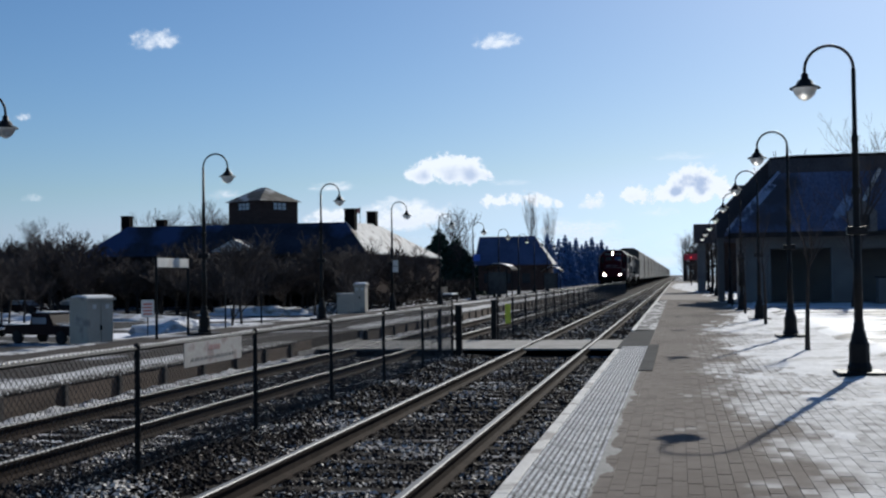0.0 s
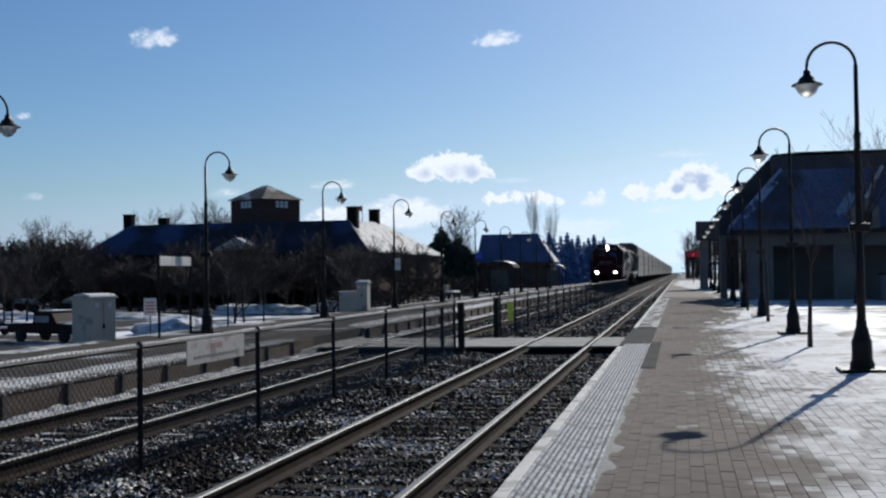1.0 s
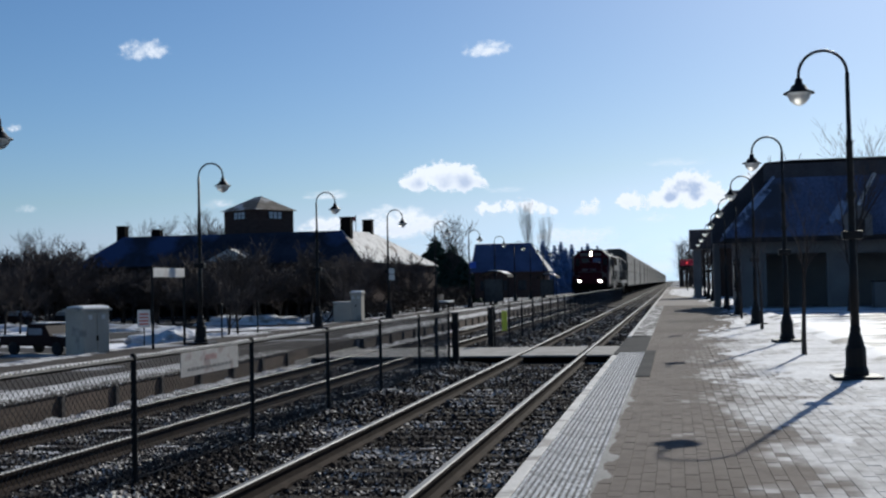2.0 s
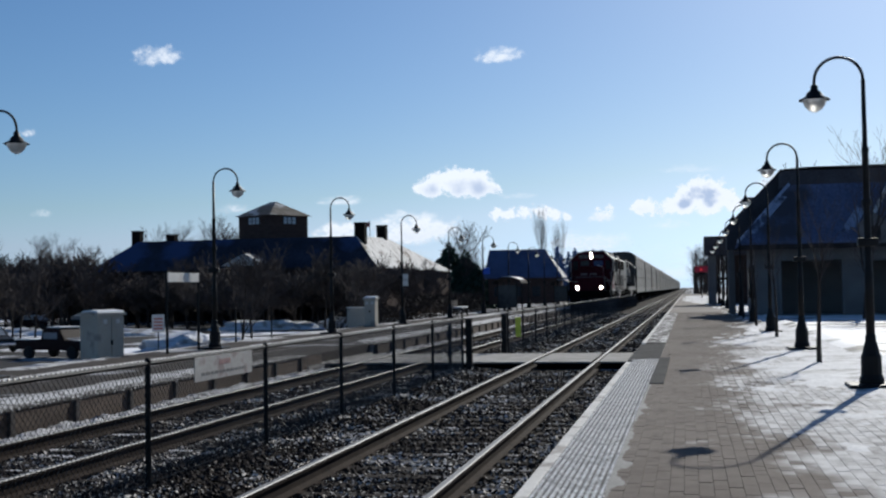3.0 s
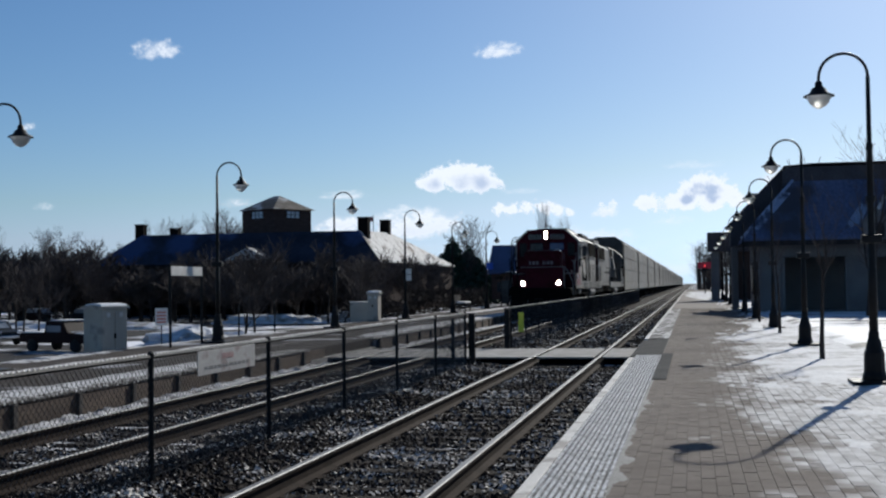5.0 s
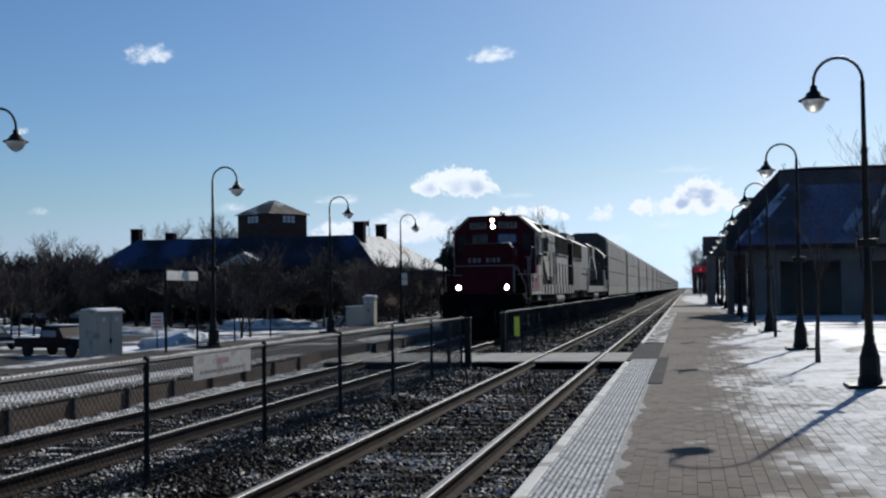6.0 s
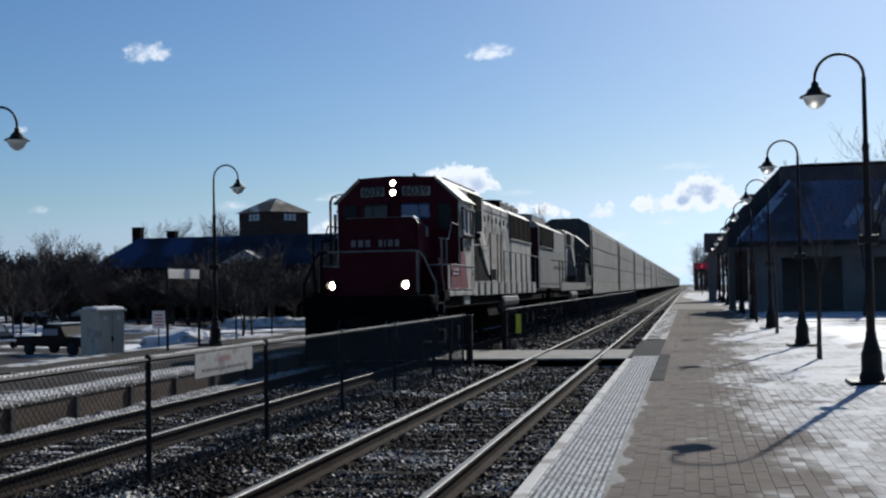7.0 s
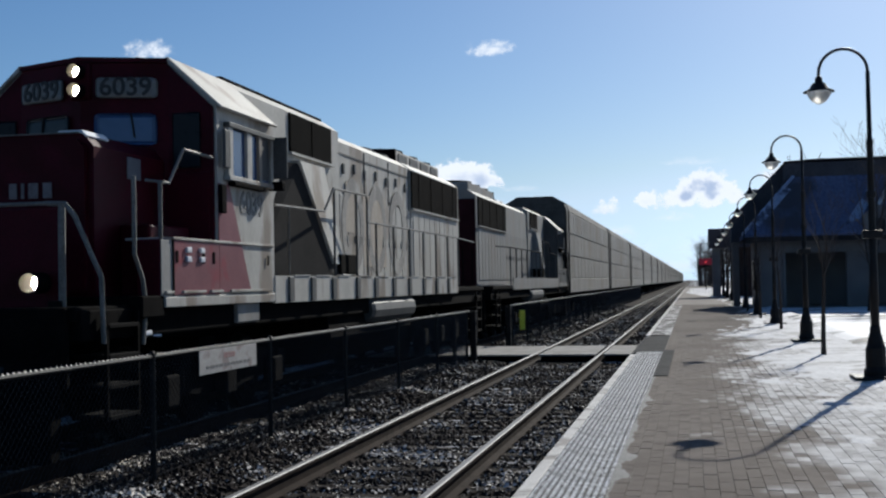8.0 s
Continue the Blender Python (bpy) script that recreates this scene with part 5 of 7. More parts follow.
build_gabled_house("small_house", -108, -98, 168, 178, LOT_Z, 3.5, 6.2, "small brick house with chimney among bare trees", SHINGLE, BRICK)


def build_station_building():
    b = thing("station_building", pose(0, 0, 0), "low grey building with steep blue-grey roofs facing the snow", "building")
    Y0, E, T = 60.0, 3.75, 6.68
    XL, XR = 2.45, 26.0
    y = Y0 + 1.0
    openings = [(4.5, 7.4, PLAT_Z, 2.85), (8.6, 12.6, PLAT_Z, 2.8), (13.4, 16.4, PLAT_Z, 2.8), (17.2, 20.2, PLAT_Z, 2.8)]
    wl = part("front_wall", wall_with_openings(bmesh.new(), 3.3, XR, PLAT_Z - 0.1, E - 0.1, 0.4, openings), STUCCO, b)
    wl.location = (0, y, 0)
    # deep arcade behind the openings
    part("arcade_back", cube(3.7, XR, y + 3.2, y + 3.5, PLAT_Z - 0.1, E - 0.1), STUCCO, b)
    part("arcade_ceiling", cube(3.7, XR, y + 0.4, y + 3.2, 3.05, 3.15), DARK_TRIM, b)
    part("arcade_floor", cube(3.3, XR, y + 0.4, y + 3.2, PLAT_Z - 0.1, PLAT_Z + 0.01), CONCRETE, b)
    for x0, x1, z0, z1 in openings:
        for x in (x0 - 0.12, x1 - 0.02):
            part("pier_trim", cube(x, x + 0.14, y - 0.08, y - 0.002, PLAT_Z, z1), STUCCO, b)
    part("side_wall", cube(3.3, 3.7, y + 0.4, 69.6, PLAT_Z - 0.1, E - 0.1), STUCCO, b)
    part("back_wall", cube(3.3, XR, 69.6, 70.0, PLAT_Z - 0.1, T), STUCCO, b)
    for yy in (62.4, 66.0):
        w = part("window", cube(3.24, 3.296, yy, yy + 1.6, 1.0, 2.7, 0.01), DARK_TRIM, b)
        part("pane", cube(3.22, 3.238, yy + 0.1, yy + 1.5, 1.1, 2.6), PANE, w)
    # roof slopes under a dark raised band
    ix, top = 2.62, 62.0
    part("roof_slope", slab_poly(bmesh.new(), [(XL, Y0, E), (9.0, Y0, E), (9.9, top, T), (XL + ix, top, T)]), ROOF, b, "steep shaded slope facing the snow")
    part("roof_slope", slab_poly(bmesh.new(), [(XL, 70.3, E), (XL, Y0, E), (XL + ix, top, T), (XL + ix, 70.3, T)]), ROOF, b)
    part("roof_slope", slab_poly(bmesh.new(), [(9.0, Y0 + 0.6, E), (XR, Y0 + 0.6, E), (XR, top + 1, T), (9.9, top, T)]), ROOF, b)
    part("hip_cap", pipe([(XL, Y0, E + 0.04), (XL + ix, top, T + 0.04)], 0.09, 6), THIN_FROST, b, "frosted hip edge")
    part("valley", pipe([(8.8, Y0 + 0.3, E + 1.2), (9.9, top, T + 0.04)], 0.10, 6), ROOF_SNOW, b, "frosted edge between two slopes")
    part("raised_band", cube(XL + ix - 0.35, XR, top + 0.02, 64.2, T - 0.1, T + 0.72), BAND, b, "dark flat-topped band")
    part("band_trim", prism([(XL + ix - 0.42, T + 0.72), (6.0, T + 0.80), (XR + 0.1, T + 0.80), (XR + 0.1, T + 0.88), (6.0, T + 0.88), (XL + ix - 0.42, T + 0.79)], 1, top - 0.06, 64.3), DARK_TRIM, b)
    for yy in (64.5, 66.0):
        part("eave_column", cube(2.12, 2.42, yy, yy + 0.3, PLAT_Z - 0.05, 3.55, 0.02), STUCCO, b)
    part("main_roof", slab_poly(bmesh.new(), [(XL + ix, 66.41, T), (XR, 66.41, T), (XR, 70.3, T - 0.2), (XL + ix, 70.3, T - 0.2)]), ROOF, b)
    part("upper_roof", prism([(2.05, 3.55), (2.05, 4.8), (4.72, T + 0.86), (XR, T + 0.86), (XR, 3.55)], 1, 64.35, 66.4), BAND, b, "dark mansard slope above the platform side")
    part("frost_patch", slab_poly(bmesh.new(), [(7.25, 60.25, 4.16), (8.05, 60.45, 4.45), (8.95, 61.55, 6.06), (8.65, 61.6, 6.13)]), THIN_FROST, b, "thin frost along the valley")
    part("frost_patch", slab_poly(bmesh.new(), [(2.92, 60.32, 4.26), (3.3, 60.3, 4.23), (4.9, 61.55, 6.06), (4.62, 61.6, 6.13)]), THIN_FROST, b, "thin frost along the hip")
    part("fascia", cube(XL, XR, Y0 - 0.06, Y0 - 0.005, E - 0.34, E - 0.1), DARK_TRIM, b)
    part("soffit", cube(XL + 0.1, XR, Y0 + 0.01, y - 0.005, E - 0.3, E - 0.22), STUCCO, b)
    part("frieze", cube(3.3, XR, y - 0.1, y - 0.004, 2.9, E - 0.3), STUCCO, b, "pale beam above the openings")
    # dormer with pale cheeks
    d = part("dormer", prism([(8.1, 3.6), (9.4, 3.6), (9.4, 4.55), (8.75, 5.1), (8.1, 4.55)], 1, Y0 - 0.2, Y0 + 1.8), STUCCO, b)
    part("dormer_opening", cube(8.45, 9.05, Y0 - 0.24, Y0 - 0.205, 3.7, 4.4), DARK_TRIM, d)
    k = thing("blue_bin", pose(9.9, Y0 - 0.4, 0.17), "pale blue metal bin against the wall", "bin")
    part("body", cube(-0.6, 0.6, -0.4, 0.4, 0, 1.2, 0.03), STUCCO, k)
    part("lid", cube(-0.64, 0.64, -0.44, 0.44, 1.2, 1.27, 0.02), DARK_TRIM, k)
    # low annex further along the platform
    a = thing("flat_roofed_annex", pose(0, 0, 0), "low annex with a heavy flat fascia on square columns", "building")
    part("fascia", cube(1.35, 9.0, 99.5, 103.2, 4.2, 5.75), DARK_BROWN, a)
    for yy in (100.0, 102.4):
        part("column", cube(1.65, 2.25, yy, yy + 0.6, PLAT_Z - 0.1, 4.2), STUCCO, a)
    part("wall", cube(3.6, 3.9, 100.5, 118, PLAT_Z - 0.1, 4.2), BRICK, a)
    part("wall", cube(3.9, 9.0, 100.5, 100.8, PLAT_Z - 0.1, 4.2), BRICK, a)
    part("rear_roof", cube(3.5, 9.0, 103.21, 118.2, 4.2, 4.6), DARK_BROWN, a)


BAND = material("dark_roof_band", (0.046, 0.045, 0.052), (0.082, 0.081, 0.092), 0.85, 0.8, 14, 0.3, spec=0.05)
# frost made blue and dull, so the roof's shade is in its colour
THIN_FROST = material("shaded_frost_on_shingles", (0.19, 0.24, 0.36), (0.30, 0.36, 0.48), 0.9, 1.0, 8, 0.3, c=(0.06, 0.07, 0.11), c_scale=1.2, c_amount=0.4)
DARK_BROWN = material("dark_brown_fascia", (0.05, 0.042, 0.046), (0.08, 0.07, 0.074), 0.8, 1, 20, 0.2)
build_station_building()


def build_signal():
    s = thing("railway_signal", pose(1.75, 160, 0), "distant post with a red board and a small red light", "signal")
    part("post", pipe([(0, 0, -0.1), (0, 0, 3.9)], 0.06, 6), BLACK, s)
    part("hood", cube(-0.4, 0.4, -0.1, 0.1, 3.3, 3.9, 0.03), BLACK, s)
    part("board", cube(-0.85, 0.85, -0.16, -0.12, 3.55, 4.35, 0.02), RED_BOARD, s, "plain red board")
    part("lens", turned([(0.10, 0.0), (0.09, 0.05), (0.02, 0.07)], (0, -0.17, 3.9), 12, "Y"), RED_SIGNAL, s)


build_signal()


def build_far_woods(name, x0, x1, y, z0, hmin, hmax, count, seed, label):
    """Far leafless woods as upright tapered sticks with side twigs."""
    rng = random.Random(seed)
    verts, faces = [], []

    def spike(p, q, r):
        k = len(verts)
        verts.extend([(p[0] - r, p[1], p[2]), (p[0] + r, p[1], p[2]), (p[0], p[1] + r, p[2]), q])
        faces.extend([(k, k + 1, k + 3), (k + 1, k + 2, k + 3), (k + 2, k, k + 3)])

    for _ in range(count):
        x, yy, h = rng.uniform(x0, x1), y + rng.uniform(-15, 15), rng.uniform(hmin, hmax)
        spike((x, yy, z0), (x + rng.gauss(0, 0.4), yy, z0 + h), 0.22)
        for _ in range(26):
            z = z0 + h * rng.uniform(0.15, 0.85)
            a, l = rng.uniform(0, math.tau), h * rng.uniform(0.1, 0.3)
            spike((x, yy, z), (x + math.cos(a) * l, yy + math.sin(a) * l, z + l * rng.uniform(0.4, 1.0)), 0.07)
    tagged(raw(name, verts, faces, TWIG), label, "woods", kind="stuff")


build_far_woods("far_woods", -330, -100, 260, -2, 8, 13, 320, 2, "far line of leafless woods beyond the lot")
build_far_woods("far_woods", -100, -16, 330, -1, 7, 11, 260, 3, "far line of leafless woods beyond the line")
build_far_woods("far_woods", 1.5, 40, 270, 0, 8, 12, 130, 4, "far line of leafless woods beyond the annex")
build_far_woods("far_woods", 4, 60, 420, 0, 9, 13, 130, 5, "far line of leafless woods on the horizon")
build_far_woods("far_woods", -60, -12, 620, 0, 8, 12, 160, 6, "far line of leafless woods on the horizon")


# ---- clouds: soft distant sheets far behind everything ----


def cloud_material(name, seed, edge, shade, aspect, puffs, deep):
    rag = 1.35 if shade > 1 else 1.8 if shade > 0.8 else 2.2
    m = bpy.data.materials.new(name)
    m.use_nodes = True
    nodes, links = m.node_tree.nodes, m.node_tree.links
    nodes.clear()
    out = nodes.new("ShaderNodeOutputMaterial")
    tc = nodes.new("ShaderNodeTexCoord")
    mp = nodes.new("ShaderNodeMapping")
    mp.inputs["Location"].default_value = (seed * 3.1, seed * 1.7, seed)
    links.new(tc.outputs["Generated"], mp.inputs[0])
    n = nodes.new("ShaderNodeTexNoise")
    n.inputs["Scale"].default_value, n.inputs["Detail"].default_value, n.inputs["Roughness"].default_value = 3.8, 9, 0.62
    mp.inputs["Scale"].default_value = (1.6, 1, 0.9)
    links.new(mp.outputs[0], n.inputs["Vector"])
    sep = nodes.new("ShaderNodeSeparateXYZ")
    links.new(tc.outputs["Generated"], sep.inputs[0])

    def mth(op, a, b=None, c=None):
        q = nodes.new("ShaderNodeMath")
        q.operation = op
        for i, v in enumerate((a, b, c)):
            if v is None:
                continue
            if isinstance(v, (int, float)):
                q.inputs[i].default_value = v
            else:
                links.new(v, q.inputs[i])
        return q.outputs[0]

    def ragged(u, v, n):
        below = mth("MULTIPLY", mth("MINIMUM", v, 0.0), 1.6)
        above = mth("MULTIPLY", mth("MAXIMUM", v, 0.0), 0.85)
        vv = mth("ADD", mth("MULTIPLY", below, below), mth("MULTIPLY", above, above))
        d = mth("ADD", mth("MULTIPLY", u, u), vv)
        return mth("ADD", mth("SUBTRACT", 0.78, d), mth("MULTIPLY_ADD", n.outputs[0], rag, -rag / 2))

    u = mth("MULTIPLY_ADD", sep.outputs["X"], 2.0, -1.0)
    if puffs:
        # heaped billows: rounded lobes with a ragged rim, white at the rim and greyer inside
        w = mth("MULTIPLY_ADD", sep.outputs["Z"], 2.0, -1.0)
        heap = None
        for pu, pv, pr in puffs:
            a, b = mth("MULTIPLY", mth("SUBTRACT", u, pu), aspect / pr), mth("MULTIPLY", mth("SUBTRACT", w, pv), 1 / pr)
            lobe = mth("EXPONENT", mth("MULTIPLY", mth("MULTIPLY_ADD", a, a, mth("MULTIPLY", b, b)), -1.1))
            heap = lobe if heap is None else mth("ADD", heap, lobe)
        n.inputs["Scale"].default_value, n.inputs["Detail"].default_value, n.inputs["Roughness"].default_value = 5.2, 7, 0.6
        mp.inputs["Scale"].default_value = (aspect, 1, 1)
        body = mth("ADD", heap, mth("MULTIPLY_ADD", n.outputs[0], 2.0, -1.0))
    v = mth("MULTIPLY_ADD", sep.outputs["Z"], 2.0, -0.75)
    if not puffs:
        body = ragged(u, v, n)
    r = nodes.new("ShaderNodeMapRange")
    r.interpolation_type = "SMOOTHSTEP"
    r.inputs["From Min"].default_value, r.inputs["From Max"].default_value = (0.46, 0.86) if puffs else (0.05, edge)
    links.new(body, r.inputs["Value"])
    # thick lower middle is greyer
    g = nodes.new("ShaderNodeMapRange")
    g.inputs["From Min"].default_value, g.inputs["From Max"].default_value = 0.35, 1.0
    g.inputs["To Max"].default_value = shade
    if puffs:
        g.interpolation_type = "SMOOTHSTEP"
        g.inputs["From Min"].default_value, g.inputs["From Max"].default_value = (1.15, 1.75) if deep else (1.0, 2.4)
        links.new(mth("MULTIPLY_ADD", w, 0.30 if deep else -0.9, mth("MULTIPLY_ADD", mth("SUBTRACT", body, heap), 0.6, heap)), g.inputs["Value"])
    else:
        links.new(mth("SUBTRACT", body, mth("MULTIPLY", v, 0.15 if shade > 1 else 0.5)), g.inputs["Value"])
    mix = nodes.new("ShaderNodeMix")
    mix.data_type = "RGBA"
    mix.inputs["A"].default_value, mix.inputs["B"].default_value = (0.96, 0.95, 0.96, 1), (0.50, 0.57, 0.72, 1)
    links.new(g.outputs[0], mix.inputs["Factor"])
    em = nodes.new("ShaderNodeEmission")
    links.new(mix.outputs["Result"], em.inputs[0])
    tr = nodes.new("ShaderNodeBsdfTransparent")
    ms = nodes.new("ShaderNodeMixShader")
    links.new(r.outputs[0], ms.inputs[0])
    links.new(tr.outputs[0], ms.inputs[1])
    links.new(em.outputs[0], ms.inputs[2])
    links.new(ms.outputs[0], out.inputs[0])
    return m


# centre x, z, width, height, softness, greyness, drift over the clip
CLOUDS = [(-688, 331, 90, 42, 1.1, 0.1, -30), (-222, 304, 84, 32, 1.1, 0.1, -25), (-286, 140, 138, 58, 0.5, 0.85, -4), (21, 113, 116, 62, 0.35, 1.15, -5),
          (-194, 98, 124, 34, 0.5, 0.4, -4), (-70, 101, 106, 34, 0.5, 0.5, 0), (-104, 92, 44, 20, 1.0, 0.2, 0), (-440, 123, 90, 18, 1.4, 0.1, -5), (-884, 232, 36, 16, 1.4, 0.1, -25),
          (6, 148, 96, 18, 2.2, 0.0, -6), (-120, 62, 140, 40, 0.9, 0.15, 0), (-345, 84, 160, 62, 0.7, 0.25, -3), (-440, 84, 110, 38, 0.8, 0.2, -3), (-590, 118, 64, 20, 1.8, 0.1, -5),
          (-870, 120, 44, 18, 2.0, 0.0, -8), (-205, 122, 64, 14, 2.2, 0.0, -6), (-20, 80, 64, 18, 1.8, 0.0, 0), (115, 130, 74, 30, 1.0, 0.2, -5),
          (-130, 34, 440, 84, 1.7, 0.0, 0), (60, 36, 300, 76, 1.8, 0.0, 0), (-420, 40, 440, 74, 2.4, 0.0, 0), (-800, 46, 420, 70, 3.0, 0.0, 0)]
PUFFS = {2: [(-0.70, -0.15, 0.42), (-0.42, 0.10, 0.50), (-0.1, 0.24, 0.60), (0.24, 0.08, 0.56), (0.48, 0.0, 0.52), (0.74, -0.36, 0.34), (0.0, -0.30, 0.45), (-0.48, -0.34, 0.36), (0.4, -0.34, 0.4)],
         3: [(-0.02, 0.30, 0.58), (-0.38, 0.0, 0.55), (0.32, 0.08, 0.60), (-0.72, -0.38, 0.32), (0.66, -0.32, 0.44), (0.12, -0.42, 0.42), (-0.38, -0.42, 0.40)],
         4: [(-0.68, 0.05, 0.62), (-0.40, 0.0, 0.6), (-0.1, 0.12, 0.58), (0.25, 0.18, 0.70), (0.55, -0.1, 0.60), (0.78, -0.3, 0.36)],
         5: [(-0.7, -0.2, 0.46), (-0.42, -0.1, 0.52), (0.2, 0.1, 0.74), (0.52, 0.05, 0.78), (0.76, -0.2, 0.46)]}
drifting = []
for k, (x, z, w, h, edge, shade, drift) in enumerate(CLOUDS):
    me = bpy.data.meshes.new("cloud")
    me.from_pydata([(-w / 2, 0, -h / 2), (w / 2, 0, -h / 2), (w / 2, 0, h / 2), (-w / 2, 0, h / 2)], [], [(0, 1, 2, 3)])
    me.materials.append(cloud_material("cloud_vapour", k + 1, edge, shade, w / h, PUFFS.get(k, ()), k == 3))
    o = new("cloud", me)
    o.location = (x, 1500, z)
    tagged(o, "small white fair-weather cloud in the blue sky", "cloud", "fair-weather clouds", kind="structure")
    drifting.append((o, x, z, drift))

# ---- the train ----


def build_wheelset(parent, y, r=0.5):
    bm = bmesh.new()
    for s in (-1, 1):
        lathe(bm, [(0.12, -0.05), (r - 0.06, -0.05), (r - 0.05, -0.03), (r, -0.03), (r, 0.06), (r + 0.03, 0.065), (r + 0.03, 0.09), (0.12, 0.09)] if s < 0 else [(0.12, -0.09), (r + 0.03, -0.09), (r + 0.03, -0.065), (r, -0.06), (r, 0.03), (r - 0.05, 0.03), (r - 0.06, 0.05), (0.12, 0.05)], (s * 0.76, 0, 0), 20, "X")
        for k in range(5):
            a = math.tau * k / 5
            lathe(bm, [(0.045, -0.01), (0.045, 0.012)], (s * 0.815, math.cos(a) * 0.26, math.sin(a) * 0.26), 8, "X")
    tube(bm, [(-0.95, 0, 0), (0.95, 0, 0)], 0.09, 8)
    o = part("wheelset", bm, FRAME_GREY, parent)
    o.location = (0, y, r)
    return o


def build_truck(parent, y, axles, pitch, r):
    t = part("truck_frame", prism([(y - pitch * (axles - 1) / 2 - 0.55, r + 0.05), (y - pitch * (axles - 1) / 2 - 0.55, r + 0.28), (y - 0.6, r + 0.42), (y + 0.6, r + 0.42), (y + pitch * (axles - 1) / 2 + 0.55, r + 0.28), (y + pitch * (axles - 1) / 2 + 0.55, r + 0.05), (y + 0.5, r - 0.12), (y - 0.5, r - 0.12)], 0, 0.98, 1.12), SOOT_SHADE, parent)
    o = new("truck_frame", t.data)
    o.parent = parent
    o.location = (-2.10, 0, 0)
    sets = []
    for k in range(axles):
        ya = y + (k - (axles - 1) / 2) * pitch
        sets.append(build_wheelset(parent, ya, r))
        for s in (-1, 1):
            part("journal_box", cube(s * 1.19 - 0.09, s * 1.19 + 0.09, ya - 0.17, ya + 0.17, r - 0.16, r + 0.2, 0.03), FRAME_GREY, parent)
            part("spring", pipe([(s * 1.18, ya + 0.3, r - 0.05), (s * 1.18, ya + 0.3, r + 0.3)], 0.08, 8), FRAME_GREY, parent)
    part("bolster", cube(-0.95, 0.95, y - 0.25, y + 0.25, r + 0.1, r + 0.55), SOOT_SHADE, parent)
    return sets


def build_locomotive(m, label, lit, nose_mat, side_mat, cab_side_mat):
    L = thing("diesel_locomotive", m, label, "locomotive", "coupled train")
    HW, DECK = 1.54, 1.58
    REAR = 20.9
    part("underframe", cube(-1.45, 1.45, -0.15, REAR, 1.18, 1.47, 0.02), SOOT_SHADE, L)
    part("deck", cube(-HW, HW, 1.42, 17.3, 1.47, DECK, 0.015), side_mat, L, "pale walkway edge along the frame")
    part("rear_deck", cube(-HW + 0.03, HW - 0.03, 17.305, REAR, 1.47, DECK - 0.01, 0.015), SOOT_SHADE, L)
    part("sill", cube(HW - 0.03, HW + 0.004, 4.78, 17.2, 1.44, 1.80), side_mat, L)
    part("sill", cube(-HW - 0.004, -HW + 0.03, 4.78, 17.2, 1.44, 1.80), side_mat, L)
    # posts shading the sill at even steps
    for k, y in enumerate((5.37, 6.34, 7.36, 8.70, 9.84, 11.11, 12.35, 13.6, 14.85, 16.1)):
        part("sill_bracket", cube(HW, HW + 0.035, y - 0.10, y + 0.10, 1.45, 1.785, 0.01), FLANK_GREY, L)
        part("sill_cap", cube(HW - 0.02, HW + 0.02, y + 0.14, y + 0.14 + 0.72, 1.80, 1.815), side_mat, L)
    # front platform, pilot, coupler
    part("front_platform", cube(-1.42, 1.42, -0.2, 0.9, 1.36, 1.5, 0.02), SOOT_SHADE, L)
    part("platform_back", cube(-1.545, 1.545, 0.9, 1.415, 1.36, 1.585, 0.02), SOOT_SHADE, L)
    part("end_plate", cube(-1.35, 1.35, -0.26, -0.16, 0.75, 1.5, 0.03), SOOT_SHADE, L)
    part("plow", prism([(-0.55, 0.12), (-0.28, 0.12), (-0.2, 1.0), (-0.3, 1.0)], 0, -1.3, 1.3), SOOT_SHADE, L, "black snow plow")
    part("rear_plow", cube(-1.3, 1.3, REAR + 0.1, REAR + 0.2, 0.3, 1.4, 0.02), SOOT_SHADE, L)
    for y, s in ((-0.3, -1), (REAR + 0.2, 1)):
        part("coupler", prism([(-0.16, 0), (0.16, 0), (0.2, s * 0.55), (0.05, s * 0.75), (-0.2, s * 0.6)], 2, 0.72, 1.02), FRAME_GREY, L).location = (0, y, 0)
        for x in (-0.55, 0.5, 0.75):
            part("air_hose", pipe([(x, y, 0.95), (x, y + s * 0.18, 0.8), (x + 0.05, y + s * 0.22, 0.5)], 0.03, 6), RUBBER, L)
    # steps at the corners
    for s in (-1, 1):
        for y0 in (0.25, REAR - 1.1):
            for k in range(4):
                part("step", cube(s * 1.33 - 0.2, s * 1.33 + 0.2, y0, y0 + 0.6, 0.42 + k * 0.29, 0.46 + k * 0.29, 0.006), FRAME_GREY, L)
            part("step_side", cube(s * 1.5 - 0.02, s * 1.5 + 0.02, y0 + 0.6, y0 + 0.64, 0.4, 1.45), SOOT_SHADE, L)
            part("step_side", cube(s * 1.5 - 0.02, s * 1.5 + 0.02, y0 - 0.04, y0, 0.4, 1.45), SOOT_SHADE, L)
    # nose
    bm = prism([(-0.9, DECK), (0.9, DECK), (0.9, 3.14), (0.78, 3.28), (-0.78, 3.28), (-0.9, 3.14)], 1, 1.08, 2.84)
    bmesh.ops.bevel(bm, geom=[e for e in bm.edges if all(v.co.y < 1.12 for v in e.verts)], offset=0.07, segments=2, affect="EDGES")
    part("nose", bm, nose_mat, L, "short hood nose")
    part("nose_snow", prism([(0.52, 3.278), (0.78, 3.278), (0.83, 3.235), (0.84, 3.25), (0.79, 3.305), (0.52, 3.31)], 1, 1.12, 1.60), SNOW if lit else nose_mat, L, "snow lying on the nose")
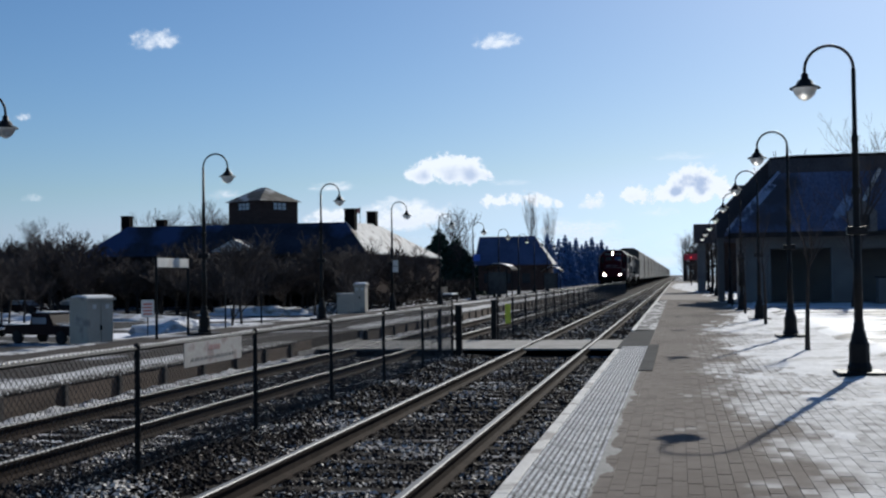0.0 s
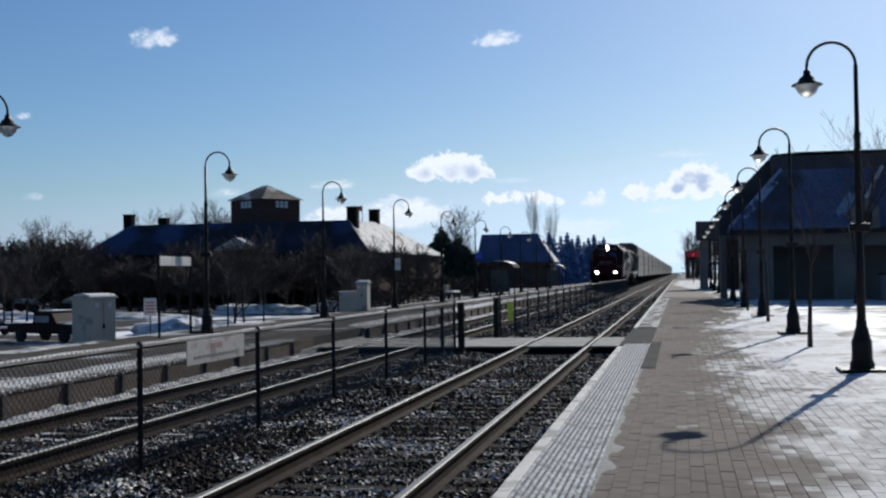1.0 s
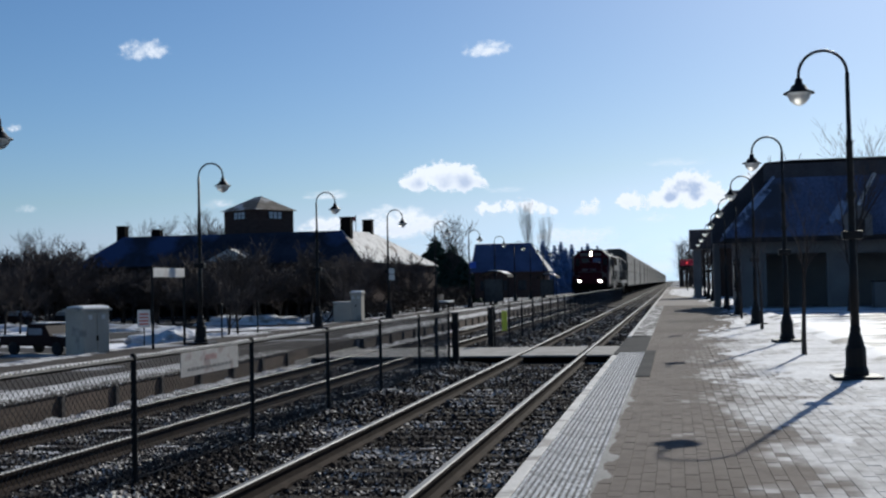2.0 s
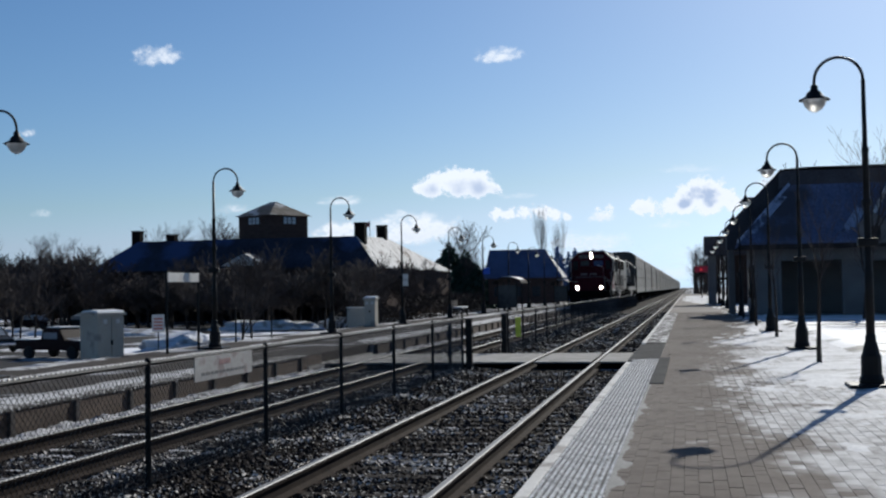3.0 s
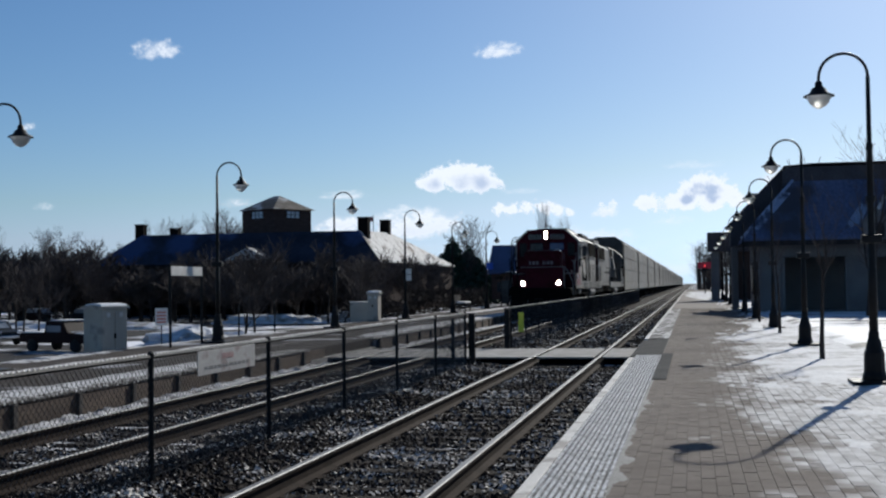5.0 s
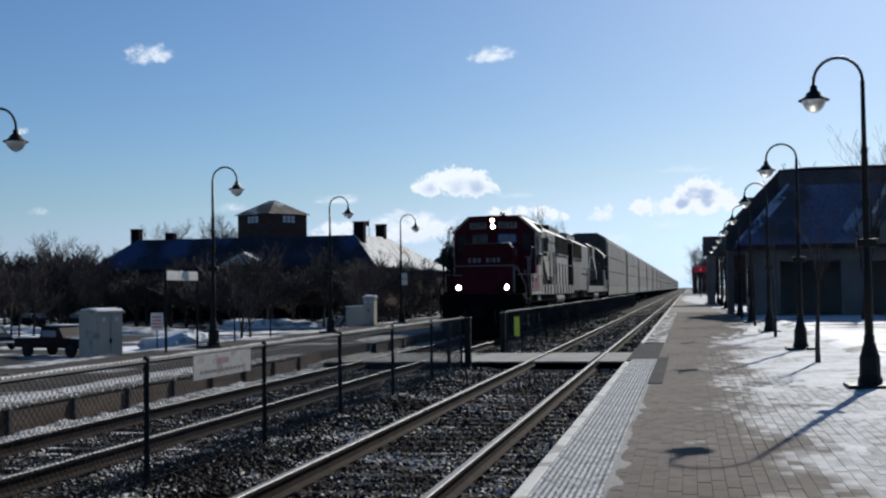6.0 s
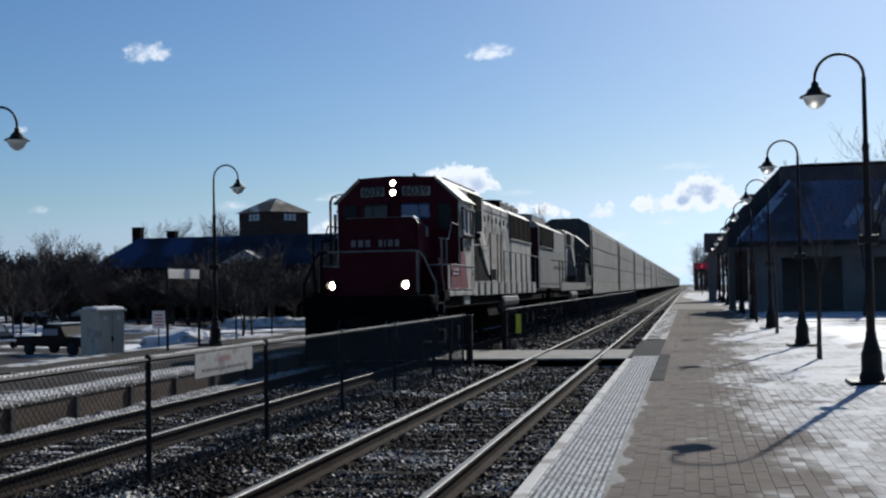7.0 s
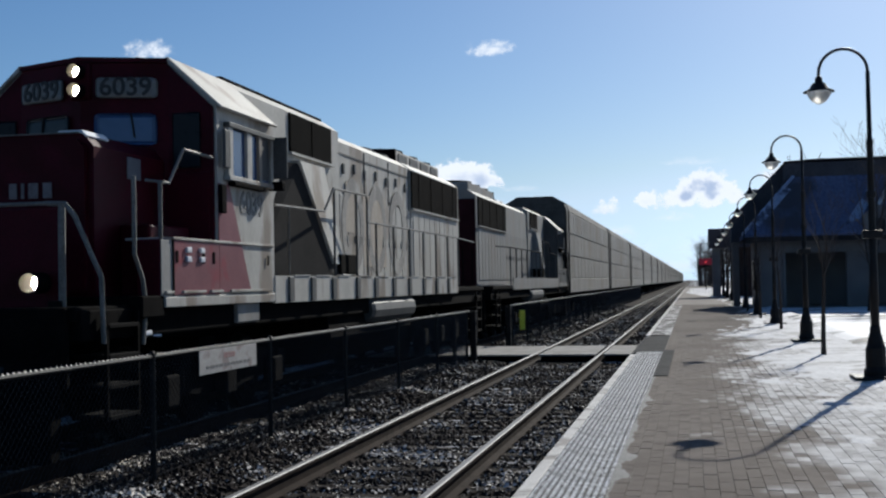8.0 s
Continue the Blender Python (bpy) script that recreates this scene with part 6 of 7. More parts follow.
    part("nose_rim", cube(-0.78, 0.76, 1.09, 1.12, 3.275, 3.287), RAIL_GREY if lit else nose_mat, L, "pale strip along the front edge")
    part("nose_door", cube(-0.82, -0.3, 1.06, 1.085, 1.7, 2.5, 0.01), nose_mat, L)
    if lit:
        part("nose_side_panel", cube(0.90, 0.912, 1.88, 2.2, 2.86, 3.1, 0.006), PANEL_GREY, L, "dull grey reflector plate")
        part("nose_locker", cube(0.90, 1.25, 1.7, 2.74, DECK, 2.35, 0.03), nose_mat, L)
        part("locker_latch", cube(1.25, 1.27, 2.0, 2.1, 1.95, 2.1, 0.006), FRAME_GREY, L)
    # lower front wall with walkway rail
    # cab
    cab = [(-1.53, DECK), (1.53, DECK), (1.53, 3.80), (0.93, 4.33), (-0.93, 4.33), (-1.53, 3.80)]
    cb = part("cab", prism(cab, 1, 2.89, 4.78), cab_side_mat, L, "cab with sloped roof edges")
    # the front wall comes to a shallow point in the middle

    def pointed(bm):
        for v in bm.verts:
            if v.co.y < 3.1:
                v.co.y -= 0.32 * max(0.0, 1 - abs(v.co.x) / 0.95)
        return bm
    for s in (-1, 1):
        part("cab_front", pointed(prism([(s * 0.0, DECK), (s * 0.95, DECK), (s * 0.95, 4.27), (s * 0.92, 4.30), (s * 0.0, 4.30)], 1, 2.85, 2.89)), nose_mat, cb)
        part("cab_front", prism([(s * 0.95, DECK), (s * 1.50, DECK), (s * 1.50, 3.76), (s * 0.95, 4.27)], 1, 2.85, 2.889), nose_mat, cb)
    part("roof_edge", prism([(1.50, 3.84), (1.60, 3.74), (1.62, 3.76), (0.95, 4.37), (0.90, 4.35)], 1, 2.83, 4.72), side_mat, cb, "pale sloped roof edge")
    part("roof_edge", prism([(-1.50, 3.84), (-1.60, 3.74), (-1.62, 3.76), (-0.95, 4.37), (-0.90, 4.35)], 1, 2.83, 4.72), side_mat, cb)
    for s in (-1, 1):
        part("roof_hood", pointed(prism([(s * 0.0, 4.302), (s * 0.95, 4.302), (s * 0.95, 4.35), (s * 0.0, 4.36)], 1, 2.81, 4.72)), nose_mat, cb)
    # headlight housing and number boards
    part("light_housing", cube(-0.13, 0.13, 2.50, 2.74, 3.86, 4.30, 0.03), nose_mat, cb)
    for z in (4.20, 3.98):
        h = part("headlight", turned([(0.085, -0.14), (0.085, 0.02), (0.076, 0.02), (0.070, -0.125)], (0, 2.375, z - 0.02), 16, "Y"), SOOT_SHADE, cb)
        part("lens", turned([(0.066, -0.124), (0.066, -0.11), (0.02, -0.10)], (0, 2.375, z - 0.02), 16, "Y"), HEADLIGHT if lit else PANE, h, "lit headlight lens" if lit else "")
    for s in (-1, 1):
        bx = 0.52 if s > 0 else 0.57
        nb = part("number_board", pointed(cube(s * bx - 0.33, s * bx + 0.33, 2.78, 2.84, 3.88, 4.12, 0.045)), SIGN_GREY if lit else BLACK_INK, cb, "number board")
        if lit:
            letters("board_number", "6039", 0.30, BLACK_INK, nb, pose(s * bx, 2.772 - 0.32 * (1 - bx / 0.95), 4.0, 90, 0, s * 18.6))
        # windscreens and front doors
        w = part("windscreen", pointed(cube(s * 0.50 - 0.33, s * 0.50 + 0.33, 2.825, 2.847, 3.33, 3.70, 0.05)), CAB_GLASS if s > 0 else PANE, cb)
        part("wiper", pointed(pipe([(s * 0.56, 2.81, 3.70), (s * 0.60, 2.81, 3.42)], 0.012, 4)), BLACK, w)
        part("door_window", cube(s * 1.18 - 0.17, s * 1.18 + 0.17, 2.825, 2.847, 3.05, 3.70, 0.02), DARK_PANE, cb)
        part("cab_door", cube(s * 1.18 - 0.27, s * 1.18 + 0.27, 2.83, 2.849, DECK + 0.02, 3.0, 0.01), nose_mat, cb)
    # side windows, sunshades, mirrors
    for s in (-1, 1):
        x = s * 1.535
        win = part("side_window", cube(min(x, x + s * 0.02), max(x, x + s * 0.02), 3.15, 4.58, 2.99, 3.56, 0.006), CAB_GLASS, cb)
        for y, w in ((3.17, 0.07), (3.78, 0.08), (4.16, 0.05), (4.58, 0.05)):
            part("window_post", cube(min(x, x + s * 0.06), max(x, x + s * 0.06), y - w, y + w, 2.95, 3.60, 0.008), side_mat, win)
        part("window_blind", cube(min(x + s * 0.021, x + s * 0.03), max(x + s * 0.021, x + s * 0.03), 4.22, 4.52, 3.02, 3.54), FLANK_GREY, win)
        for z in (2.95, 3.58):
            part("window_sill", cube(min(x, x + s * 0.08), max(x, x + s * 0.08), 3.08, 4.66, z - 0.03, z + 0.03, 0.008), side_mat if z < 3 else FLANK_GREY, win)
        part("wind_deflector", cube(min(x + s * 0.03, x + s * 0.24), max(x + s * 0.03, x + s * 0.24), 4.64, 4.67, 3.06, 3.60, 0.008), FLANK_GREY, cb)
        part("deflector_bracket", cube(min(x, x + s * 0.2), max(x, x + s * 0.2), 4.56, 4.68, 2.90, 3.02, 0.02), SOOT_SHADE, cb)
        part("arm_rest", cube(min(x, x + s * 0.1), max(x, x + s * 0.1), 3.2, 4.2, 2.86, 2.91, 0.01), SOOT_SHADE, cb)
        part("mirror", cube(min(x + s * 0.06, x + s * 0.1), max(x + s * 0.06, x + s * 0.1), 2.90, 3.06, 3.05, 3.5, 0.01), FLANK_GREY, cb)
    # red flank ahead of the slanted paint break, pale behind
    for s in (-1, 1):
        a, c = (1.532, 1.545) if s > 0 else (-1.545, -1.532)
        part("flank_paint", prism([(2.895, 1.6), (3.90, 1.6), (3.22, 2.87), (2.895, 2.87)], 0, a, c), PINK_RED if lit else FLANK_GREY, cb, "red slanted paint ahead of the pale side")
        bx = part("battery_box", cube(min(s * 1.26, s * 1.525), max(s * 1.26, s * 1.525), 1.35, 2.845, DECK, 2.17, 0.02), nose_mat, L, "red equipment box ahead of the cab")
        part("box_end_face", cube(min(s * 1.526, s * 1.536), max(s * 1.526, s * 1.536), 1.36, 1.63, DECK, 2.165, 0.004), PALE_GREY if lit else FLANK_GREY, bx)
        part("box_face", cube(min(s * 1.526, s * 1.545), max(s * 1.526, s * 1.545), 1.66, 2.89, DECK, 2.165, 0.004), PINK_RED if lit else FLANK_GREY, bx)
        part("face_seam", cube(min(s * 1.526, s * 1.55), max(s * 1.526, s * 1.55), 1.63, 1.655, DECK, 2.17), SOOT_SHADE, bx)
        for y in (1.72, 2.42, 2.72, 4.50):
            part("door_latch", cube(min(s * 1.545, s * 1.556), max(s * 1.545, s * 1.556), y - 0.025, y + 0.025, 1.93, 2.06, 0.004), SOOT_SHADE, bx)
        for y0, y1 in ((1.42, 1.60), (1.85, 2.45), (2.6, 2.95), (3.2, 4.6)):
            part("box_hinge", cube(min(s * 1.54, s * 1.57), max(s * 1.54, s * 1.57), y0, y1, 1.60, 1.63, 0.004), side_mat, bx)
        part("cab_bracket", cube(min(s * 1.30, s * 1.5), max(s * 1.30, s * 1.5), 3.55, 4.3, 1.22, 1.46, 0.02), PALE_GREY if lit else SOOT_SHADE, bx)
        part("grab_handle", cube(min(s * 1.545, s * 1.60), max(s * 1.545, s * 1.60), 2.86, 3.02, 2.52, 2.86, 0.02), SOOT_SHADE, cb)
        part("box_trim", cube(min(s * 1.0, s * 1.56), max(s * 1.0, s * 1.56), 1.62, 4.72, 2.17, 2.20, 0.006), side_mat, bx)
        part("box_trim", cube(min(s * 1.5, s * 1.56), max(s * 1.5, s * 1.56), 1.42, 4.72, 1.46, 1.56, 0.006), side_mat, bx)
        for y in (2.0, 2.36):
            for z in (1.97, 2.07):
                part("vent_cap", cube(min(s * 1.54, s * 1.575), max(s * 1.54, s * 1.575), y - 0.06, y + 0.06, z - 0.03, z + 0.03, 0.012), SNOW if lit else side_mat, bx, "bright round vent cap")
        if lit and s > 0:
            letters("cab_number", "6039", 0.40, WORN_NUMBER, cb, pose(1.534, 3.98, 2.68, 90, 0, 90))
    # long hood
    def tapered(low, z0, high, z1, s):
        """A closed body between two four-cornered outlines (x, y), mirrored by s."""
        bm = bmesh.new()
        a = [bm.verts.new((x * s, y, z0)) for x, y in low]
        b = [bm.verts.new((x * s, y, z1)) for x, y in high]
        bm.faces.new(a)
        bm.faces.new(b)
        for i in range(4):
            bm.faces.new((a[i], a[(i + 1) % 4], b[(i + 1) % 4], b[i]))
        bmesh.ops.recalc_face_normals(bm, faces=bm.faces[:])
        return bm

    def hood(y0, y1, top, hw):
        return prism([(-hw, DECK), (hw, DECK), (hw, top - 0.16), (hw - 0.22, top), (-hw + 0.22, top), (-hw, top - 0.16)], 1, y0, y1)
    part("clean_air_compartment", hood(4.785, 9.6, 4.46, 0.98), side_mat, L)
    h = part("engine_hood", hood(9.6, 15.0, 4.32, 0.93), side_mat, L)
    part("radiator_hood", hood(15.0, REAR - 0.55, 4.31, 0.97), side_mat, L)
    for k in range(11):
        y = 9.75 + k * 0.5
        for s in (-1, 1):
            d = part("hood_door", cube(min(s * 0.925, s * 0.95), max(s * 0.925, s * 0.95), y, y + 0.46, 1.75, 3.25, 0.008), side_mat, h)
            part("door_latch", cube(min(s * 0.95, s * 0.97), max(s * 0.95, s * 0.97), y + 0.38, y + 0.42, 2.4, 2.55), side_mat, d)
    for k in range(9):
        y = 15.15 + k * 0.55
        for s in (-1, 1):
            part("hood_door", cube(min(s * 0.965, s * 0.99), max(s * 0.965, s * 0.99), y, y + 0.5, 1.75, 3.2, 0.008), side_mat, L)
    for s in (-1, 1):
        for y0, y1, z0, z1, x in ((7.0, 9.1, 3.70, 4.29, 0.975), (15.0, 20.1, 3.31, 4.12, 0.965)):
            g = part("grille", cube(min(s * x, s * (x + 0.04)), max(s * x, s * (x + 0.04)), y0, y1, z0, z1, 0.01), GRILLE, L, "black intake grille")
            n = int((y1 - y0) / 1.2)
            for k in range(n):
                y = y0 + (k + 0.5) * (y1 - y0) / n
                part("grille_bar", cube(min(s * (x + 0.04), s * (x + 0.05)), max(s * (x + 0.04), s * (x + 0.05)), y - 0.015, y + 0.015, z0, z1), GRILLE, g)
            part("grille_ledge", cube(min(s * x, s * (x + 0.08)), max(s * x, s * (x + 0.08)), y0 - 0.05, y1 + 0.05, z0 - 0.05, z0 - 0.012), side_mat, g, "pale ledge under the grille")
        # blower housing beside the hood: shaded face coloured dark, sunlit face left pale
        bl = part("blower_housing", tapered([(0.97, 5.45), (1.38, 7.9), (1.38, 8.35), (0.97, 8.35)], 1.82, [(0.97, 6.75), (1.10, 7.15), (1.10, 7.7), (0.97, 7.7)], 3.52, s), WEDGE_DARK, L, "wedge-shaped blower housing, coloured dark for its shaded face")
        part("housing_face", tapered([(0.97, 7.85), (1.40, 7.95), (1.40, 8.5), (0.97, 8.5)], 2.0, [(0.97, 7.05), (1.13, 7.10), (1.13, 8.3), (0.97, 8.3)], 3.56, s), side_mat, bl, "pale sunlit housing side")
        part("filter_box", cube(min(s * 0.97, s * 1.42), max(s * 0.97, s * 1.42), 8.2, 9.1, 1.84, 2.16, 0.02), SOOT_SHADE, L)
        part("filter_lid", cube(min(s * 0.97, s * 1.46), max(s * 0.97, s * 1.46), 8.15, 9.2, 1.80, 1.835, 0.008), side_mat, L)
    part("hood_end", cube(-0.95, 0.95, REAR - 0.549, REAR - 0.50, DECK, 4.05, 0.02), SOOT_SHADE if lit else DARK_MAROON, L, "dark sooty end wall")
    # roof: exhaust, fans, horn, bell
    part("exhaust_stack", cube(-0.4, 0.4, 10.9, 12.3, 4.3, 4.40, 0.03), SOOT_SHADE, L)
    part("radiator_hatch", cube(-0.62, 0.62, 15.1, 19.6, 4.28, 4.60, 0.02), side_mat, L)
    part("hatch_front", cube(-0.63, 0.63, 15.06, 15.098, 4.3, 4.62), SOOT_SHADE, L, "black front of the hatch")
    for k in range(4):
        part("hatch_louvre", cube(0.615, 0.64, 15.3 + k * 1.1, 16.1 + k * 1.1, 4.36, 4.54, 0.008), FLANK_GREY, L)
    part("roof_cap", cube(-0.78, 0.78, 4.9, 9.3, 4.45, 4.50, 0.015), SOOT_SHADE, L, "dark sooty roof cap")
    for k in range(2):
        part("dynamic_brake_fan", turned([(0.6, 4.3), (0.6, 4.42), (0.5, 4.44), (0.1, 4.41)], (0, 13.1 + k * 1.3, 0), 18), FLANK_GREY, L)
    for k in range(3):
        part("radiator_fan", turned([(0.58, 4.59), (0.58, 4.66), (0.5, 4.68), (0.1, 4.65)], (0, 15.9 + k * 1.45, 0), 18), SOOT_SHADE, L)
    part("horn", pipe([(-0.1, 5.6, 4.38), (-0.1, 5.6, 4.58), (-0.1, 5.2, 4.6)], 0.05, 8), FRAME_GREY, L)
    part("antenna", pipe([(0.3, 3.4, 4.34), (0.3, 3.4, 4.50)], 0.03, 6), SOOT_SHADE, L)
    # handrails
    def rail(pts, r=0.02):
        # lead unit: right-hand rails pale, left-hand rails near black
        return part("handrail", pipe(pts, r, 6), RAIL_GREY if lit and pts[0][0] > 0 else FRAME_GREY, L, "steel handrail")
    for s in (-1, 1):
        rail([(s * 1.5, 4.9, 2.74), (s * 1.5, 7.1, 2.78), (s * 1.5, 7.58, 3.16), (s * 1.5, 9.44, 3.18), (s * 1.5, 9.5, 3.12), (s * 1.5, 9.5, DECK)], 0.02)
        rail([(s * 1.5, 9.52, 2.73), (s * 1.5, 17.4, 2.73), (s * 1.45, 19.9, 2.70)], 0.02)
        for k in range(10):
            y = 5.45 + k * 1.22 if k < 1 else 7.6 + (k - 1) * 1.24
            part("stanchion", pipe([(s * 1.5, y, DECK), (s * 1.5, y, 2.75 if y < 7 or y > 9.5 else 3.17)], 0.022, 6), FLANK_GREY, L)
        # bent rails beside the steps and round the front platform
        rail([(s * 1.5, 0.83, 2.78), (s * 1.5, 0.83, 2.0), (s * 1.5, 1.0, 1.76), (s * 1.5, 1.07, 1.5), (s * 1.5, 1.0, 1.1)], 0.024)
        rail([(s * 0.95, 0.15, 2.48), (s * 1.14, 0.15, 2.47), (s * 1.24, 0.15, 2.34), (s * 1.50, 0.15, 1.77), (s * 1.52, 0.15, 1.15)], 0.026)
        rail([(s * 1.10, 0.15, 2.46), (s * 1.10, 0.15, 1.5)], 0.036)
        part("uncoupling_bracket", cube(s * 1.06 - 0.06, s * 1.06 + 0.06, 0.05, 0.13, 1.36, 1.56, 0.015), FRAME_GREY, L)
        rail([(s * 1.49, 1.45, 1.5), (s * 1.49, 1.45, 2.77)], 0.024)
        rail([(s * 1.30, 1.5, 2.80), (s * 1.5, 1.5, 2.77), (s * 1.5, 1.64, 2.77), (s * 1.5, 2.02, 3.17), (s * 1.5, 2.82, 3.16)], 0.018)
        # white block on the lead unit imitates the sunlit edge of the step
        part("top_step_sun_edge", cube(s * 1.36 - 0.1, s * 1.36 + 0.1, 1.1, 1.3, 1.18, 1.23, 0.012), SNOW if lit else SOOT_SHADE, L, "step edge, whitened for the sun on it")
        part("grab_iron", pipe([(s * 0.95, REAR + 0.05, 1.6), (s * 0.95, REAR + 0.05, 2.6)], 0.02, 6), FRAME_GREY, L)
    rail([(-1.46, 2.75, 3.90), (-1.60, 2.7, 3.92), (-1.66, 2.7, 3.80), (-1.66, 2.7, 2.2)], 0.018)
    rail([(-1.62, 1.2, 2.92), (-1.62, 2.7, 2.86)], 0.018)
    rail([(-1.62, 1.22, 2.92), (-1.60, 1.22, 1.6)], 0.018)
    part("front_rail", pipe([(-0.96, 0.15, 2.48), (0.96, 0.15, 2.48)], 0.02, 6), RAIL_GREY if lit else FRAME_GREY, L)
    # red apron below the front rail
    part("front_apron_step", cube(-1.10, -0.725, 0.24, 0.28, 1.45, 2.12, 0.01), nose_mat, L)
    part("front_apron", cube(-0.72, 1.04, 0.24, 0.28, 1.45, 2.44, 0.01), nose_mat, L, "front apron panel behind the rail")
    # ditch lights
    for s in (-1, 1):
        d = part("ditch_light", turned([(0.06, -0.30), (0.10, -0.27), (0.10, 0.015), (0.092, 0.015), (0.084, -0.215)], (s * 0.84, 0.0, 1.729), 18, "Y"), SOOT_SHADE, L)
        part("lens", turned([(0.080, -0.212), (0.080, -0.19), (0.03, -0.18)], (s * 0.84, 0.0, 1.729), 16, "Y"), DITCH if lit else PANE, d, "lit ditch light lens" if lit else "")
    # fuel tank and running gear
    bm = prism([(-1.35, 1.2), (1.35, 1.2), (1.42, 0.85), (1.1, 0.45), (-1.1, 0.45), (-1.42, 0.85)], 1, 7.6, 12.9)
    part("fuel_tank", bm, SOOT_SHADE, L)
    for s in (-1, 1):
        part("air_reservoir", turned([(0.2, -1.6), (0.24, -1.5), (0.24, 1.5), (0.2, 1.6)], (s * 1.32, 11.3, 1.22), 12, "Y"), FLANK_GREY, L)
    sets = build_truck(L, 3.9, 3, 1.7, 0.5) + build_truck(L, 16.7, 3, 1.7, 0.5)
    # plain bars where the road's name stands on the nose
    if lit:
        for x, w in ((-0.61, 0.11), (-0.44, 0.12), (-0.27, 0.12), (0.03, 0.09), (0.14, 0.035), (0.26, 0.11), (0.42, 0.10)):
            part("name_bar", cube(x - w / 2, x + w / 2, 1.062, 1.074, 2.61, 2.77, 0.003), FADED_NAME, L)
        # worn strokes of the old name, patches of rust and small hatches along the hood
        for yc in (10.55, 12.2, 13.85):
            arc = [math.tau * k / 24 for k in range(25)]
            for a0 in range(0, 24, 4):
                seg = arc[a0:a0 + 5]
                ring = [(yc + 0.72 * math.cos(a), 2.72 + 0.86 * math.sin(a)) for a in seg] + [(yc + 0.46 * math.cos(a), 2.72 + 0.58 * math.sin(a)) for a in seg[::-1]]
                part("faded_mark", prism(ring, 0, 0.951, 0.9585), RUSTY_PATCH, L, "worn grey paint stroke")
        for y0, y1, z0, z1 in ((11.2, 12.9, 2.0, 3.35), (10.1, 10.6, 2.6, 3.5)):
            part("rust_patch", cube(0.9505, 0.956, y0, y1, z0, z1, 0.002), TAN_PATCH, L, "tan patch of worn paint")
        for k, y in enumerate((10.0, 10.7, 11.4, 12.2, 13.0, 13.8, 14.6)):
            part("lifting_eye", cube(0.93, 0.965, y - 0.05, y + 0.05, 3.62 + 0.05 * (k % 2), 3.80 + 0.05 * (k % 2), 0.01), FLANK_GREY, L)
        part("hood_seam", cube(0.93, 0.945, 9.62, 14.98, 3.95, 3.975), FLANK_GREY, L)
        for y in (9.65, 11.4, 13.2, 14.95):
            part("hood_seam", cube(0.93, 0.945, y - 0.015, y + 0.015, 1.62, 4.12), FLANK_GREY, L)
    return L, sets


# near-black colour imitates the shade on the housing's front slope
WEDGE_DARK = material("blower_shade_paint", (0.020, 0.0185, 0.0175), (0.034, 0.031, 0.029), 0.8, 2, 30, 0.1, spec=0.05)
FADED_NAME = material("faded_name_paint", (0.13, 0.11, 0.112), (0.20, 0.175, 0.175), 0.7, 5, 40, 0.05)
PANEL_GREY = material("dull_grey_plate", (0.10, 0.11, 0.13), (0.15, 0.16, 0.18), 0.4, 3, 30, 0.05)
DARK_MAROON = material("sooty_maroon_paint", (0.022, 0.006, 0.008), (0.036, 0.011, 0.014), 0.7, 2, 30, 0.1, spec=0.05)
WORN_NUMBER = material("worn_grey_number", (0.13, 0.125, 0.12), (0.24, 0.23, 0.215), 0.7, 7, 50, 0.05, spread=0.15)
TAN_PATCH = material("tan_worn_paint", (0.30, 0.25, 0.195), (0.40, 0.355, 0.30), 0.75, 2.2, 26, 0.1, stretch=(1, 1, 0.35))
SIGN_GREY = material("worn_white_board", (0.15, 0.148, 0.14), (0.23, 0.225, 0.215), 0.6, 3, 40, 0.05)
# brighter copy of the same red, for the flank the sun reaches
PINK_RED = material("red_flank_in_sun", (0.15, 0.048, 0.058), (0.205, 0.078, 0.086), 0.45, 2, 30, 0.05, c=(0.22, 0.03, 0.04), c_scale=1.5, c_amount=0.3)
RUSTY_PATCH = material("worn_rust_patch", (0.19, 0.178, 0.166), (0.35, 0.33, 0.298), 0.7, 1.8, 30, 0.05, stretch=(1, 1, 0.3), spread=0.15)
RAIL_GREY = material("pale_handrail", (0.10, 0.096, 0.088), (0.19, 0.182, 0.168), 0.6, 5, 40, 0.05)
DARK_PANE = material("shaded_cab_glass", (0.006, 0.007, 0.009), (0.011, 0.012, 0.015), 0.3, 1, 4, 0.0, spec=0.12)
# blue base stands in for the sky reflected in the cab windows
CAB_GLASS = material("cab_glass_sky_blue", (0.03, 0.06, 0.14), (0.045, 0.085, 0.19), 0.08, 1, 3, 0.0, spec=0.5)


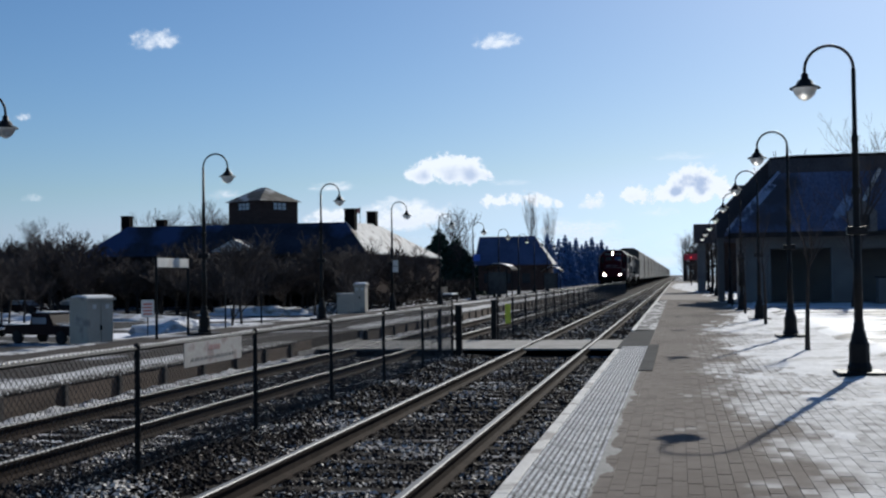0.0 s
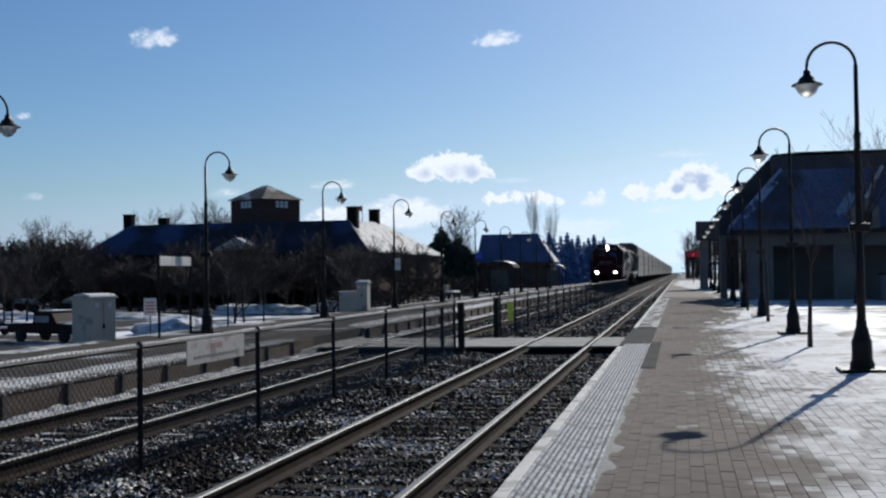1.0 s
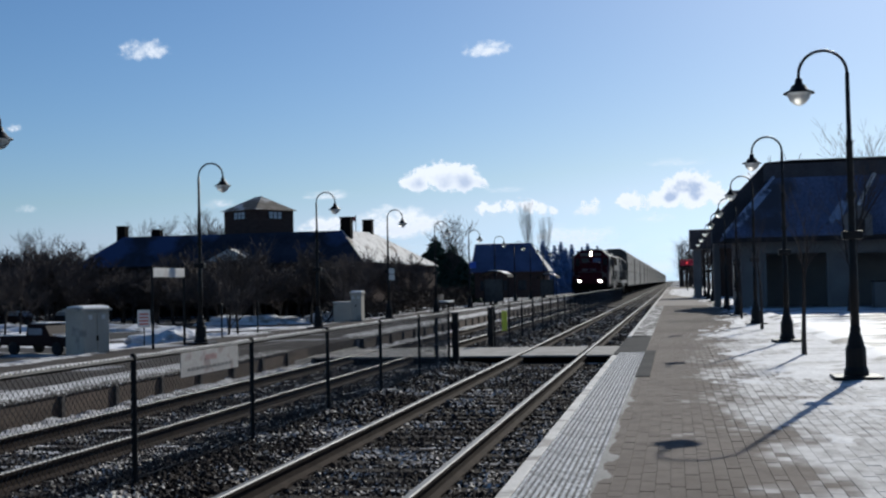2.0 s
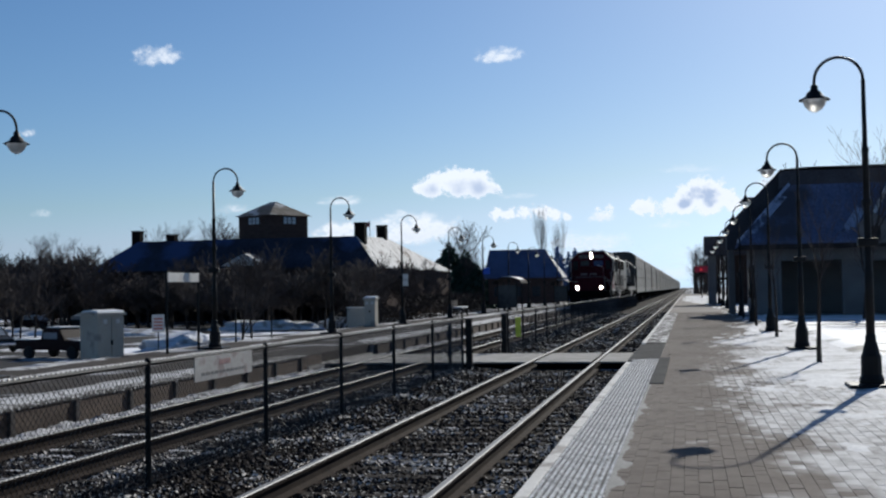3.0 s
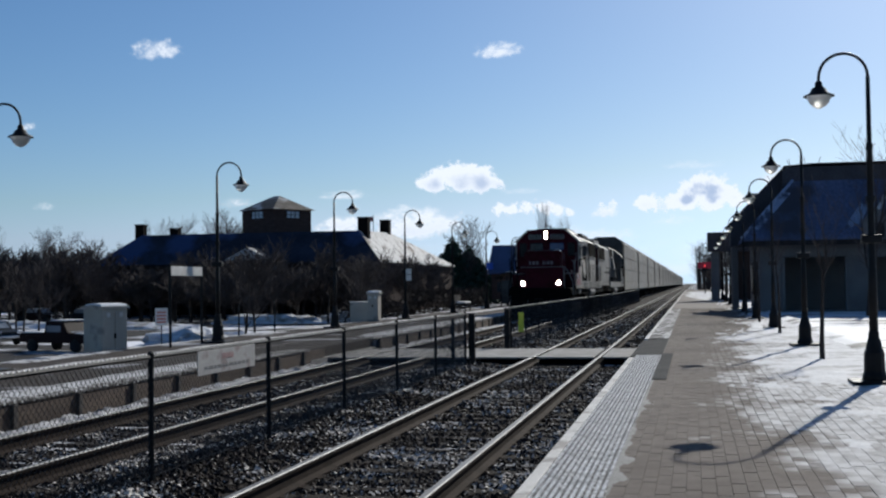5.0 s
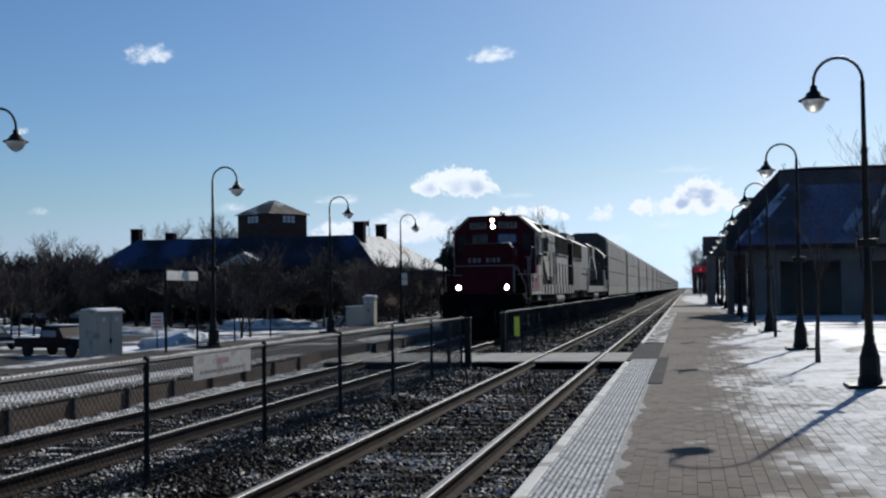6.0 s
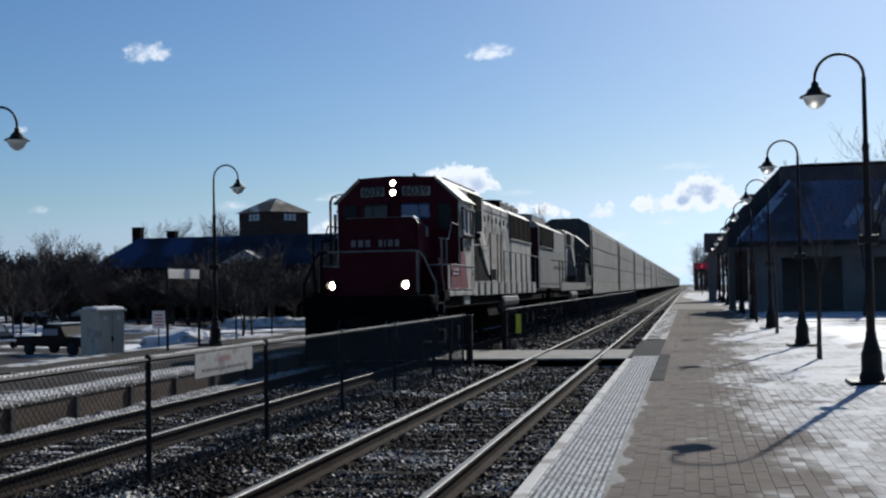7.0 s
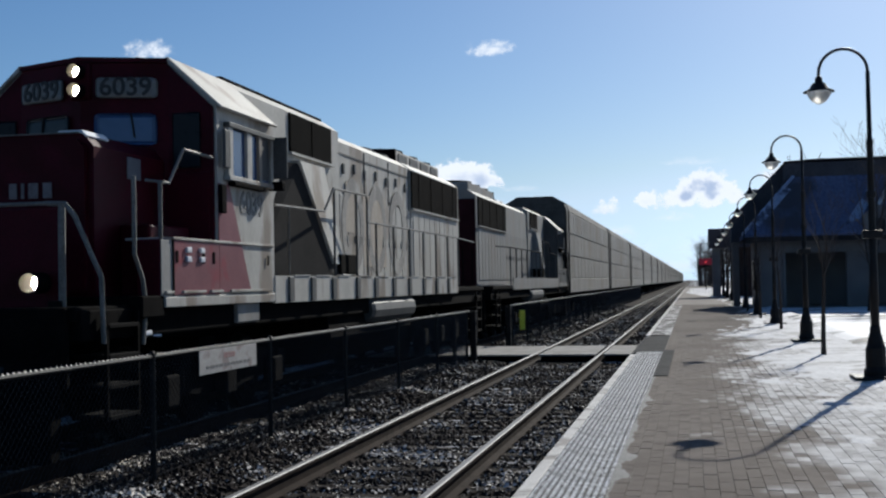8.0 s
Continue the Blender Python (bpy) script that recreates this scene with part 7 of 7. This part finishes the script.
def build_autorack(m):
    L = thing("autorack_car", m, "tall enclosed auto carrier wagon with weathered grey panels", "rail wagon", "coupled train")
    n = 26.9
    part("underframe", cube(-1.2, 1.2, 0, n, 0.95, 1.35, 0.02), SOOT_SHADE, L)
    prof = [(-1.46, 1.3), (1.46, 1.3), (1.46, 4.85), (1.36, 5.15), (0.75, 5.50), (-0.75, 5.50), (-1.36, 5.15), (-1.46, 4.85)]
    part("body", prism(prof, 1, 0.05, n - 0.05), RACK_DARK, L)
    roof = [(1.50, 4.86), (1.40, 5.18), (0.77, 5.55), (-0.77, 5.55), (-1.40, 5.18), (-1.50, 4.86), (-1.47, 4.86), (-1.37, 5.155), (-0.76, 5.51), (0.76, 5.51), (1.37, 5.155), (1.47, 4.86)]
    part("roof", prism(roof, 1, 0.8, n - 0.8), RACK_ROOF, L, "weathered corrugated roof")
    part("end_door", cube(-1.3, 1.3, 0.0, 0.048, 1.4, 4.9, 0.01), RACK_DARK, L)
    model = None
    bays = 13
    for k in range(bays):
        y = 0.95 + k * (n - 1.9) / bays
        w = (n - 1.9) / bays
        for s in (-1, 1):
            for z0, z1 in ((1.85, 2.80), (2.87, 3.82), (3.89, 4.84)):
                if model is None:
                    bm = bmesh.new()
                    box(bm, -0.02, 0.02, 0.012, w - 0.012, 0, 0.95, 0.006)
                    for c in range(4):
                        box(bm, -0.026, 0.026, 0.1, w - 0.1, 0.12 + c * 0.2, 0.2 + c * 0.2)
                    model = part("side_panel", bm, RACK, L)
                    o = model
                else:
                    o = new("side_panel", model.data)
                    o.parent = L
                o.location = (s * 1.475, y, z0)
            part("side_post", cube(s * 1.475 - 0.025, s * 1.475 + 0.025, y - 0.035, y + 0.035, 1.3, 4.86), RACK, L)
    for s in (-1, 1):
        part("side_sill", cube(s * 1.46 - 0.05, s * 1.46 + 0.05, 0.8, n - 0.8, 1.15, 1.82, 0.02), RACK, L)
        part("ladder", cube(s * 1.53 - 0.02, s * 1.53 + 0.02, 0.3, 0.34, 1.2, 4.8), FRAME_GREY, L)
    for y, s in ((0, -1), (n, 1)):
        part("coupler", cube(-0.15, 0.15, min(y, y + s * 0.42), max(y, y + s * 0.42), 0.75, 1.0, 0.03), FRAME_GREY, L)
    sets = build_truck(L, 3.2, 2, 1.75, 0.42) + build_truck(L, n - 3.2, 2, 1.75, 0.42)
    return L, sets


FRONT_AT_END, SPEED, SLOWING = 10.096, 15.254, 0.096


def front_at(t):
    s = t - 8.0
    return FRONT_AT_END - SPEED * s - SLOWING * s * s / 2


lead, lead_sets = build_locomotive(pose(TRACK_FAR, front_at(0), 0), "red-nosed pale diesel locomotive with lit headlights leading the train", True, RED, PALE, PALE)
second, second_sets = build_locomotive(pose(TRACK_FAR, front_at(0) + 43.3, 0, 0, 0, 180), "faded grey diesel locomotive running long hood first, second in the train", False, FLANK_GREY, PALE_GREY, FLANK_GREY)
rack, rack_sets = build_autorack(pose(TRACK_FAR, front_at(0) + 43.1, 0))
wagons = [(rack, 43.1)]
for k in range(1, 25):
    wagons.append((copy_thing(rack, pose(TRACK_FAR, front_at(0) + 43.1 + 27.65 * k, 0)), 43.1 + 27.65 * k))


def motions():
    times = [0.5 * k for k in range(17)]
    walk(lead, [(t, pose(TRACK_FAR, front_at(t), 0)) for t in times])
    walk(second, [(t, pose(TRACK_FAR, front_at(t) + 43.3, 0, 0, 0, 180)) for t in times])
    for w, off in wagons:
        walk(w, [(t, pose(TRACK_FAR, front_at(t) + off, 0)) for t in times])
    # wheels roll without slipping
    step = 1 / FPS
    for sets, r, way in ((lead_sets, 0.5, 1), (second_sets, 0.5, -1), (rack_sets, 0.42, 1)):
        for o in sets:
            x, y, z = o.location
            walk(o, [(k * step, pose(x, y, z, math.degrees(way * (front_at(0) - front_at(k * step)) / r), 0, 0)) for k in range(8 * FPS + 1)])
    for o, x, z, drift in drifting:
        walk(o, [(0.0, pose(x, 1500, z)), (8.0, pose(x + drift, 1500, z))])

build_stones()
motions()
